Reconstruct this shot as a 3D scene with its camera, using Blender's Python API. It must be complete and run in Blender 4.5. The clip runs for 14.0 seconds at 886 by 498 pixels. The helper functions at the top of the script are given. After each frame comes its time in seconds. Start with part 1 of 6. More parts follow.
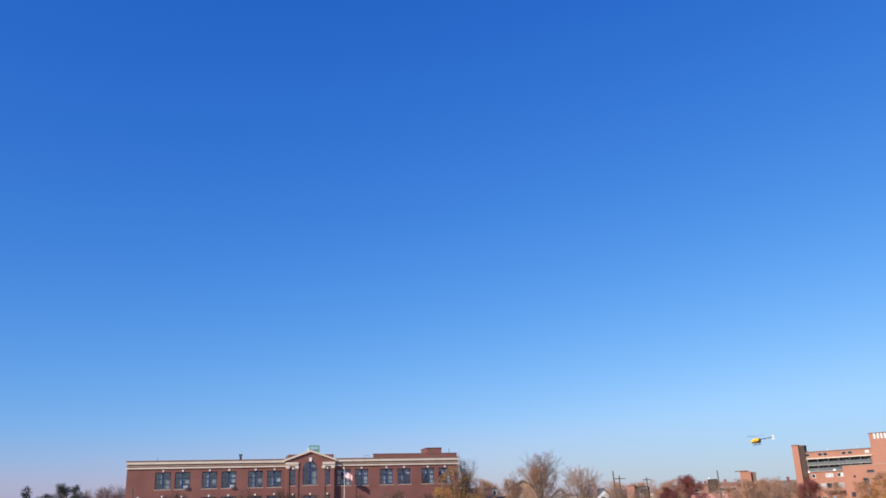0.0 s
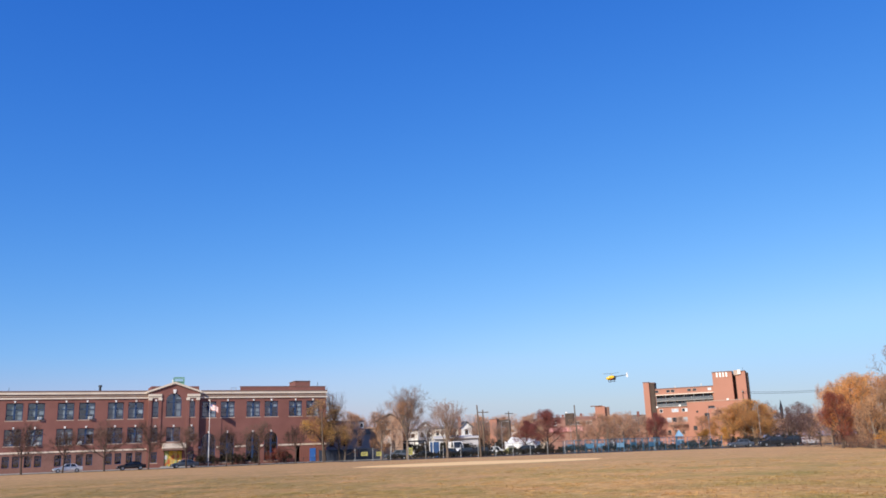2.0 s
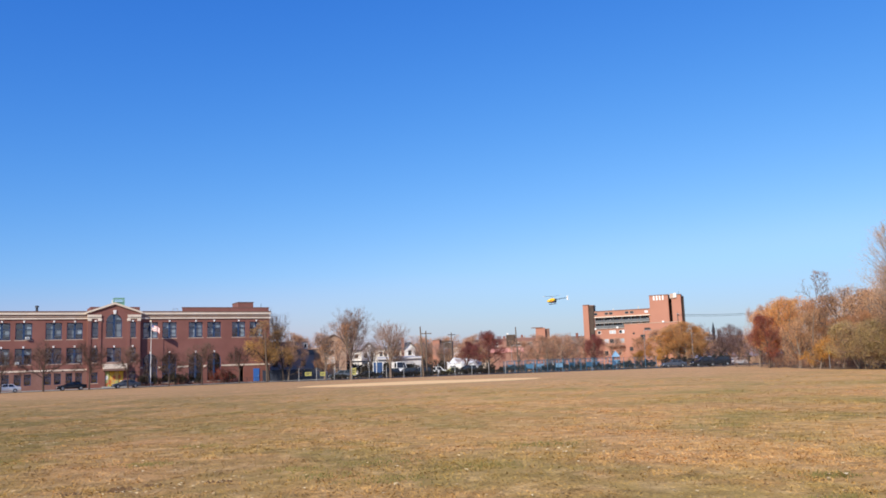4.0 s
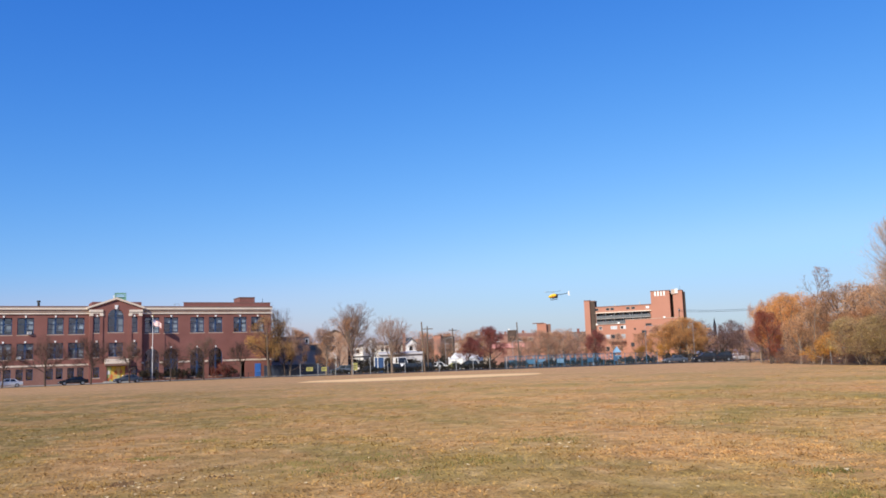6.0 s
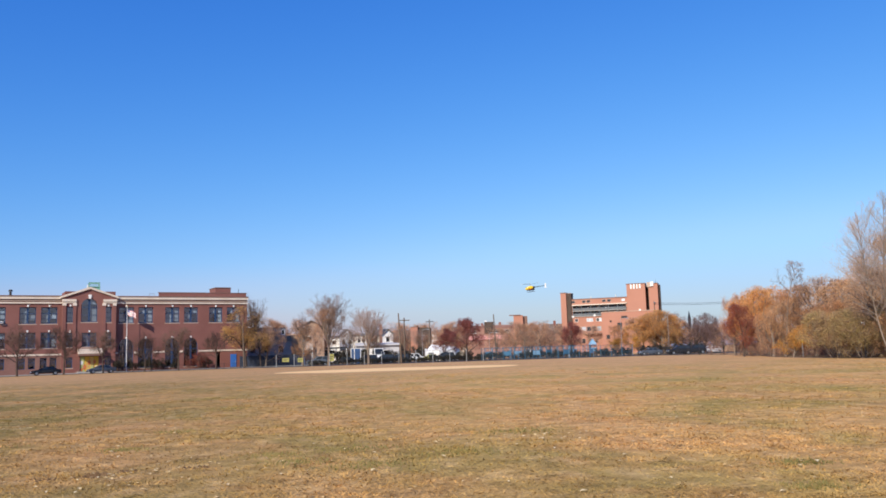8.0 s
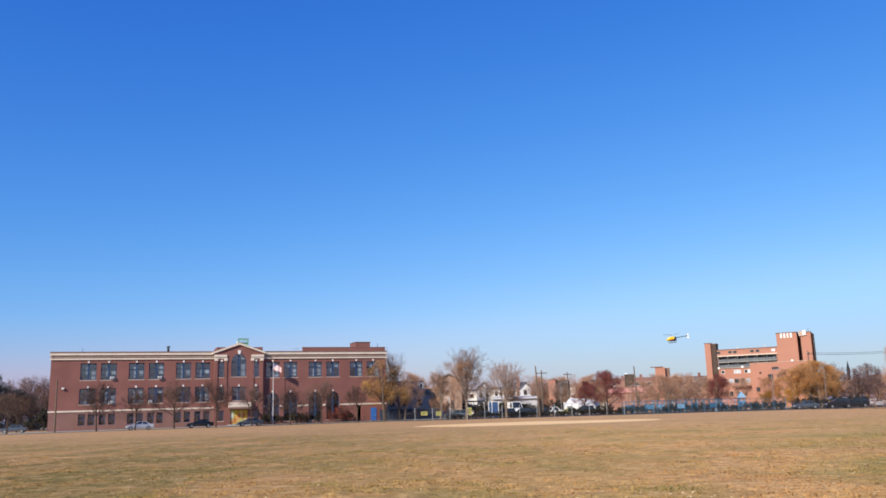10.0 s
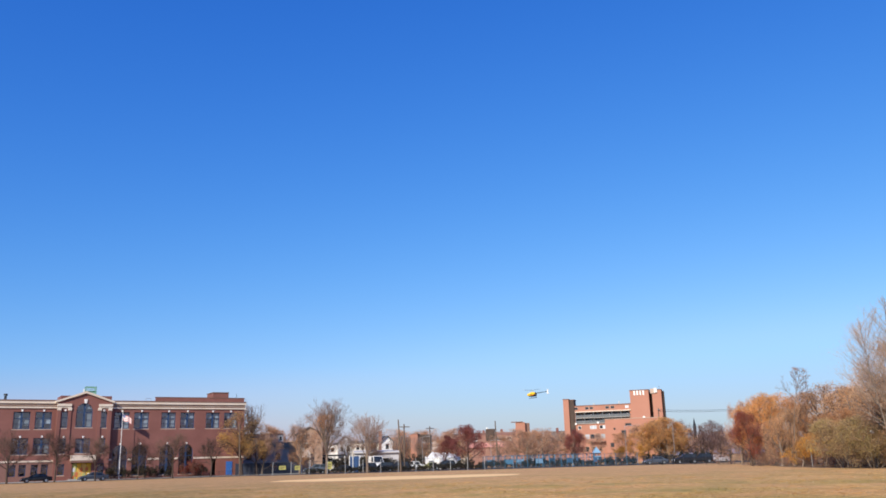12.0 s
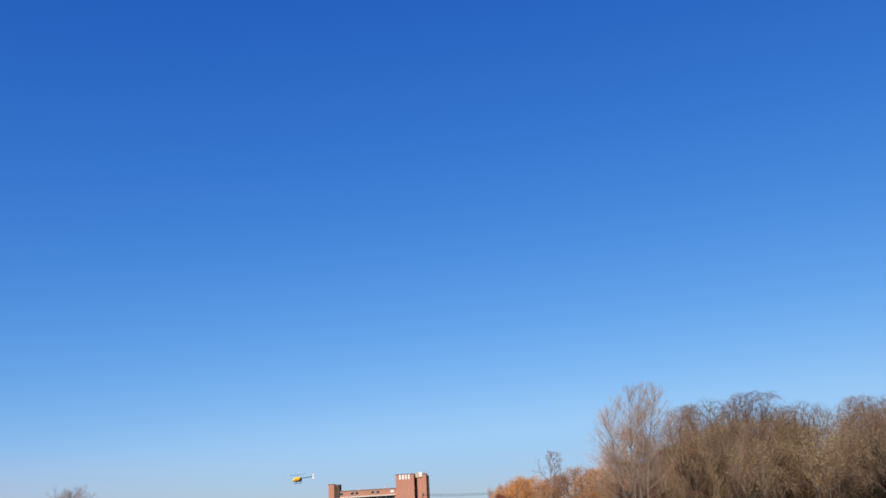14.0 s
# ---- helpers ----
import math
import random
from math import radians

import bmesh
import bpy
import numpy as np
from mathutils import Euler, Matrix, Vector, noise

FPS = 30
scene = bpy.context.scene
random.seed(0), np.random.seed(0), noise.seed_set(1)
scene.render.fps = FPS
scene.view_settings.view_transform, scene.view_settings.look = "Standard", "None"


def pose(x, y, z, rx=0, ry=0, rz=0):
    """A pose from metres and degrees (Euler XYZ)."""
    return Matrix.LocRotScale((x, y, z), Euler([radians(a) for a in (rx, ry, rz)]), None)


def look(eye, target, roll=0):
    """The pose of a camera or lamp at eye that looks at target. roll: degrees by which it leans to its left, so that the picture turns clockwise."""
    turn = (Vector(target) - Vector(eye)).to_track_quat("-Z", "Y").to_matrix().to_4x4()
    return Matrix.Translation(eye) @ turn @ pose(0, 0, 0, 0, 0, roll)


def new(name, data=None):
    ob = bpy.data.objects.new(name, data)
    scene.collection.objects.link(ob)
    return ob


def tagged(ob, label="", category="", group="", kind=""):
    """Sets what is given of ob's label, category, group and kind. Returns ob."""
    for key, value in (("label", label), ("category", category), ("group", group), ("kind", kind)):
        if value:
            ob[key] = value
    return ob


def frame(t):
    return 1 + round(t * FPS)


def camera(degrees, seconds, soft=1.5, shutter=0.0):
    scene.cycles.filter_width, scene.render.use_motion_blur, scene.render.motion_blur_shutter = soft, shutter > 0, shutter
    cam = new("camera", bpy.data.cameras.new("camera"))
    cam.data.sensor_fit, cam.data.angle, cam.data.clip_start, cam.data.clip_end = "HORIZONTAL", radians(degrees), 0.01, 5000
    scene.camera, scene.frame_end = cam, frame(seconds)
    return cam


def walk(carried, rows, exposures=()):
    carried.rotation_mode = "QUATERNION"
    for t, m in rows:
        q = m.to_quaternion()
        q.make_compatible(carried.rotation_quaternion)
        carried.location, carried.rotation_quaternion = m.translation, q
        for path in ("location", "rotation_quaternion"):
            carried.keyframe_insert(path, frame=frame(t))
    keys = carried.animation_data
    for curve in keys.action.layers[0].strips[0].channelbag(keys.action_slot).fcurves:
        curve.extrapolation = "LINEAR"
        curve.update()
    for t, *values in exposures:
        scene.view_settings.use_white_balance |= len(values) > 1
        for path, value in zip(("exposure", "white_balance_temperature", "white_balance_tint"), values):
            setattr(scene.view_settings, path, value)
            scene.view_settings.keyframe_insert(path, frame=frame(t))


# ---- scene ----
cam = camera(55.3, 14.0, soft=1.7)
EYE = (0.0, 0.0, 1.7)


def aim(yaw, pitch, roll):
    return (Matrix.Translation(EYE) @ pose(0, 0, 0, 0, 0, yaw) @ pose(0, 0, 0, pitch, 0, 0)
            @ pose(0, 0, 0, 0, roll, 0) @ pose(0, 0, 0, 90, 0, 0))


PATH = [
    (0.0, aim(7.86, 17.87, 2.05)),
    (0.5, aim(5.60, 15.21, 2.01)),
    (1.0, aim(3.60, 14.06, 1.99)),
    (1.5, aim(0.92, 14.14, 2.09)),
    (2.0, aim(-0.73, 13.27, 2.06)),
    (2.5, aim(-1.61, 11.57, 1.94)),
    (3.0, aim(-3.60, 9.67, 2.19)),
    (3.5, aim(-4.41, 8.26, 2.09)),
    (5.8, aim(-3.92, 7.61, 1.99)),
    (6.0, aim(-4.24, 7.61, 1.99)),
    (6.5, aim(-4.68, 7.49, 2.10)),
    (7.0, aim(-5.02, 7.59, 2.31)),
    (7.5, aim(-5.40, 7.37, 2.33)),
    (8.0, aim(-5.76, 6.99, 1.76)),
    (8.5, aim(-3.22, 6.63, 1.66)),
    (9.0, aim(0.00, 6.54, 1.75)),
    (9.2, aim(1.24, 7.79, 1.89)),
    (10.25, aim(3.40, 11.00, 1.70)),
    (11.3, aim(-0.25, 12.89, 1.51)),
    (11.5, aim(-1.60, 13.48, 1.41)),
    (12.0, aim(-5.89, 14.06, 1.57)),
    (12.5, aim(-10.31, 12.79, 1.84)),
    (13.0, aim(-14.12, 13.54, 2.36)),
    (13.3, aim(-16.80, 15.22, 2.90)),
    (13.5, aim(-18.51, 17.00, 3.28)),
    (13.6, aim(-19.20, 17.93, 3.30)),
    (13.8, aim(-20.24, 19.08, 3.30)),
    (14.0, aim(-21.88, 18.90, 3.25)),
]
walk(cam, PATH, [(0.0, 0.26), (0.5, 0.33), (2.0, 0.33), (9.2, 0.34), (11.5, 0.34), (12.5, 0.28), (13.0, 0.17), (14.0, 0.08)])

# ---- light ----
SUN_TO = Vector((-0.582, -0.813, 0.0)).normalized()
SUN_EL = radians(31.5)
world = bpy.data.worlds.new("world")
scene.world = world
world.use_nodes = True
wn, wl = world.node_tree.nodes, world.node_tree.links
sky = wn.new("ShaderNodeTexSky")
sky.sky_type = "NISHITA"
sky.sun_disc = False
sky.sun_elevation = SUN_EL
sky.sun_rotation = math.atan2(SUN_TO.x, SUN_TO.y) % (2 * math.pi)
sky.air_density, sky.dust_density, sky.ozone_density = 1.0, 1.05, 0.9
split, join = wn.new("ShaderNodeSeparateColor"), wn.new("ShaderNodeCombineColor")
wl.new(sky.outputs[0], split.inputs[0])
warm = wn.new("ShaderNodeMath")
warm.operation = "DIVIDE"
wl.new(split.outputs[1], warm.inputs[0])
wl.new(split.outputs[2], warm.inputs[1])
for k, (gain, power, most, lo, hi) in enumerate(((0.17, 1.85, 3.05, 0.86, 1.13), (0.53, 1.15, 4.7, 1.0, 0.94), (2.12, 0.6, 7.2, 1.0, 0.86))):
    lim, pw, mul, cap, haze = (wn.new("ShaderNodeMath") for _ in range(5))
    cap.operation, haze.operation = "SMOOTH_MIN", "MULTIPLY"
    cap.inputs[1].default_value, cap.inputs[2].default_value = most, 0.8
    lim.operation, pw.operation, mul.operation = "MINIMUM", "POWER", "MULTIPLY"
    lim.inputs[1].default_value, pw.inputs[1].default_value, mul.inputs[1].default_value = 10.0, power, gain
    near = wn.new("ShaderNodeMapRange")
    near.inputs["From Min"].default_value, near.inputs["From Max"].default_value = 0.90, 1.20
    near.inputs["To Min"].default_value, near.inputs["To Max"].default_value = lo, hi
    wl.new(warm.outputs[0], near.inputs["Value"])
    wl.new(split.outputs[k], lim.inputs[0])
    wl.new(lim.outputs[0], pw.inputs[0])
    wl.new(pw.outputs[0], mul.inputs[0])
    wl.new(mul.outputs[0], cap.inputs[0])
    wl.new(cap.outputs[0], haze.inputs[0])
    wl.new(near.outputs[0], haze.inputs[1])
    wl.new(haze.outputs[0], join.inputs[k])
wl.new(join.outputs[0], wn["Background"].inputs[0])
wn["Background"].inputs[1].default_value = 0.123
lamp = bpy.data.lights.new("sun", "SUN")
lamp.energy, lamp.angle, lamp.color = 4.4, radians(0.6), (1.0, 0.9, 0.76)
sun = new("sun", lamp)
sun_dir = Vector((SUN_TO.x * math.cos(SUN_EL), SUN_TO.y * math.cos(SUN_EL), math.sin(SUN_EL)))
sun.matrix_world = look(Vector((0, 0, 60)) + sun_dir * 10, (0, 0, 60))


# ---- materials ----
def surf(name, c1, c2, big=0.4, small=9.0, rough=0.8, metal=0.0, bump=0.0, rand=0.0, spec=0.4, island=0.0):
    """A surface whose colour goes between two tones at two scales, in metres."""
    m = bpy.data.materials.new(name)
    m.use_nodes = True
    n, l = m.node_tree.nodes, m.node_tree.links
    b = n["Principled BSDF"]
    co = n.new("ShaderNodeTexCoord")
    n1, n2 = n.new("ShaderNodeTexNoise"), n.new("ShaderNodeTexNoise")
    n1.inputs["Scale"].default_value, n2.inputs["Scale"].default_value = big, small
    n1.inputs["Detail"].default_value, n2.inputs["Detail"].default_value = 4, 3
    for k in (n1, n2):
        l.new(co.outputs["Object"], k.inputs["Vector"])
    add = n.new("ShaderNodeMath")
    add.operation = "ADD"
    l.new(n1.outputs["Fac"], add.inputs[0])
    l.new(n2.outputs["Fac"], add.inputs[1])
    ramp = n.new("ShaderNodeMapRange")
    ramp.inputs["From Min"].default_value, ramp.inputs["From Max"].default_value = 0.7, 1.3
    l.new(add.outputs[0], ramp.inputs["Value"])
    mix = n.new("ShaderNodeMix")
    mix.data_type = "RGBA"
    mix.inputs["A"].default_value, mix.inputs["B"].default_value = (*c1, 1), (*c2, 1)
    l.new(ramp.outputs[0], mix.inputs["Factor"])
    out = mix.outputs["Result"]
    if rand or island:
        hs = n.new("ShaderNodeHueSaturation")
        r = n.new("ShaderNodeMapRange")
        r.inputs["To Min"].default_value, r.inputs["To Max"].default_value = 1 - (rand or island), 1 + (rand or island)
        src = n.new("ShaderNodeNewGeometry").outputs["Random Per Island"] if island else n.new("ShaderNodeObjectInfo").outputs["Random"]
        l.new(src, r.inputs["Value"])
        l.new(r.outputs[0], hs.inputs["Value"])
        l.new(out, hs.inputs["Color"])
        out = hs.outputs[0]
    l.new(out, b.inputs["Base Color"])
    b.inputs["Roughness"].default_value, b.inputs["Metallic"].default_value = rough, metal
    b.inputs["Specular IOR Level"].default_value = spec
    if bump:
        bp = n.new("ShaderNodeBump")
        bp.inputs["Strength"].default_value, bp.inputs["Distance"].default_value = bump, 0.05
        l.new(n2.outputs["Fac"], bp.inputs["Height"])
        l.new(bp.outputs[0], b.inputs["Normal"])
    return m


def leaf_mat(name, c1, c2, c3, through_light=0.35):
    """Leaves: three tones by leaf, with some light through them."""
    m = bpy.data.materials.new(name)
    m.use_nodes = True
    n, l = m.node_tree.nodes, m.node_tree.links
    b = n["Principled BSDF"]
    geo, info = n.new("ShaderNodeNewGeometry"), n.new("ShaderNodeObjectInfo")
    co, big = n.new("ShaderNodeTexCoord"), n.new("ShaderNodeTexNoise")
    big.inputs["Scale"].default_value = 0.45
    l.new(co.outputs["Object"], big.inputs["Vector"])
    m1, m2 = n.new("ShaderNodeMix"), n.new("ShaderNodeMix")
    m1.data_type = m2.data_type = "RGBA"
    m1.inputs["A"].default_value, m1.inputs["B"].default_value = (*c1, 1), (*c2, 1)
    m2.inputs["B"].default_value = (*c3, 1)
    l.new(geo.outputs["Random Per Island"], m1.inputs["Factor"])
    l.new(m1.outputs["Result"], m2.inputs["A"])
    mr = n.new("ShaderNodeMapRange")
    mr.inputs["From Min"].default_value, mr.inputs["From Max"].default_value = 0.42, 0.66
    l.new(big.outputs["Fac"], mr.inputs["Value"])
    l.new(mr.outputs[0], m2.inputs["Factor"])
    hs, r = n.new("ShaderNodeHueSaturation"), n.new("ShaderNodeMapRange")
    r.inputs["To Min"].default_value, r.inputs["To Max"].default_value = 0.8, 1.2
    l.new(info.outputs["Random"], r.inputs["Value"])
    l.new(r.outputs[0], hs.inputs["Value"])
    l.new(m2.outputs["Result"], hs.inputs["Color"])
    l.new(hs.outputs[0], b.inputs["Base Color"])
    b.inputs["Roughness"].default_value, b.inputs["Specular IOR Level"].default_value = 0.7, 0.2
    tr, mx = n.new("ShaderNodeBsdfTranslucent"), n.new("ShaderNodeMixShader")
    l.new(hs.outputs[0], tr.inputs["Color"])
    mx.inputs[0].default_value = through_light
    l.new(b.outputs[0], mx.inputs[1])
    l.new(tr.outputs[0], mx.inputs[2])
    l.new(mx.outputs[0], n["Material Output"].inputs["Surface"])
    return m


def glass_mat(name, tint):
    """A window pane: clear, with the sky on it."""
    m = bpy.data.materials.new(name)
    m.use_nodes = True
    n, l = m.node_tree.nodes, m.node_tree.links
    gl, tr, mx, fr = n.new("ShaderNodeBsdfGlossy"), n.new("ShaderNodeBsdfTransparent"), n.new("ShaderNodeMixShader"), n.new("ShaderNodeFresnel")
    co, ns, bp = n.new("ShaderNodeTexCoord"), n.new("ShaderNodeTexNoise"), n.new("ShaderNodeBump")
    ns.inputs["Scale"].default_value = 1.3
    l.new(co.outputs["Object"], ns.inputs["Vector"])
    bp.inputs["Strength"].default_value, bp.inputs["Distance"].default_value = 0.25, 0.03
    l.new(ns.outputs["Fac"], bp.inputs["Height"])
    l.new(bp.outputs[0], gl.inputs["Normal"])
    gl.inputs["Roughness"].default_value = 0.03
    tr.inputs["Color"].default_value = (*tint, 1)
    fr.inputs["IOR"].default_value = 2.5
    l.new(fr.outputs[0], mx.inputs[0])
    l.new(tr.outputs[0], mx.inputs[1])
    l.new(gl.outputs[0], mx.inputs[2])
    l.new(mx.outputs[0], n["Material Output"].inputs["Surface"])
    return m


M_BRICK = surf("red_brick", (0.168, 0.067, 0.055), (0.255, 0.110, 0.092), 0.25, 7.0, 0.88, bump=0.3)
M_BRICK_BASE = surf("brown_brick", (0.172, 0.089, 0.076), (0.235, 0.130, 0.112), 0.3, 6.0, 0.88, bump=0.3)
M_BRICK_ORANGE = surf("orange_brick", (0.355, 0.165, 0.112), (0.44, 0.212, 0.15), 0.15, 5.0, 0.9, bump=0.2)
M_STONE = surf("limestone", (0.60, 0.50, 0.40), (0.74, 0.65, 0.55), 0.5, 6.0, 0.8, bump=0.1)
M_STONE_DARK = surf("weathered_stone", (0.36, 0.26, 0.20), (0.48, 0.37, 0.30), 0.5, 6.0, 0.85)
M_COPING = surf("dark_coping", (0.16, 0.09, 0.07), (0.22, 0.13, 0.10), 0.6, 5.0, 0.8)
M_FRAME = surf("dark_blue_frame", (0.015, 0.045, 0.115), (0.025, 0.06, 0.145), 1.0, 9.0, 0.5)
M_BLIND = surf("pale_blind", (0.40, 0.46, 0.53), (0.58, 0.63, 0.69), 0.9, 3.0, 0.9, rand=0.3)
M_GLASS = glass_mat("window_glass", (0.46, 0.54, 0.64))
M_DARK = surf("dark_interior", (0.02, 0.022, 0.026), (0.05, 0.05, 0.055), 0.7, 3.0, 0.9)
M_ROOF = surf("grey_roof", (0.10, 0.10, 0.10), (0.16, 0.155, 0.15), 0.3, 4.0, 0.9)
M_ROOF_BROWN = surf("brown_shingles", (0.10, 0.07, 0.055), (0.16, 0.12, 0.10), 0.4, 5.0, 0.9, rand=0.25)
M_COPPER = surf("green_copper", (0.14, 0.30, 0.22), (0.22, 0.42, 0.31), 0.6, 5.0, 0.7)
M_YELLOW = surf("yellow_paint", (0.62, 0.36, 0.03), (0.75, 0.50, 0.06), 0.8, 2.0, 0.6)
M_GREENPAINT = surf("green_paint", (0.36, 0.40, 0.14), (0.50, 0.50, 0.20), 0.8, 2.5, 0.6)
M_ORANGEPAINT = surf("orange_paint", (0.58, 0.36, 0.09), (0.68, 0.46, 0.14), 0.8, 2.5, 0.6)
M_REDORANGE = surf("red_orange_paint", (0.50, 0.13, 0.04), (0.60, 0.20, 0.06), 0.8, 2.5, 0.6)
M_WHITE = surf("white_paint", (0.68, 0.67, 0.65), (0.82, 0.81, 0.79), 0.6, 5.0, 0.6, rand=0.08)
M_CREAM = surf("cream_siding", (0.56, 0.50, 0.42), (0.68, 0.63, 0.55), 0.6, 5.0, 0.7, rand=0.15)
M_METAL = surf("galvanised_metal", (0.34, 0.35, 0.36), (0.48, 0.49, 0.50), 1.0, 8.0, 0.45, metal=0.7)
M_IRON = surf("black_iron", (0.015, 0.016, 0.02), (0.03, 0.032, 0.038), 1.0, 8.0, 0.5)
M_POLE = surf("weathered_wood_pole", (0.10, 0.07, 0.05), (0.17, 0.125, 0.09), 0.8, 8.0, 0.9)
M_ASPHALT = surf("asphalt", (0.04, 0.04, 0.042), (0.065, 0.063, 0.062), 0.2, 5.0, 0.9, bump=0.2)
M_CONCRETE = surf("concrete", (0.30, 0.29, 0.27), (0.40, 0.385, 0.36), 0.4, 5.0, 0.9)
M_CLAY = surf("infield_clay", (0.82, 0.50, 0.205), (0.90, 0.60, 0.28), 0.12, 2.0, 0.95, bump=0.1)
M_BLUE = surf("blue_paint", (0.035, 0.10, 0.17), (0.06, 0.16, 0.26), 0.8, 4.0, 0.5, rand=0.3)
M_BLUEDOOR = surf("bright_blue_paint", (0.03, 0.12, 0.42), (0.05, 0.17, 0.52), 0.8, 4.0, 0.5)
M_SITEBLUE = surf("deep_blue_paint", (0.022, 0.065, 0.17), (0.035, 0.09, 0.22), 0.8, 4.0, 0.5)
M_PALEBLUE = surf("pale_blue_plastic", (0.16, 0.30, 0.44), (0.24, 0.40, 0.54), 0.8, 4.0, 0.5)
M_TEAL = surf("teal_plastic", (0.015, 0.06, 0.05), (0.06, 0.26, 0.21), 2.6, 5.0, 0.5)
M_BARK = surf("grey_bark", (0.15, 0.11, 0.085), (0.25, 0.195, 0.15), 0.9, 11.0, 0.95, bump=0.3)
M_BARK_DARK = surf("dark_bark", (0.05, 0.035, 0.028), (0.10, 0.07, 0.055), 0.9, 11.0, 0.95, bump=0.3)
M_BARK_PALE = surf("pale_bark", (0.17, 0.13, 0.10), (0.27, 0.215, 0.17), 0.9, 9.0, 0.95, bump=0.2)
M_TWIG = surf("brown_twigs", (0.15, 0.09, 0.062), (0.23, 0.145, 0.10), 0.5, 6.0, 0.95, rand=0.2)
M_TWIG_DARK = surf("dark_brown_twigs", (0.085, 0.052, 0.04), (0.14, 0.088, 0.065), 0.5, 6.0, 0.95, rand=0.2)
M_TWIG_ROSE = surf("rosy_brown_twigs", (0.22, 0.15, 0.122), (0.32, 0.225, 0.182), 0.5, 6.0, 0.95, rand=0.2)
M_TWIG_GREY = surf("grey_twigs", (0.34, 0.265, 0.215), (0.47, 0.375, 0.305), 0.5, 6.0, 0.95)
M_TYRE = surf("tyre_rubber", (0.015, 0.015, 0.016), (0.03, 0.03, 0.03), 2.0, 9.0, 0.8)
M_CARGLASS = surf("dark_car_glass", (0.015, 0.02, 0.025), (0.03, 0.035, 0.04), 1.0, 5.0, 0.08, spec=0.6)
M_SILVER = surf("silver_car_paint", (0.62, 0.63, 0.65), (0.68, 0.69, 0.71), 1.0, 9.0, 0.3, metal=0.3)
M_BLACKPAINT = surf("black_car_paint", (0.012, 0.012, 0.014), (0.02, 0.02, 0.022), 1.0, 9.0, 0.25)
M_GREYBLUE = surf("grey_blue_car_paint", (0.06, 0.075, 0.10), (0.08, 0.095, 0.125), 1.0, 9.0, 0.3)
M_REDPAINT = surf("red_paint", (0.35, 0.03, 0.025), (0.45, 0.05, 0.04), 1.0, 6.0, 0.5)
M_LAMPRED = surf("red_tail_lamp", (0.30, 0.01, 0.01), (0.40, 0.02, 0.02), 1.0, 6.0, 0.3)
M_CAPY = surf("yellow_canopy_gloss", (0.80, 0.50, 0.02), (0.85, 0.58, 0.04), 3.0, 20.0, 0.25)
M_CARBON = surf("black_carbon", (0.010, 0.010, 0.012), (0.022, 0.022, 0.025), 4.0, 40.0, 0.35)
M_SIGNY = surf("yellow_banner", (0.27, 0.26, 0.07), (0.35, 0.33, 0.11), 0.8, 4.0, 0.7)
M_PINK = surf("pale_red_fascia", (0.60, 0.26, 0.25), (0.70, 0.36, 0.34), 0.5, 3.0, 0.7)
M_BRICK_TAN = surf("muted_brick", (0.24, 0.13, 0.10), (0.33, 0.18, 0.143), 0.2, 5.0, 0.9, bump=0.2)
M_RAIL = surf("grey_rail", (0.10, 0.11, 0.12), (0.17, 0.18, 0.19), 0.5, 4.0, 0.8)
M_GARAGE = surf("grey_cladding", (0.22, 0.20, 0.20), (0.30, 0.27, 0.27), 0.4, 4.0, 0.95, spec=0.1)
M_TANWALL = surf("tan_siding", (0.31, 0.205, 0.145), (0.40, 0.275, 0.20), 0.5, 5.0, 0.85)
M_NAVY = surf("navy_wall", (0.02, 0.028, 0.05), (0.035, 0.045, 0.075), 0.4, 4.0, 0.8)
M_SLATE = surf("slate_grey_siding", (0.40, 0.40, 0.43), (0.52, 0.52, 0.55), 0.4, 4.0, 0.85)

L_YELLOW = leaf_mat("yellow_leaves", (0.583, 0.295, 0.0712), (0.682, 0.37, 0.0855), (0.462, 0.215, 0.0779), 0.4)
L_ORANGE = leaf_mat("orange_leaves", (0.78, 0.375, 0.12), (0.84, 0.47, 0.17), (0.72, 0.41, 0.17), 0.5)
L_RED = leaf_mat("dark_red_leaves", (0.28, 0.082, 0.070), (0.37, 0.115, 0.085), (0.20, 0.07, 0.068))
L_SCARLET = leaf_mat("scarlet_brown_leaves", (0.36, 0.105, 0.066), (0.46, 0.145, 0.08), (0.30, 0.085, 0.062), 0.35)
L_RUST = leaf_mat("rust_leaves", (0.64, 0.32, 0.145), (0.74, 0.40, 0.18), (0.54, 0.28, 0.14), 0.45)
L_BROWN = leaf_mat("brown_leaves", (0.64, 0.385, 0.205), (0.76, 0.485, 0.275), (0.60, 0.345, 0.17), 0.45)
L_OLIVE = leaf_mat("olive_leaves", (0.43, 0.325, 0.135), (0.52, 0.40, 0.165), (0.54, 0.36, 0.19), 0.45)
L_WILLOW = leaf_mat("dull_olive_brown_leaves", (0.56, 0.405, 0.235), (0.68, 0.50, 0.31), (0.50, 0.415, 0.185), 0.5)
L_AMBER = leaf_mat("brownish_yellow_leaves", (0.52, 0.30, 0.10), (0.62, 0.38, 0.11), (0.44, 0.25, 0.12), 0.4)
L_ROSE = leaf_mat("rosy_brown_leaves", (0.255, 0.15, 0.125), (0.31, 0.19, 0.155), (0.20, 0.12, 0.105), 0.4)
L_PINE = leaf_mat("dark_needles", (0.04, 0.05, 0.04), (0.055, 0.065, 0.05), (0.05, 0.055, 0.05), 0.1)
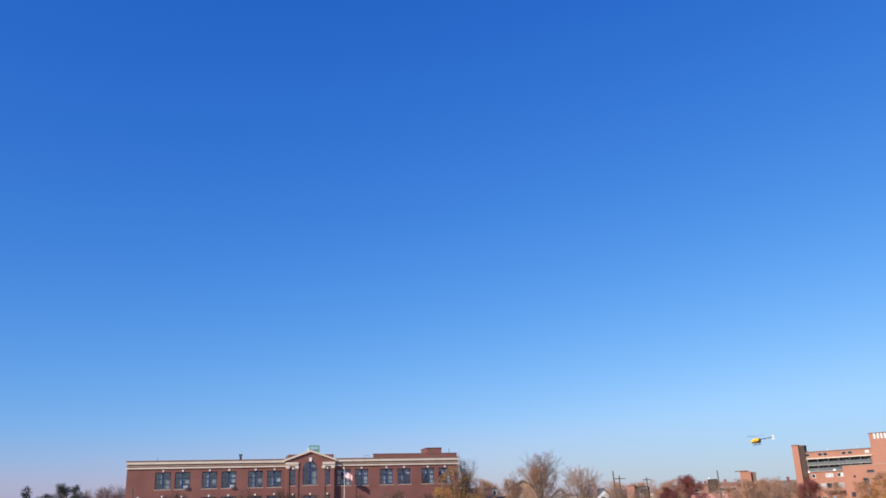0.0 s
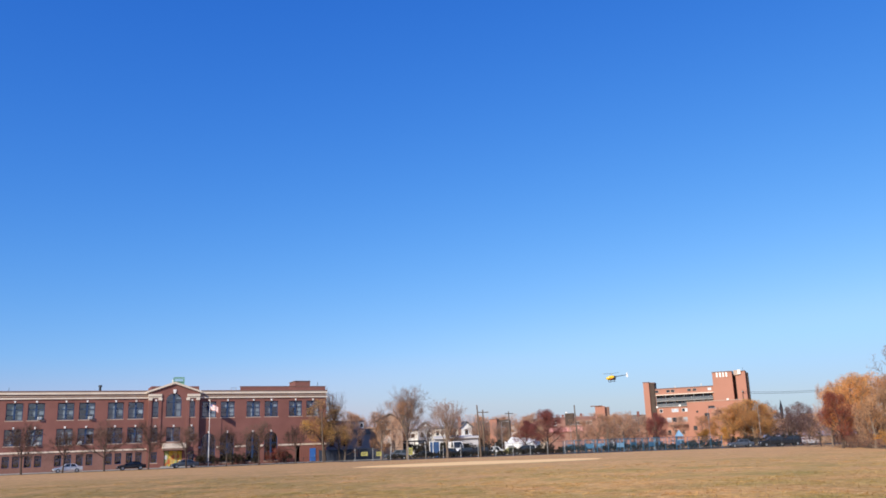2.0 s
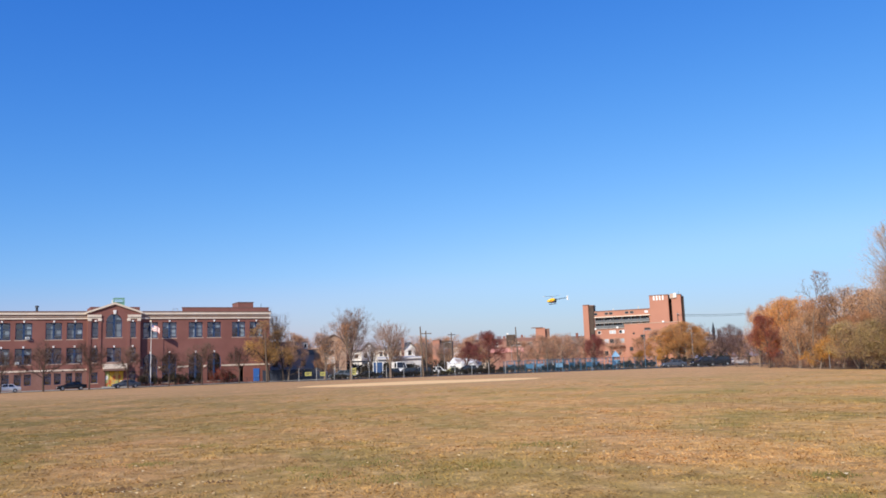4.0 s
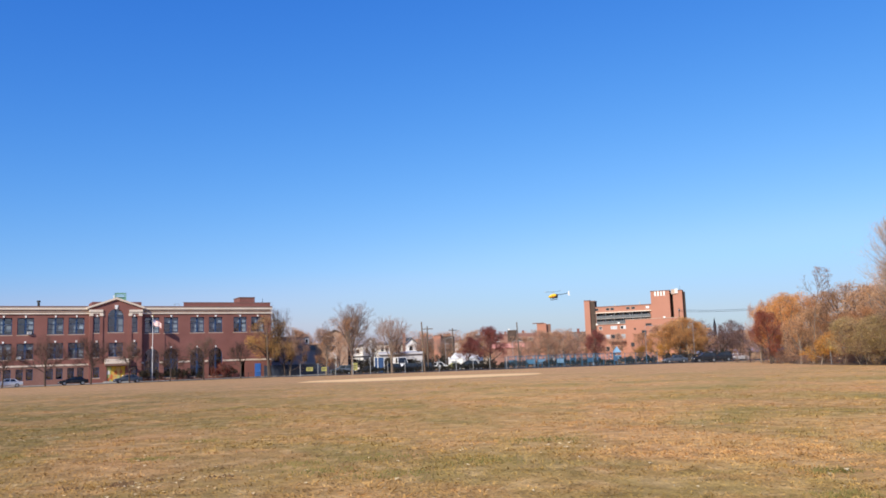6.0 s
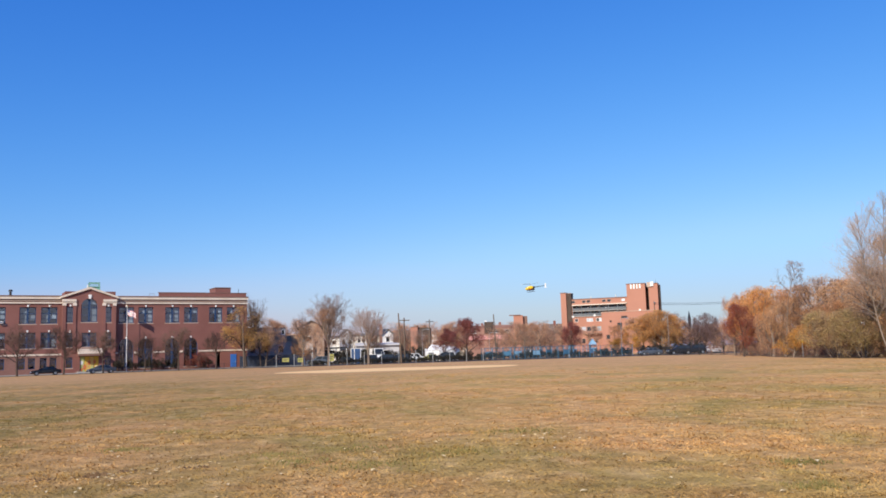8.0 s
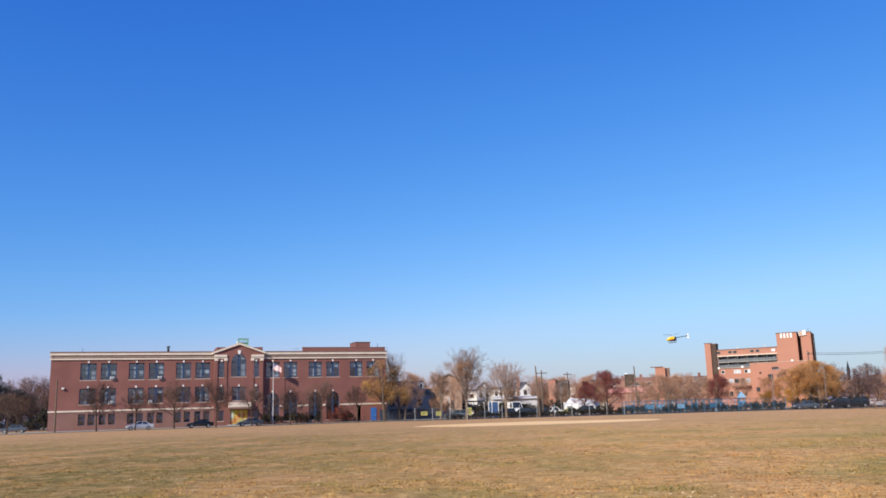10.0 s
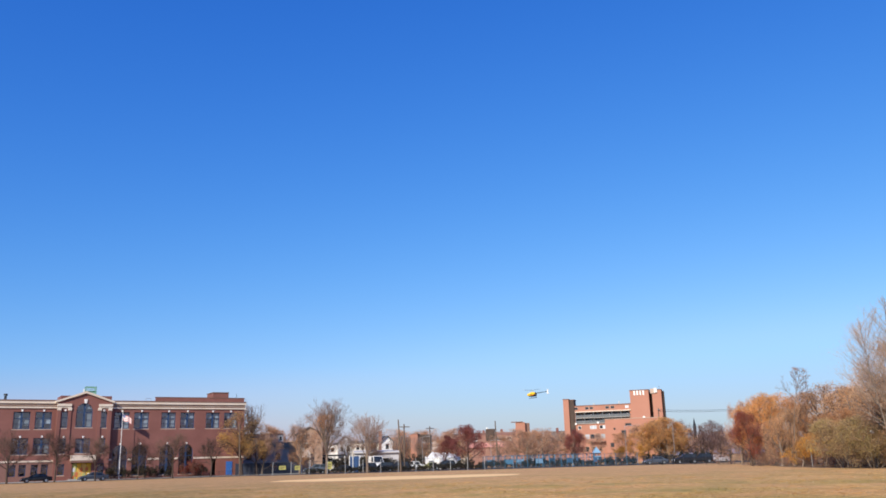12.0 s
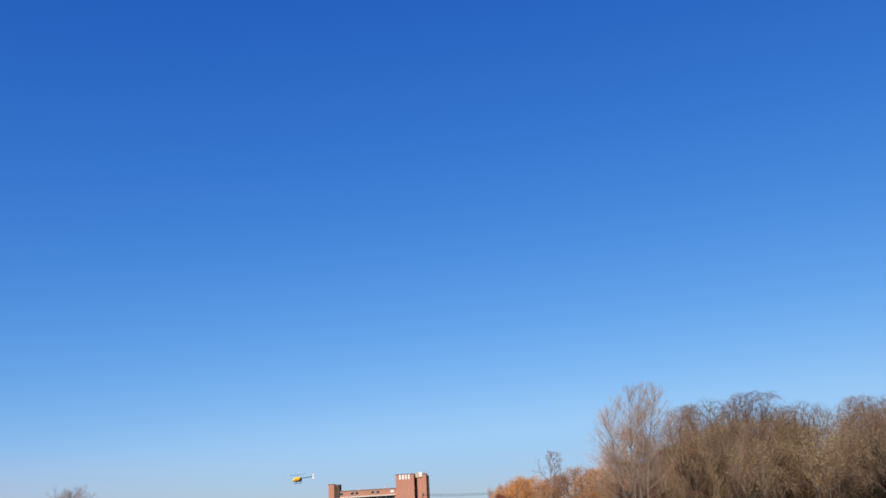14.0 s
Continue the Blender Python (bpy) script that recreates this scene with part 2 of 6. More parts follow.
L_TAN = leaf_mat("tan_leaves", (0.55, 0.33, 0.199), (0.66, 0.407, 0.257), (0.484, 0.272, 0.171))
L_BRUSH = leaf_mat("dull_brush_leaves", (0.42, 0.23, 0.145), (0.532, 0.299, 0.184), (0.308, 0.161, 0.105), 0.45)
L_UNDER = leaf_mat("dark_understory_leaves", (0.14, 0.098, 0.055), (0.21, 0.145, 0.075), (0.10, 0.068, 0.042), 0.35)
L_SHRUB = leaf_mat("dark_shrub_leaves", (0.040, 0.040, 0.030), (0.062, 0.058, 0.040), (0.06, 0.046, 0.034))
L_REDSHRUB = leaf_mat("red_shrub_leaves", (0.20, 0.04, 0.035), (0.28, 0.07, 0.05), (0.14, 0.05, 0.04))


def grass_mat(name, gain=1.0):
    """A worn autumn field: straw, dull green and bare earth in patches of several sizes, darker to the left and rosier
    far off.
    """
    m = bpy.data.materials.new(name)
    m.use_nodes = True
    n, l = m.node_tree.nodes, m.node_tree.links
    b = n["Principled BSDF"]
    co = n.new("ShaderNodeTexCoord")

    def field(scale, detail, lo, hi, stretch=(1, 1, 1), most=1.0):
        mp, ns, mr = n.new("ShaderNodeMapping"), n.new("ShaderNodeTexNoise"), n.new("ShaderNodeMapRange")
        mp.inputs["Scale"].default_value = stretch
        l.new(co.outputs["Object"], mp.inputs["Vector"])
        l.new(mp.outputs[0], ns.inputs["Vector"])
        ns.inputs["Scale"].default_value, ns.inputs["Detail"].default_value = scale, detail
        mr.inputs["From Min"].default_value, mr.inputs["From Max"].default_value = lo, hi
        mr.inputs["To Max"].default_value = most
        l.new(ns.outputs["Fac"], mr.inputs["Value"])
        return mr.outputs[0], ns.outputs["Fac"]

    def blend(a, colour, fac):
        mx = n.new("ShaderNodeMix")
        mx.data_type = "RGBA"
        if isinstance(a, tuple):
            mx.inputs["A"].default_value = (*a, 1)
        else:
            l.new(a, mx.inputs["A"])
        mx.inputs["B"].default_value = (*colour, 1)
        l.new(fac, mx.inputs["Factor"])
        return mx.outputs["Result"]

    green, _ = field(0.10, 6, 0.44, 0.58, most=0.95)
    green2, _ = field(0.42, 6, 0.48, 0.66, (1, 0.55, 1), 0.75)
    earth, _ = field(0.26, 8, 0.46, 0.74, (1, 0.6, 1), 0.75)
    earth2, _ = field(0.8, 6, 0.50, 0.70, (1, 0.6, 1), 0.7)
    pale, _ = field(1.8, 8, 0.50, 0.76, (1, 0.6, 1), 0.55)
    _, n_patch = field(0.07, 5, 0, 1)
    grain, fine = field(16.0, 5, 0.34, 0.72)
    dark, _ = field(1.6, 9, 0.52, 0.72, (1, 0.8, 1), 0.34)
    tuft, _ = field(6.0, 7, 0.56, 0.70, (1, 0.8, 1), 0.32)
    mottle, lumps = field(2.3, 9, 0.34, 0.66)
    c = blend((0.59, 0.338, 0.122), (0.415, 0.276, 0.084), green)
    c = blend(c, (0.28, 0.218, 0.060), green2)
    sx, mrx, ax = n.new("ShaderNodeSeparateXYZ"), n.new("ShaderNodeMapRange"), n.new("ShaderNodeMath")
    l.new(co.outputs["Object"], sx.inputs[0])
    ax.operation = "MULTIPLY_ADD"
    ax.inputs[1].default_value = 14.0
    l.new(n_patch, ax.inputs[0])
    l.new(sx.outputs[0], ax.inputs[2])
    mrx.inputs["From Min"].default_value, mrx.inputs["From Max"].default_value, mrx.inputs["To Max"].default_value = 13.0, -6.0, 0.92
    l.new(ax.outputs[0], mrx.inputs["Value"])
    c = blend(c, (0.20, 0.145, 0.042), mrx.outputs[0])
    c = blend(c, (0.585, 0.30, 0.130), earth)
    ay, my_ = n.new("ShaderNodeMath"), n.new("ShaderNodeMapRange")
    ay.operation = "MULTIPLY_ADD"
    ay.inputs[1].default_value = 60.0
    l.new(n_patch, ay.inputs[0])
    l.new(sx.outputs[1], ay.inputs[2])
    my_.inputs["From Min"].default_value, my_.inputs["From Max"].default_value, my_.inputs["To Max"].default_value = 75.0, 130.0, 0.65
    l.new(ay.outputs[0], my_.inputs["Value"])
    c = blend(c, (0.55, 0.31, 0.156), my_.outputs[0])
    c = blend(c, (0.50, 0.268, 0.098), earth2)
    c = blend(c, (0.68, 0.445, 0.205), pale)
    c = blend(c, (0.24, 0.14, 0.04), dark)
    c = blend(c, (0.20, 0.13, 0.036), tuft)
    mx = n.new("ShaderNodeMix")
    mx.data_type, mx.blend_type = "RGBA", "MULTIPLY"
    mx.inputs["Factor"].default_value = 0.8
    gr = n.new("ShaderNodeMapRange")
    gr.inputs["To Min"].default_value, gr.inputs["To Max"].default_value = 0.74, 1.4
    l.new(grain, gr.inputs["Value"])
    l.new(c, mx.inputs["A"])
    l.new(gr.outputs[0], mx.inputs["B"])
    mo, my = n.new("ShaderNodeMapRange"), n.new("ShaderNodeMix")
    mo.inputs["To Min"].default_value, mo.inputs["To Max"].default_value = 0.78 * gain, 1.17 * gain
    my.data_type, my.blend_type = "RGBA", "MULTIPLY"
    my.inputs["Factor"].default_value = 1.0
    l.new(mottle, mo.inputs["Value"])
    l.new(mx.outputs["Result"], my.inputs["A"])
    l.new(mo.outputs[0], my.inputs["B"])
    l.new(my.outputs["Result"], b.inputs["Base Color"])
    b.inputs["Roughness"].default_value, b.inputs["Specular IOR Level"].default_value = 0.95, 0.15
    bp = n.new("ShaderNodeBump")
    bp.inputs["Strength"].default_value, bp.inputs["Distance"].default_value = 0.6, 0.06
    l.new(fine, bp.inputs["Height"])
    bq = n.new("ShaderNodeBump")
    bq.inputs["Strength"].default_value, bq.inputs["Distance"].default_value = 0.30, 0.15
    l.new(lumps, bq.inputs["Height"])
    l.new(bq.outputs[0], bp.inputs["Normal"])
    l.new(bp.outputs[0], b.inputs["Normal"])
    return m


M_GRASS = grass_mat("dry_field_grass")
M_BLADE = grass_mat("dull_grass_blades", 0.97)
M_FALLEN = leaf_mat("fallen_leaves", (0.78, 0.60, 0.32), (0.88, 0.76, 0.50), (0.58, 0.35, 0.13), 0.2)


# ---- building helpers ----
class Geo:
    """Collects corners and faces for one mesh."""

    def __init__(self):
        self.v, self.f = [], []

    def add(self, pts, faces):
        k = len(self.v)
        self.v += [tuple(p) for p in pts]
        self.f += [tuple(i + k for i in q) for q in faces]
        return self

    def box(self, x0, x1, y0, y1, z0, z1):
        return self.add([(x0, y0, z0), (x1, y0, z0), (x1, y1, z0), (x0, y1, z0), (x0, y0, z1), (x1, y0, z1), (x1, y1, z1), (x0, y1, z1)],
                        [(0, 3, 2, 1), (4, 5, 6, 7), (0, 1, 5, 4), (1, 2, 6, 5), (2, 3, 7, 6), (3, 0, 4, 7)])

    def prism(self, poly, y0, y1):
        """A polygon in x and z, counter-clockwise from the front, from y0 back to y1."""
        n = len(poly)
        pts = [(x, y0, z) for x, z in poly] + [(x, y1, z) for x, z in poly]
        return self.add(pts, [tuple(range(n)), tuple(range(2 * n - 1, n - 1, -1))] + [(i + n, (i + 1) % n + n, (i + 1) % n, i) for i in range(n)])

    def tube(self, pts, r0, r1, sides=5, caps=False):
        pts = [Vector(p) for p in pts]
        n, k = len(pts), len(self.v)
        for i, p in enumerate(pts):
            d = (pts[min(i + 1, n - 1)] - pts[max(i - 1, 0)]).normalized()
            a = d.cross(Vector((0.31, 0.87, 0.12)) if abs(d.z) > 0.8 else Vector((0, 0, 1))).normalized()
            b = d.cross(a)
            r = r0 + (r1 - r0) * i / max(n - 1, 1)
            for s in range(sides):
                w = 2 * math.pi * s / sides
                self.v.append(tuple(p + a * (r * math.cos(w)) + b * (r * math.sin(w))))
        for i in range(n - 1):
            for s in range(sides):
                q = (s + 1) % sides
                self.f.append((k + i * sides + s, k + i * sides + q, k + (i + 1) * sides + q, k + (i + 1) * sides + s))
        if caps:
            self.f.append(tuple(k + s for s in range(sides - 1, -1, -1)))
            self.f.append(tuple(k + (n - 1) * sides + s for s in range(sides)))
        return self

    def mesh(self, name, mat, smooth=False):
        me = bpy.data.meshes.new(name)
        me.from_pydata(self.v, [], self.f)
        if smooth:
            me.polygons.foreach_set("use_smooth", [True] * len(me.polygons))
        me.materials.append(mat)
        me.update()
        return me


def part(name, geo, mat, parent, label="", at=(0, 0, 0), smooth=False):
    """One mesh object under a thing or part. geo is a Geo or a mesh to share."""
    ob = new(name, geo.mesh(name, mat, smooth) if isinstance(geo, Geo) else geo)
    ob.parent = parent
    ob.location = at
    return tagged(ob, label)


def thing(name, m, label, category, group=""):
    ob = new(name)
    ob.empty_display_size = 0.3
    ob.matrix_world = m
    return tagged(ob, label, category, group)


def single(name, geo, mat, label, category="", kind="", m=None, smooth=False, group=""):
    ob = new(name, geo.mesh(name, mat, smooth))
    if m is not None:
        ob.matrix_world = m
    return tagged(ob, label, category, group, kind)


def wall_geo(x0, x1, z0, z1, y0, y1, holes):
    """A wall from y0 (front) to y1 (back) with rectangular holes (x0, x1, z0, z1) right through it."""
    g = Geo()
    xs = sorted({x0, x1, *[h[0] for h in holes], *[h[1] for h in holes]})
    zs = sorted({z0, z1, *[h[2] for h in holes], *[h[3] for h in holes]})
    nx, nz = len(xs) - 1, len(zs) - 1

    def solid(i, k):
        if not (0 <= i < nx and 0 <= k < nz):
            return False
        cx, cz = (xs[i] + xs[i + 1]) / 2, (zs[k] + zs[k + 1]) / 2
        return not any(h[0] < cx < h[1] and h[2] < cz < h[3] for h in holes)

    for i in range(nx):
        for k in range(nz):
            if not solid(i, k):
                continue
            a, b, c, d = xs[i], xs[i + 1], zs[k], zs[k + 1]
            g.add([(a, y0, c), (b, y0, c), (b, y0, d), (a, y0, d)], [(0, 1, 2, 3)])
            g.add([(a, y1, c), (b, y1, c), (b, y1, d), (a, y1, d)], [(3, 2, 1, 0)])
            if not solid(i - 1, k):
                g.add([(a, y0, c), (a, y0, d), (a, y1, d), (a, y1, c)], [(0, 1, 2, 3)])
            if not solid(i + 1, k):
                g.add([(b, y0, c), (b, y1, c), (b, y1, d), (b, y0, d)], [(0, 1, 2, 3)])
            if not solid(i, k - 1):
                g.add([(a, y0, c), (a, y1, c), (b, y1, c), (b, y0, c)], [(0, 1, 2, 3)])
            if not solid(i, k + 1):
                g.add([(a, y0, d), (b, y0, d), (b, y1, d), (a, y1, d)], [(0, 1, 2, 3)])
    return g


def spandrel_geo(x0, x1, z_spring, z_top, y0, y1, n=10):
    """The wall that fills the two corners over an arch."""
    g = Geo()
    cx, r = (x0 + x1) / 2, (x1 - x0) / 2
    h = z_top - z_spring
    arc = [(cx - r * math.cos(math.pi * i / n), z_spring + h * math.sin(math.pi * i / n)) for i in range(n + 1)]
    m, zt = n + 1, z_top + 0.004
    pts = [(x, y0, z) for x, z in arc] + [(x, y0, zt) for x, z in arc] + [(x, y1, z) for x, z in arc] + [(x, y1, zt) for x, z in arc]
    faces = [(0, m, 3 * m, 2 * m), (n, 2 * m + n, 3 * m + n, m + n)]
    for i in range(n):
        faces += [(i, i + 1, m + i + 1, m + i), (2 * m + i, 3 * m + i, 3 * m + i + 1, 2 * m + i + 1),
                  (i, 2 * m + i, 2 * m + i + 1, i + 1), (m + i, m + i + 1, 3 * m + i + 1, 3 * m + i)]
    g.add(pts, faces)
    return g


# ---- ground ----
g = Geo()
R = 3000.0
ring = [-R, -600, -200, -80, -20, 0, 20, 60, 140, 220, 400, 900, R]
for i in range(len(ring) - 1):
    for k in range(len(ring) - 1):
        a, b, c, d = ring[i], ring[i + 1], ring[k], ring[k + 1]
        g.add([(a, c, 0), (b, c, 0), (b, d, 0), (a, d, 0)], [(0, 1, 2, 3)])
single("ground", g, M_GRASS, "wide worn playing field of dry straw and dull green grass", "ground", "structure")

SCHOOL = pose(-49.67, 162.0, 0, 0, 0, 24.4)


def on_school(s, y, z=0.0, turn=0.0):
    return SCHOOL @ pose(s, y, z, 0, 0, turn)


def sheet(name, m, x0, x1, y0, y1, z, mat, label, category):
    single(name, Geo().box(x0, x1, y0, y1, -0.05, z), mat, label, category, "structure", m)


sheet("road", SCHOOL, -150, 40, -14.6, -7.0, 0.012, M_ASPHALT, "dark asphalt street running along the brick school", "road")
sheet("pavement", SCHOOL, -150, 40, -7.0, -4.2, 0.13, M_CONCRETE, "pale concrete pavement with a kerb before the school", "pavement")
sheet("car_park", pose(0, 0, 0), -18, 150, 153.5, 186, 0.010, M_ASPHALT, "grey asphalt street and car park behind the field fence", "road")


def patch(name, cx, cy, rx, ry, z, mat, label, category, rough_edge=0.12, n=90, seed=1):
    rng = random.Random(seed)
    ph = [(rng.uniform(0, 6.28), rng.uniform(0.4, 1.0)) for _ in range(9)]
    g = Geo()
    pts = [(cx, cy, z)]
    for i in range(n):
        w = 2 * math.pi * i / n
        k = 1 + rough_edge * sum(a * math.sin((j + 2) * w + p) / (j + 2) ** 0.7 for j, (p, a) in enumerate(ph)) * 0.6
        pts.append((cx + rx * k * math.cos(w), cy + ry * k * math.sin(w), z))
    g.add(pts, [(0, 1 + i, 1 + (i + 1) % n) for i in range(n)])
    single(name, g, mat, label, category, "structure")


patch("dirt_infield", 4.4, 98.0, 13.5, 10.4, 0.006, M_CLAY, "pale tan clay ball infield worn into the grass", "ground", 0.14, seed=4)
patch("woodland_floor", 70.0, 70.0, 24.0, 54.0, 0.006, surf("leaf_litter", (0.16, 0.10, 0.05), (0.26, 0.17, 0.09), 0.4, 4.0, 0.95, bump=0.4),
      "brown leaf litter under the trees", "ground", 0.05, seed=9)

# ---- the school ----
school = thing("school_building", SCHOOL, "long three-storey red brick school with pale stone cornice and central gable", "school")
WIN_W, UP0, UP1, MID0, MID1, LOW0, LOW1 = 2.68, 9.05, 12.05, 4.68, 7.50, 1.0, 2.95
LEFT_C = [-26.8, -23.35, -18.55, -15.05, -10.2, -6.7]
RIGHT_C = [6.55, 10.05, 15.0, 18.55, 23.4, 26.95]
ARCHED = RIGHT_C[:4]
T = 0.45


def rect(c, w, z0, z1):
    return (c - w / 2, c + w / 2, z0, z1)


holes_l = [rect(c, WIN_W, UP0, UP1) for c in LEFT_C] + [rect(c, WIN_W, MID0, MID1) for c in LEFT_C]
low_c = [c + d for c in LEFT_C for d in (-0.8, 0.8)]
holes_l += [rect(c, 1.12, LOW0, LOW1) for c in low_c]
part("wall_left_wing", wall_geo(-33.1, -4.6, 3.5, 14.0, 0, T, holes_l), M_BRICK, school)
part("wall_left_base", wall_geo(-33.1, -4.6, 0, 3.5, -0.06, T, [h for h in holes_l if h[3] < 3.4]), M_BRICK_BASE, school)
holes_r = [rect(c, WIN_W, UP0, UP1) for c in RIGHT_C] + [rect(c, WIN_W, 0.6, 6.1) for c in ARCHED] + [rect(23.9, 0.9, 0.3, 3.2)]
part("wall_right_wing", wall_geo(4.6, 29.7, 0, 14.0, 0, T, holes_r), M_BRICK, school)
holes_p = [rect(-3.28, 1.15, 9.2, 12.1), rect(3.24, 1.15, 9.2, 12.1), rect(-0.05, 2.8, 9.27, 13.6), rect(-3.28, 1.15, 4.75, 7.33), rect(3.24, 1.15, 4.75, 7.33),
           rect(0, 2.5, 4.75, 7.33), rect(0.1, 3.2, 0.15, 3.1), rect(-3.3, 1.1, LOW0, LOW1), rect(3.3, 1.1, LOW0, LOW1)]
part("pavilion_wall", wall_geo(-4.6, 4.6, 0, 13.75, -0.7, T, holes_p), M_BRICK, school)
part("side_wall", Geo().box(-33.1, -32.65, T, 18, 0, 14.0), M_BRICK, school)
part("side_wall", Geo().box(29.25, 29.7, T, 18, 0, 14.0), M_BRICK, school)
part("rear_wall", Geo().box(-33.1, 29.7, 18, 18.4, 0, 14.0), M_BRICK, school)
part("roof", Geo().box(-32.6, 29.2, 0.5, 17.9, 13.2, 13.5), M_ROOF, school, "flat dark roof behind the parapet")
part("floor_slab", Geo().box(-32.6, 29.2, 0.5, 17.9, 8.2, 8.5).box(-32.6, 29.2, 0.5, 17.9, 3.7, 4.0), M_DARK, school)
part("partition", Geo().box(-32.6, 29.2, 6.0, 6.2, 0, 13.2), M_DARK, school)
for a, b, y in ((-33.3, -4.6, 0.0), (4.6, 29.9, 0.0)):
    part("cornice", Geo().box(a, b, y - 0.32, y + 0.1, 13.50, 13.92), M_STONE, school, "pale stone cornice band")
    part("frieze", Geo().box(a, b, y - 0.12, y + 0.1, 13.12, 13.34), M_STONE_DARK, school)
    part("architrave", Geo().box(a, b, y - 0.20, y + 0.1, 12.68, 12.96), M_STONE, school, "pale stone band under the cornice")
    part("coping", Geo().box(a, b, y - 0.36, y + 0.5, 13.92, 14.15), M_COPING, school)
part("belt_course", Geo().box(-33.2, -4.6, -0.16, 0.05, 3.36, 3.64), M_STONE, school, "pale stone belt course")
for a, b in ((4.6, 5.15), (7.95, 8.65), (11.45, 13.6), (16.4, 17.15), (19.95, 29.8)):
    part("belt_course", Geo().box(a, b, -0.10, 0.05, 3.36, 3.66), M_STONE, school, "pale stone belt course")
for a, b in ((-4.7, -2.3), (2.3, 4.7)):
    part("pavilion_band", Geo().box(a, b, -0.95, -0.6, 13.0, 13.45), M_STONE, school, "pale stone band on the pavilion")
    part("pavilion_band", Geo().box(a, b, -0.84, -0.6, 12.72, 12.9), M_STONE, school)
for c in (-4.3, -2.55, 2.5, 4.3):
    part("capital", Geo().box(c - 0.33, c + 0.33, -0.92, -0.6, 12.28, 12.72), M_STONE, school, "pale stone capital")
    part("pilaster", Geo().box(c - 0.27, c + 0.27, -0.84, -0.62, 3.7, 12.28), M_BRICK, school)
part("pediment", Geo().prism([(-4.6, 13.75), (4.6, 13.75), (0, 15.35)], -0.7, 0.4), M_BRICK, school)
for sgn in (-1, 1):
    q = [(sgn * 5.0, 13.62), (sgn * 5.0, 13.95), (0, 15.75), (0, 15.36)]
    part("raking_cornice", Geo().prism(q if sgn < 0 else q[::-1], -1.0, 0.3), M_STONE, school, "pale sloping stone cornice of the gable")
part("keystone", Geo().prism([(-0.18, 13.55), (0.18, 13.55), (0.3, 14.3), (-0.3, 14.3)], -0.86, -0.6), M_WHITE, school, "white keystone")
part("attic_block", Geo().box(-4.0, 4.75, 1.2, 7.0, 13.5, 15.05), M_BRICK, school)
part("parapet", Geo().box(12.5, 29.65, 0.35, 0.7, 14.0, 14.85), M_BRICK, school)
part("parapet", Geo().box(29.3, 29.7, 0.7, 12, 14.0, 14.85), M_BRICK, school)
part("coping", Geo().box(12.4, 29.75, 0.3, 0.75, 14.85, 14.97), M_COPING, school)
part("penthouse", Geo().box(23.7, 26.8, 1.5, 6.0, 13.5, 16.0), M_BRICK, school, "small brick penthouse on the roof")
part("coping", Geo().box(23.6, 26.9, 1.4, 6.1, 16.0, 16.12), M_COPING, school)

# windows
frame_big, pane_geo = {}, {}


def window(c, z0, z1, w, y, kind="double", seed=0, drawn=0.85):
    """A dark-framed window: frame, centre post, panes, sill, and a blind behind the glass."""
    rng = random.Random(f"pane{seed}")
    h = z1 - z0
    key = (round(w, 2), round(h, 2), kind)
    if key not in frame_big:
        f = Geo()
        b = 0.13
        f.box(-w / 2, -w / 2 + b, 0, 0.14, 0, h).box(w / 2 - b, w / 2, 0, 0.14, 0, h)
        f.box(-w / 2 + b, w / 2 - b, 0, 0.14, 0, b).box(-w / 2 + b, w / 2 - b, 0, 0.14, h - b, h)
        posts = [0.0] if kind == "double" else []
        for p in posts:
            f.box(p - 0.15, p + 0.15, -0.02, 0.16, b, h - b)
        tr = 0.62 * h
        edges = [-w / 2 + b] + [e for p in posts for e in (p - 0.15, p + 0.15)] + [w / 2 - b]
        cells = []
        for i in range(0, len(edges), 2):
            f.box(edges[i], edges[i + 1], 0.02, 0.12, tr - 0.05, tr + 0.05)
            if kind != "low":
                f.box(edges[i], edges[i + 1], 0.03, 0.11, 0.31 * h - 0.03, 0.31 * h + 0.03)
            cells += [(edges[i], edges[i + 1], b, tr - 0.05), (edges[i], edges[i + 1], tr + 0.05, h - b)]
        panes = []
        for a, e, p, q in cells:
            panes.append(Geo().add([(a, 0.07, p), (e, 0.07, p), (e, 0.07, q), (a, 0.07, q)], [(0, 1, 2, 3)]).mesh("pane", M_GLASS))
        sill = Geo().box(-w / 2 - 0.12, w / 2 + 0.12, -0.34, 0.05, -0.16, 0.0).mesh("sill", M_STONE_DARK)
        frame_big[key] = (f.mesh("window", M_FRAME), panes, cells, sill)
    fm, panes, cells, sill = frame_big[key]
    ob = part("window", fm, M_FRAME, school, "dark blue framed window", (c, y + 0.33, z0))
    for pm in panes:
        pn = part("pane", pm, M_GLASS, ob)
        pn.visible_shadow = False
    part("sill", sill, M_STONE_DARK, ob)
    for i, (a, e, p, q) in enumerate(cells):
        if kind == "low" or h > 5 or rng.random() > drawn:
            continue
        if i % 2 == 0:
            low = p + (q - p) * rng.choice((0.0, 0.0, 0.0, 0.12, 0.3, 0.5))
            blind = Geo().box(a, e, 0.20, 0.22, low, q)
        else:
            blind = Geo().box(a, e, 0.20, 0.22, q - (q - p) * rng.choice((1.0, 1.0, 0.6, 0.3, 1.0)) - 0.01, q)
        part("blind", blind, M_BLIND, ob, "pale window blind")
    return ob


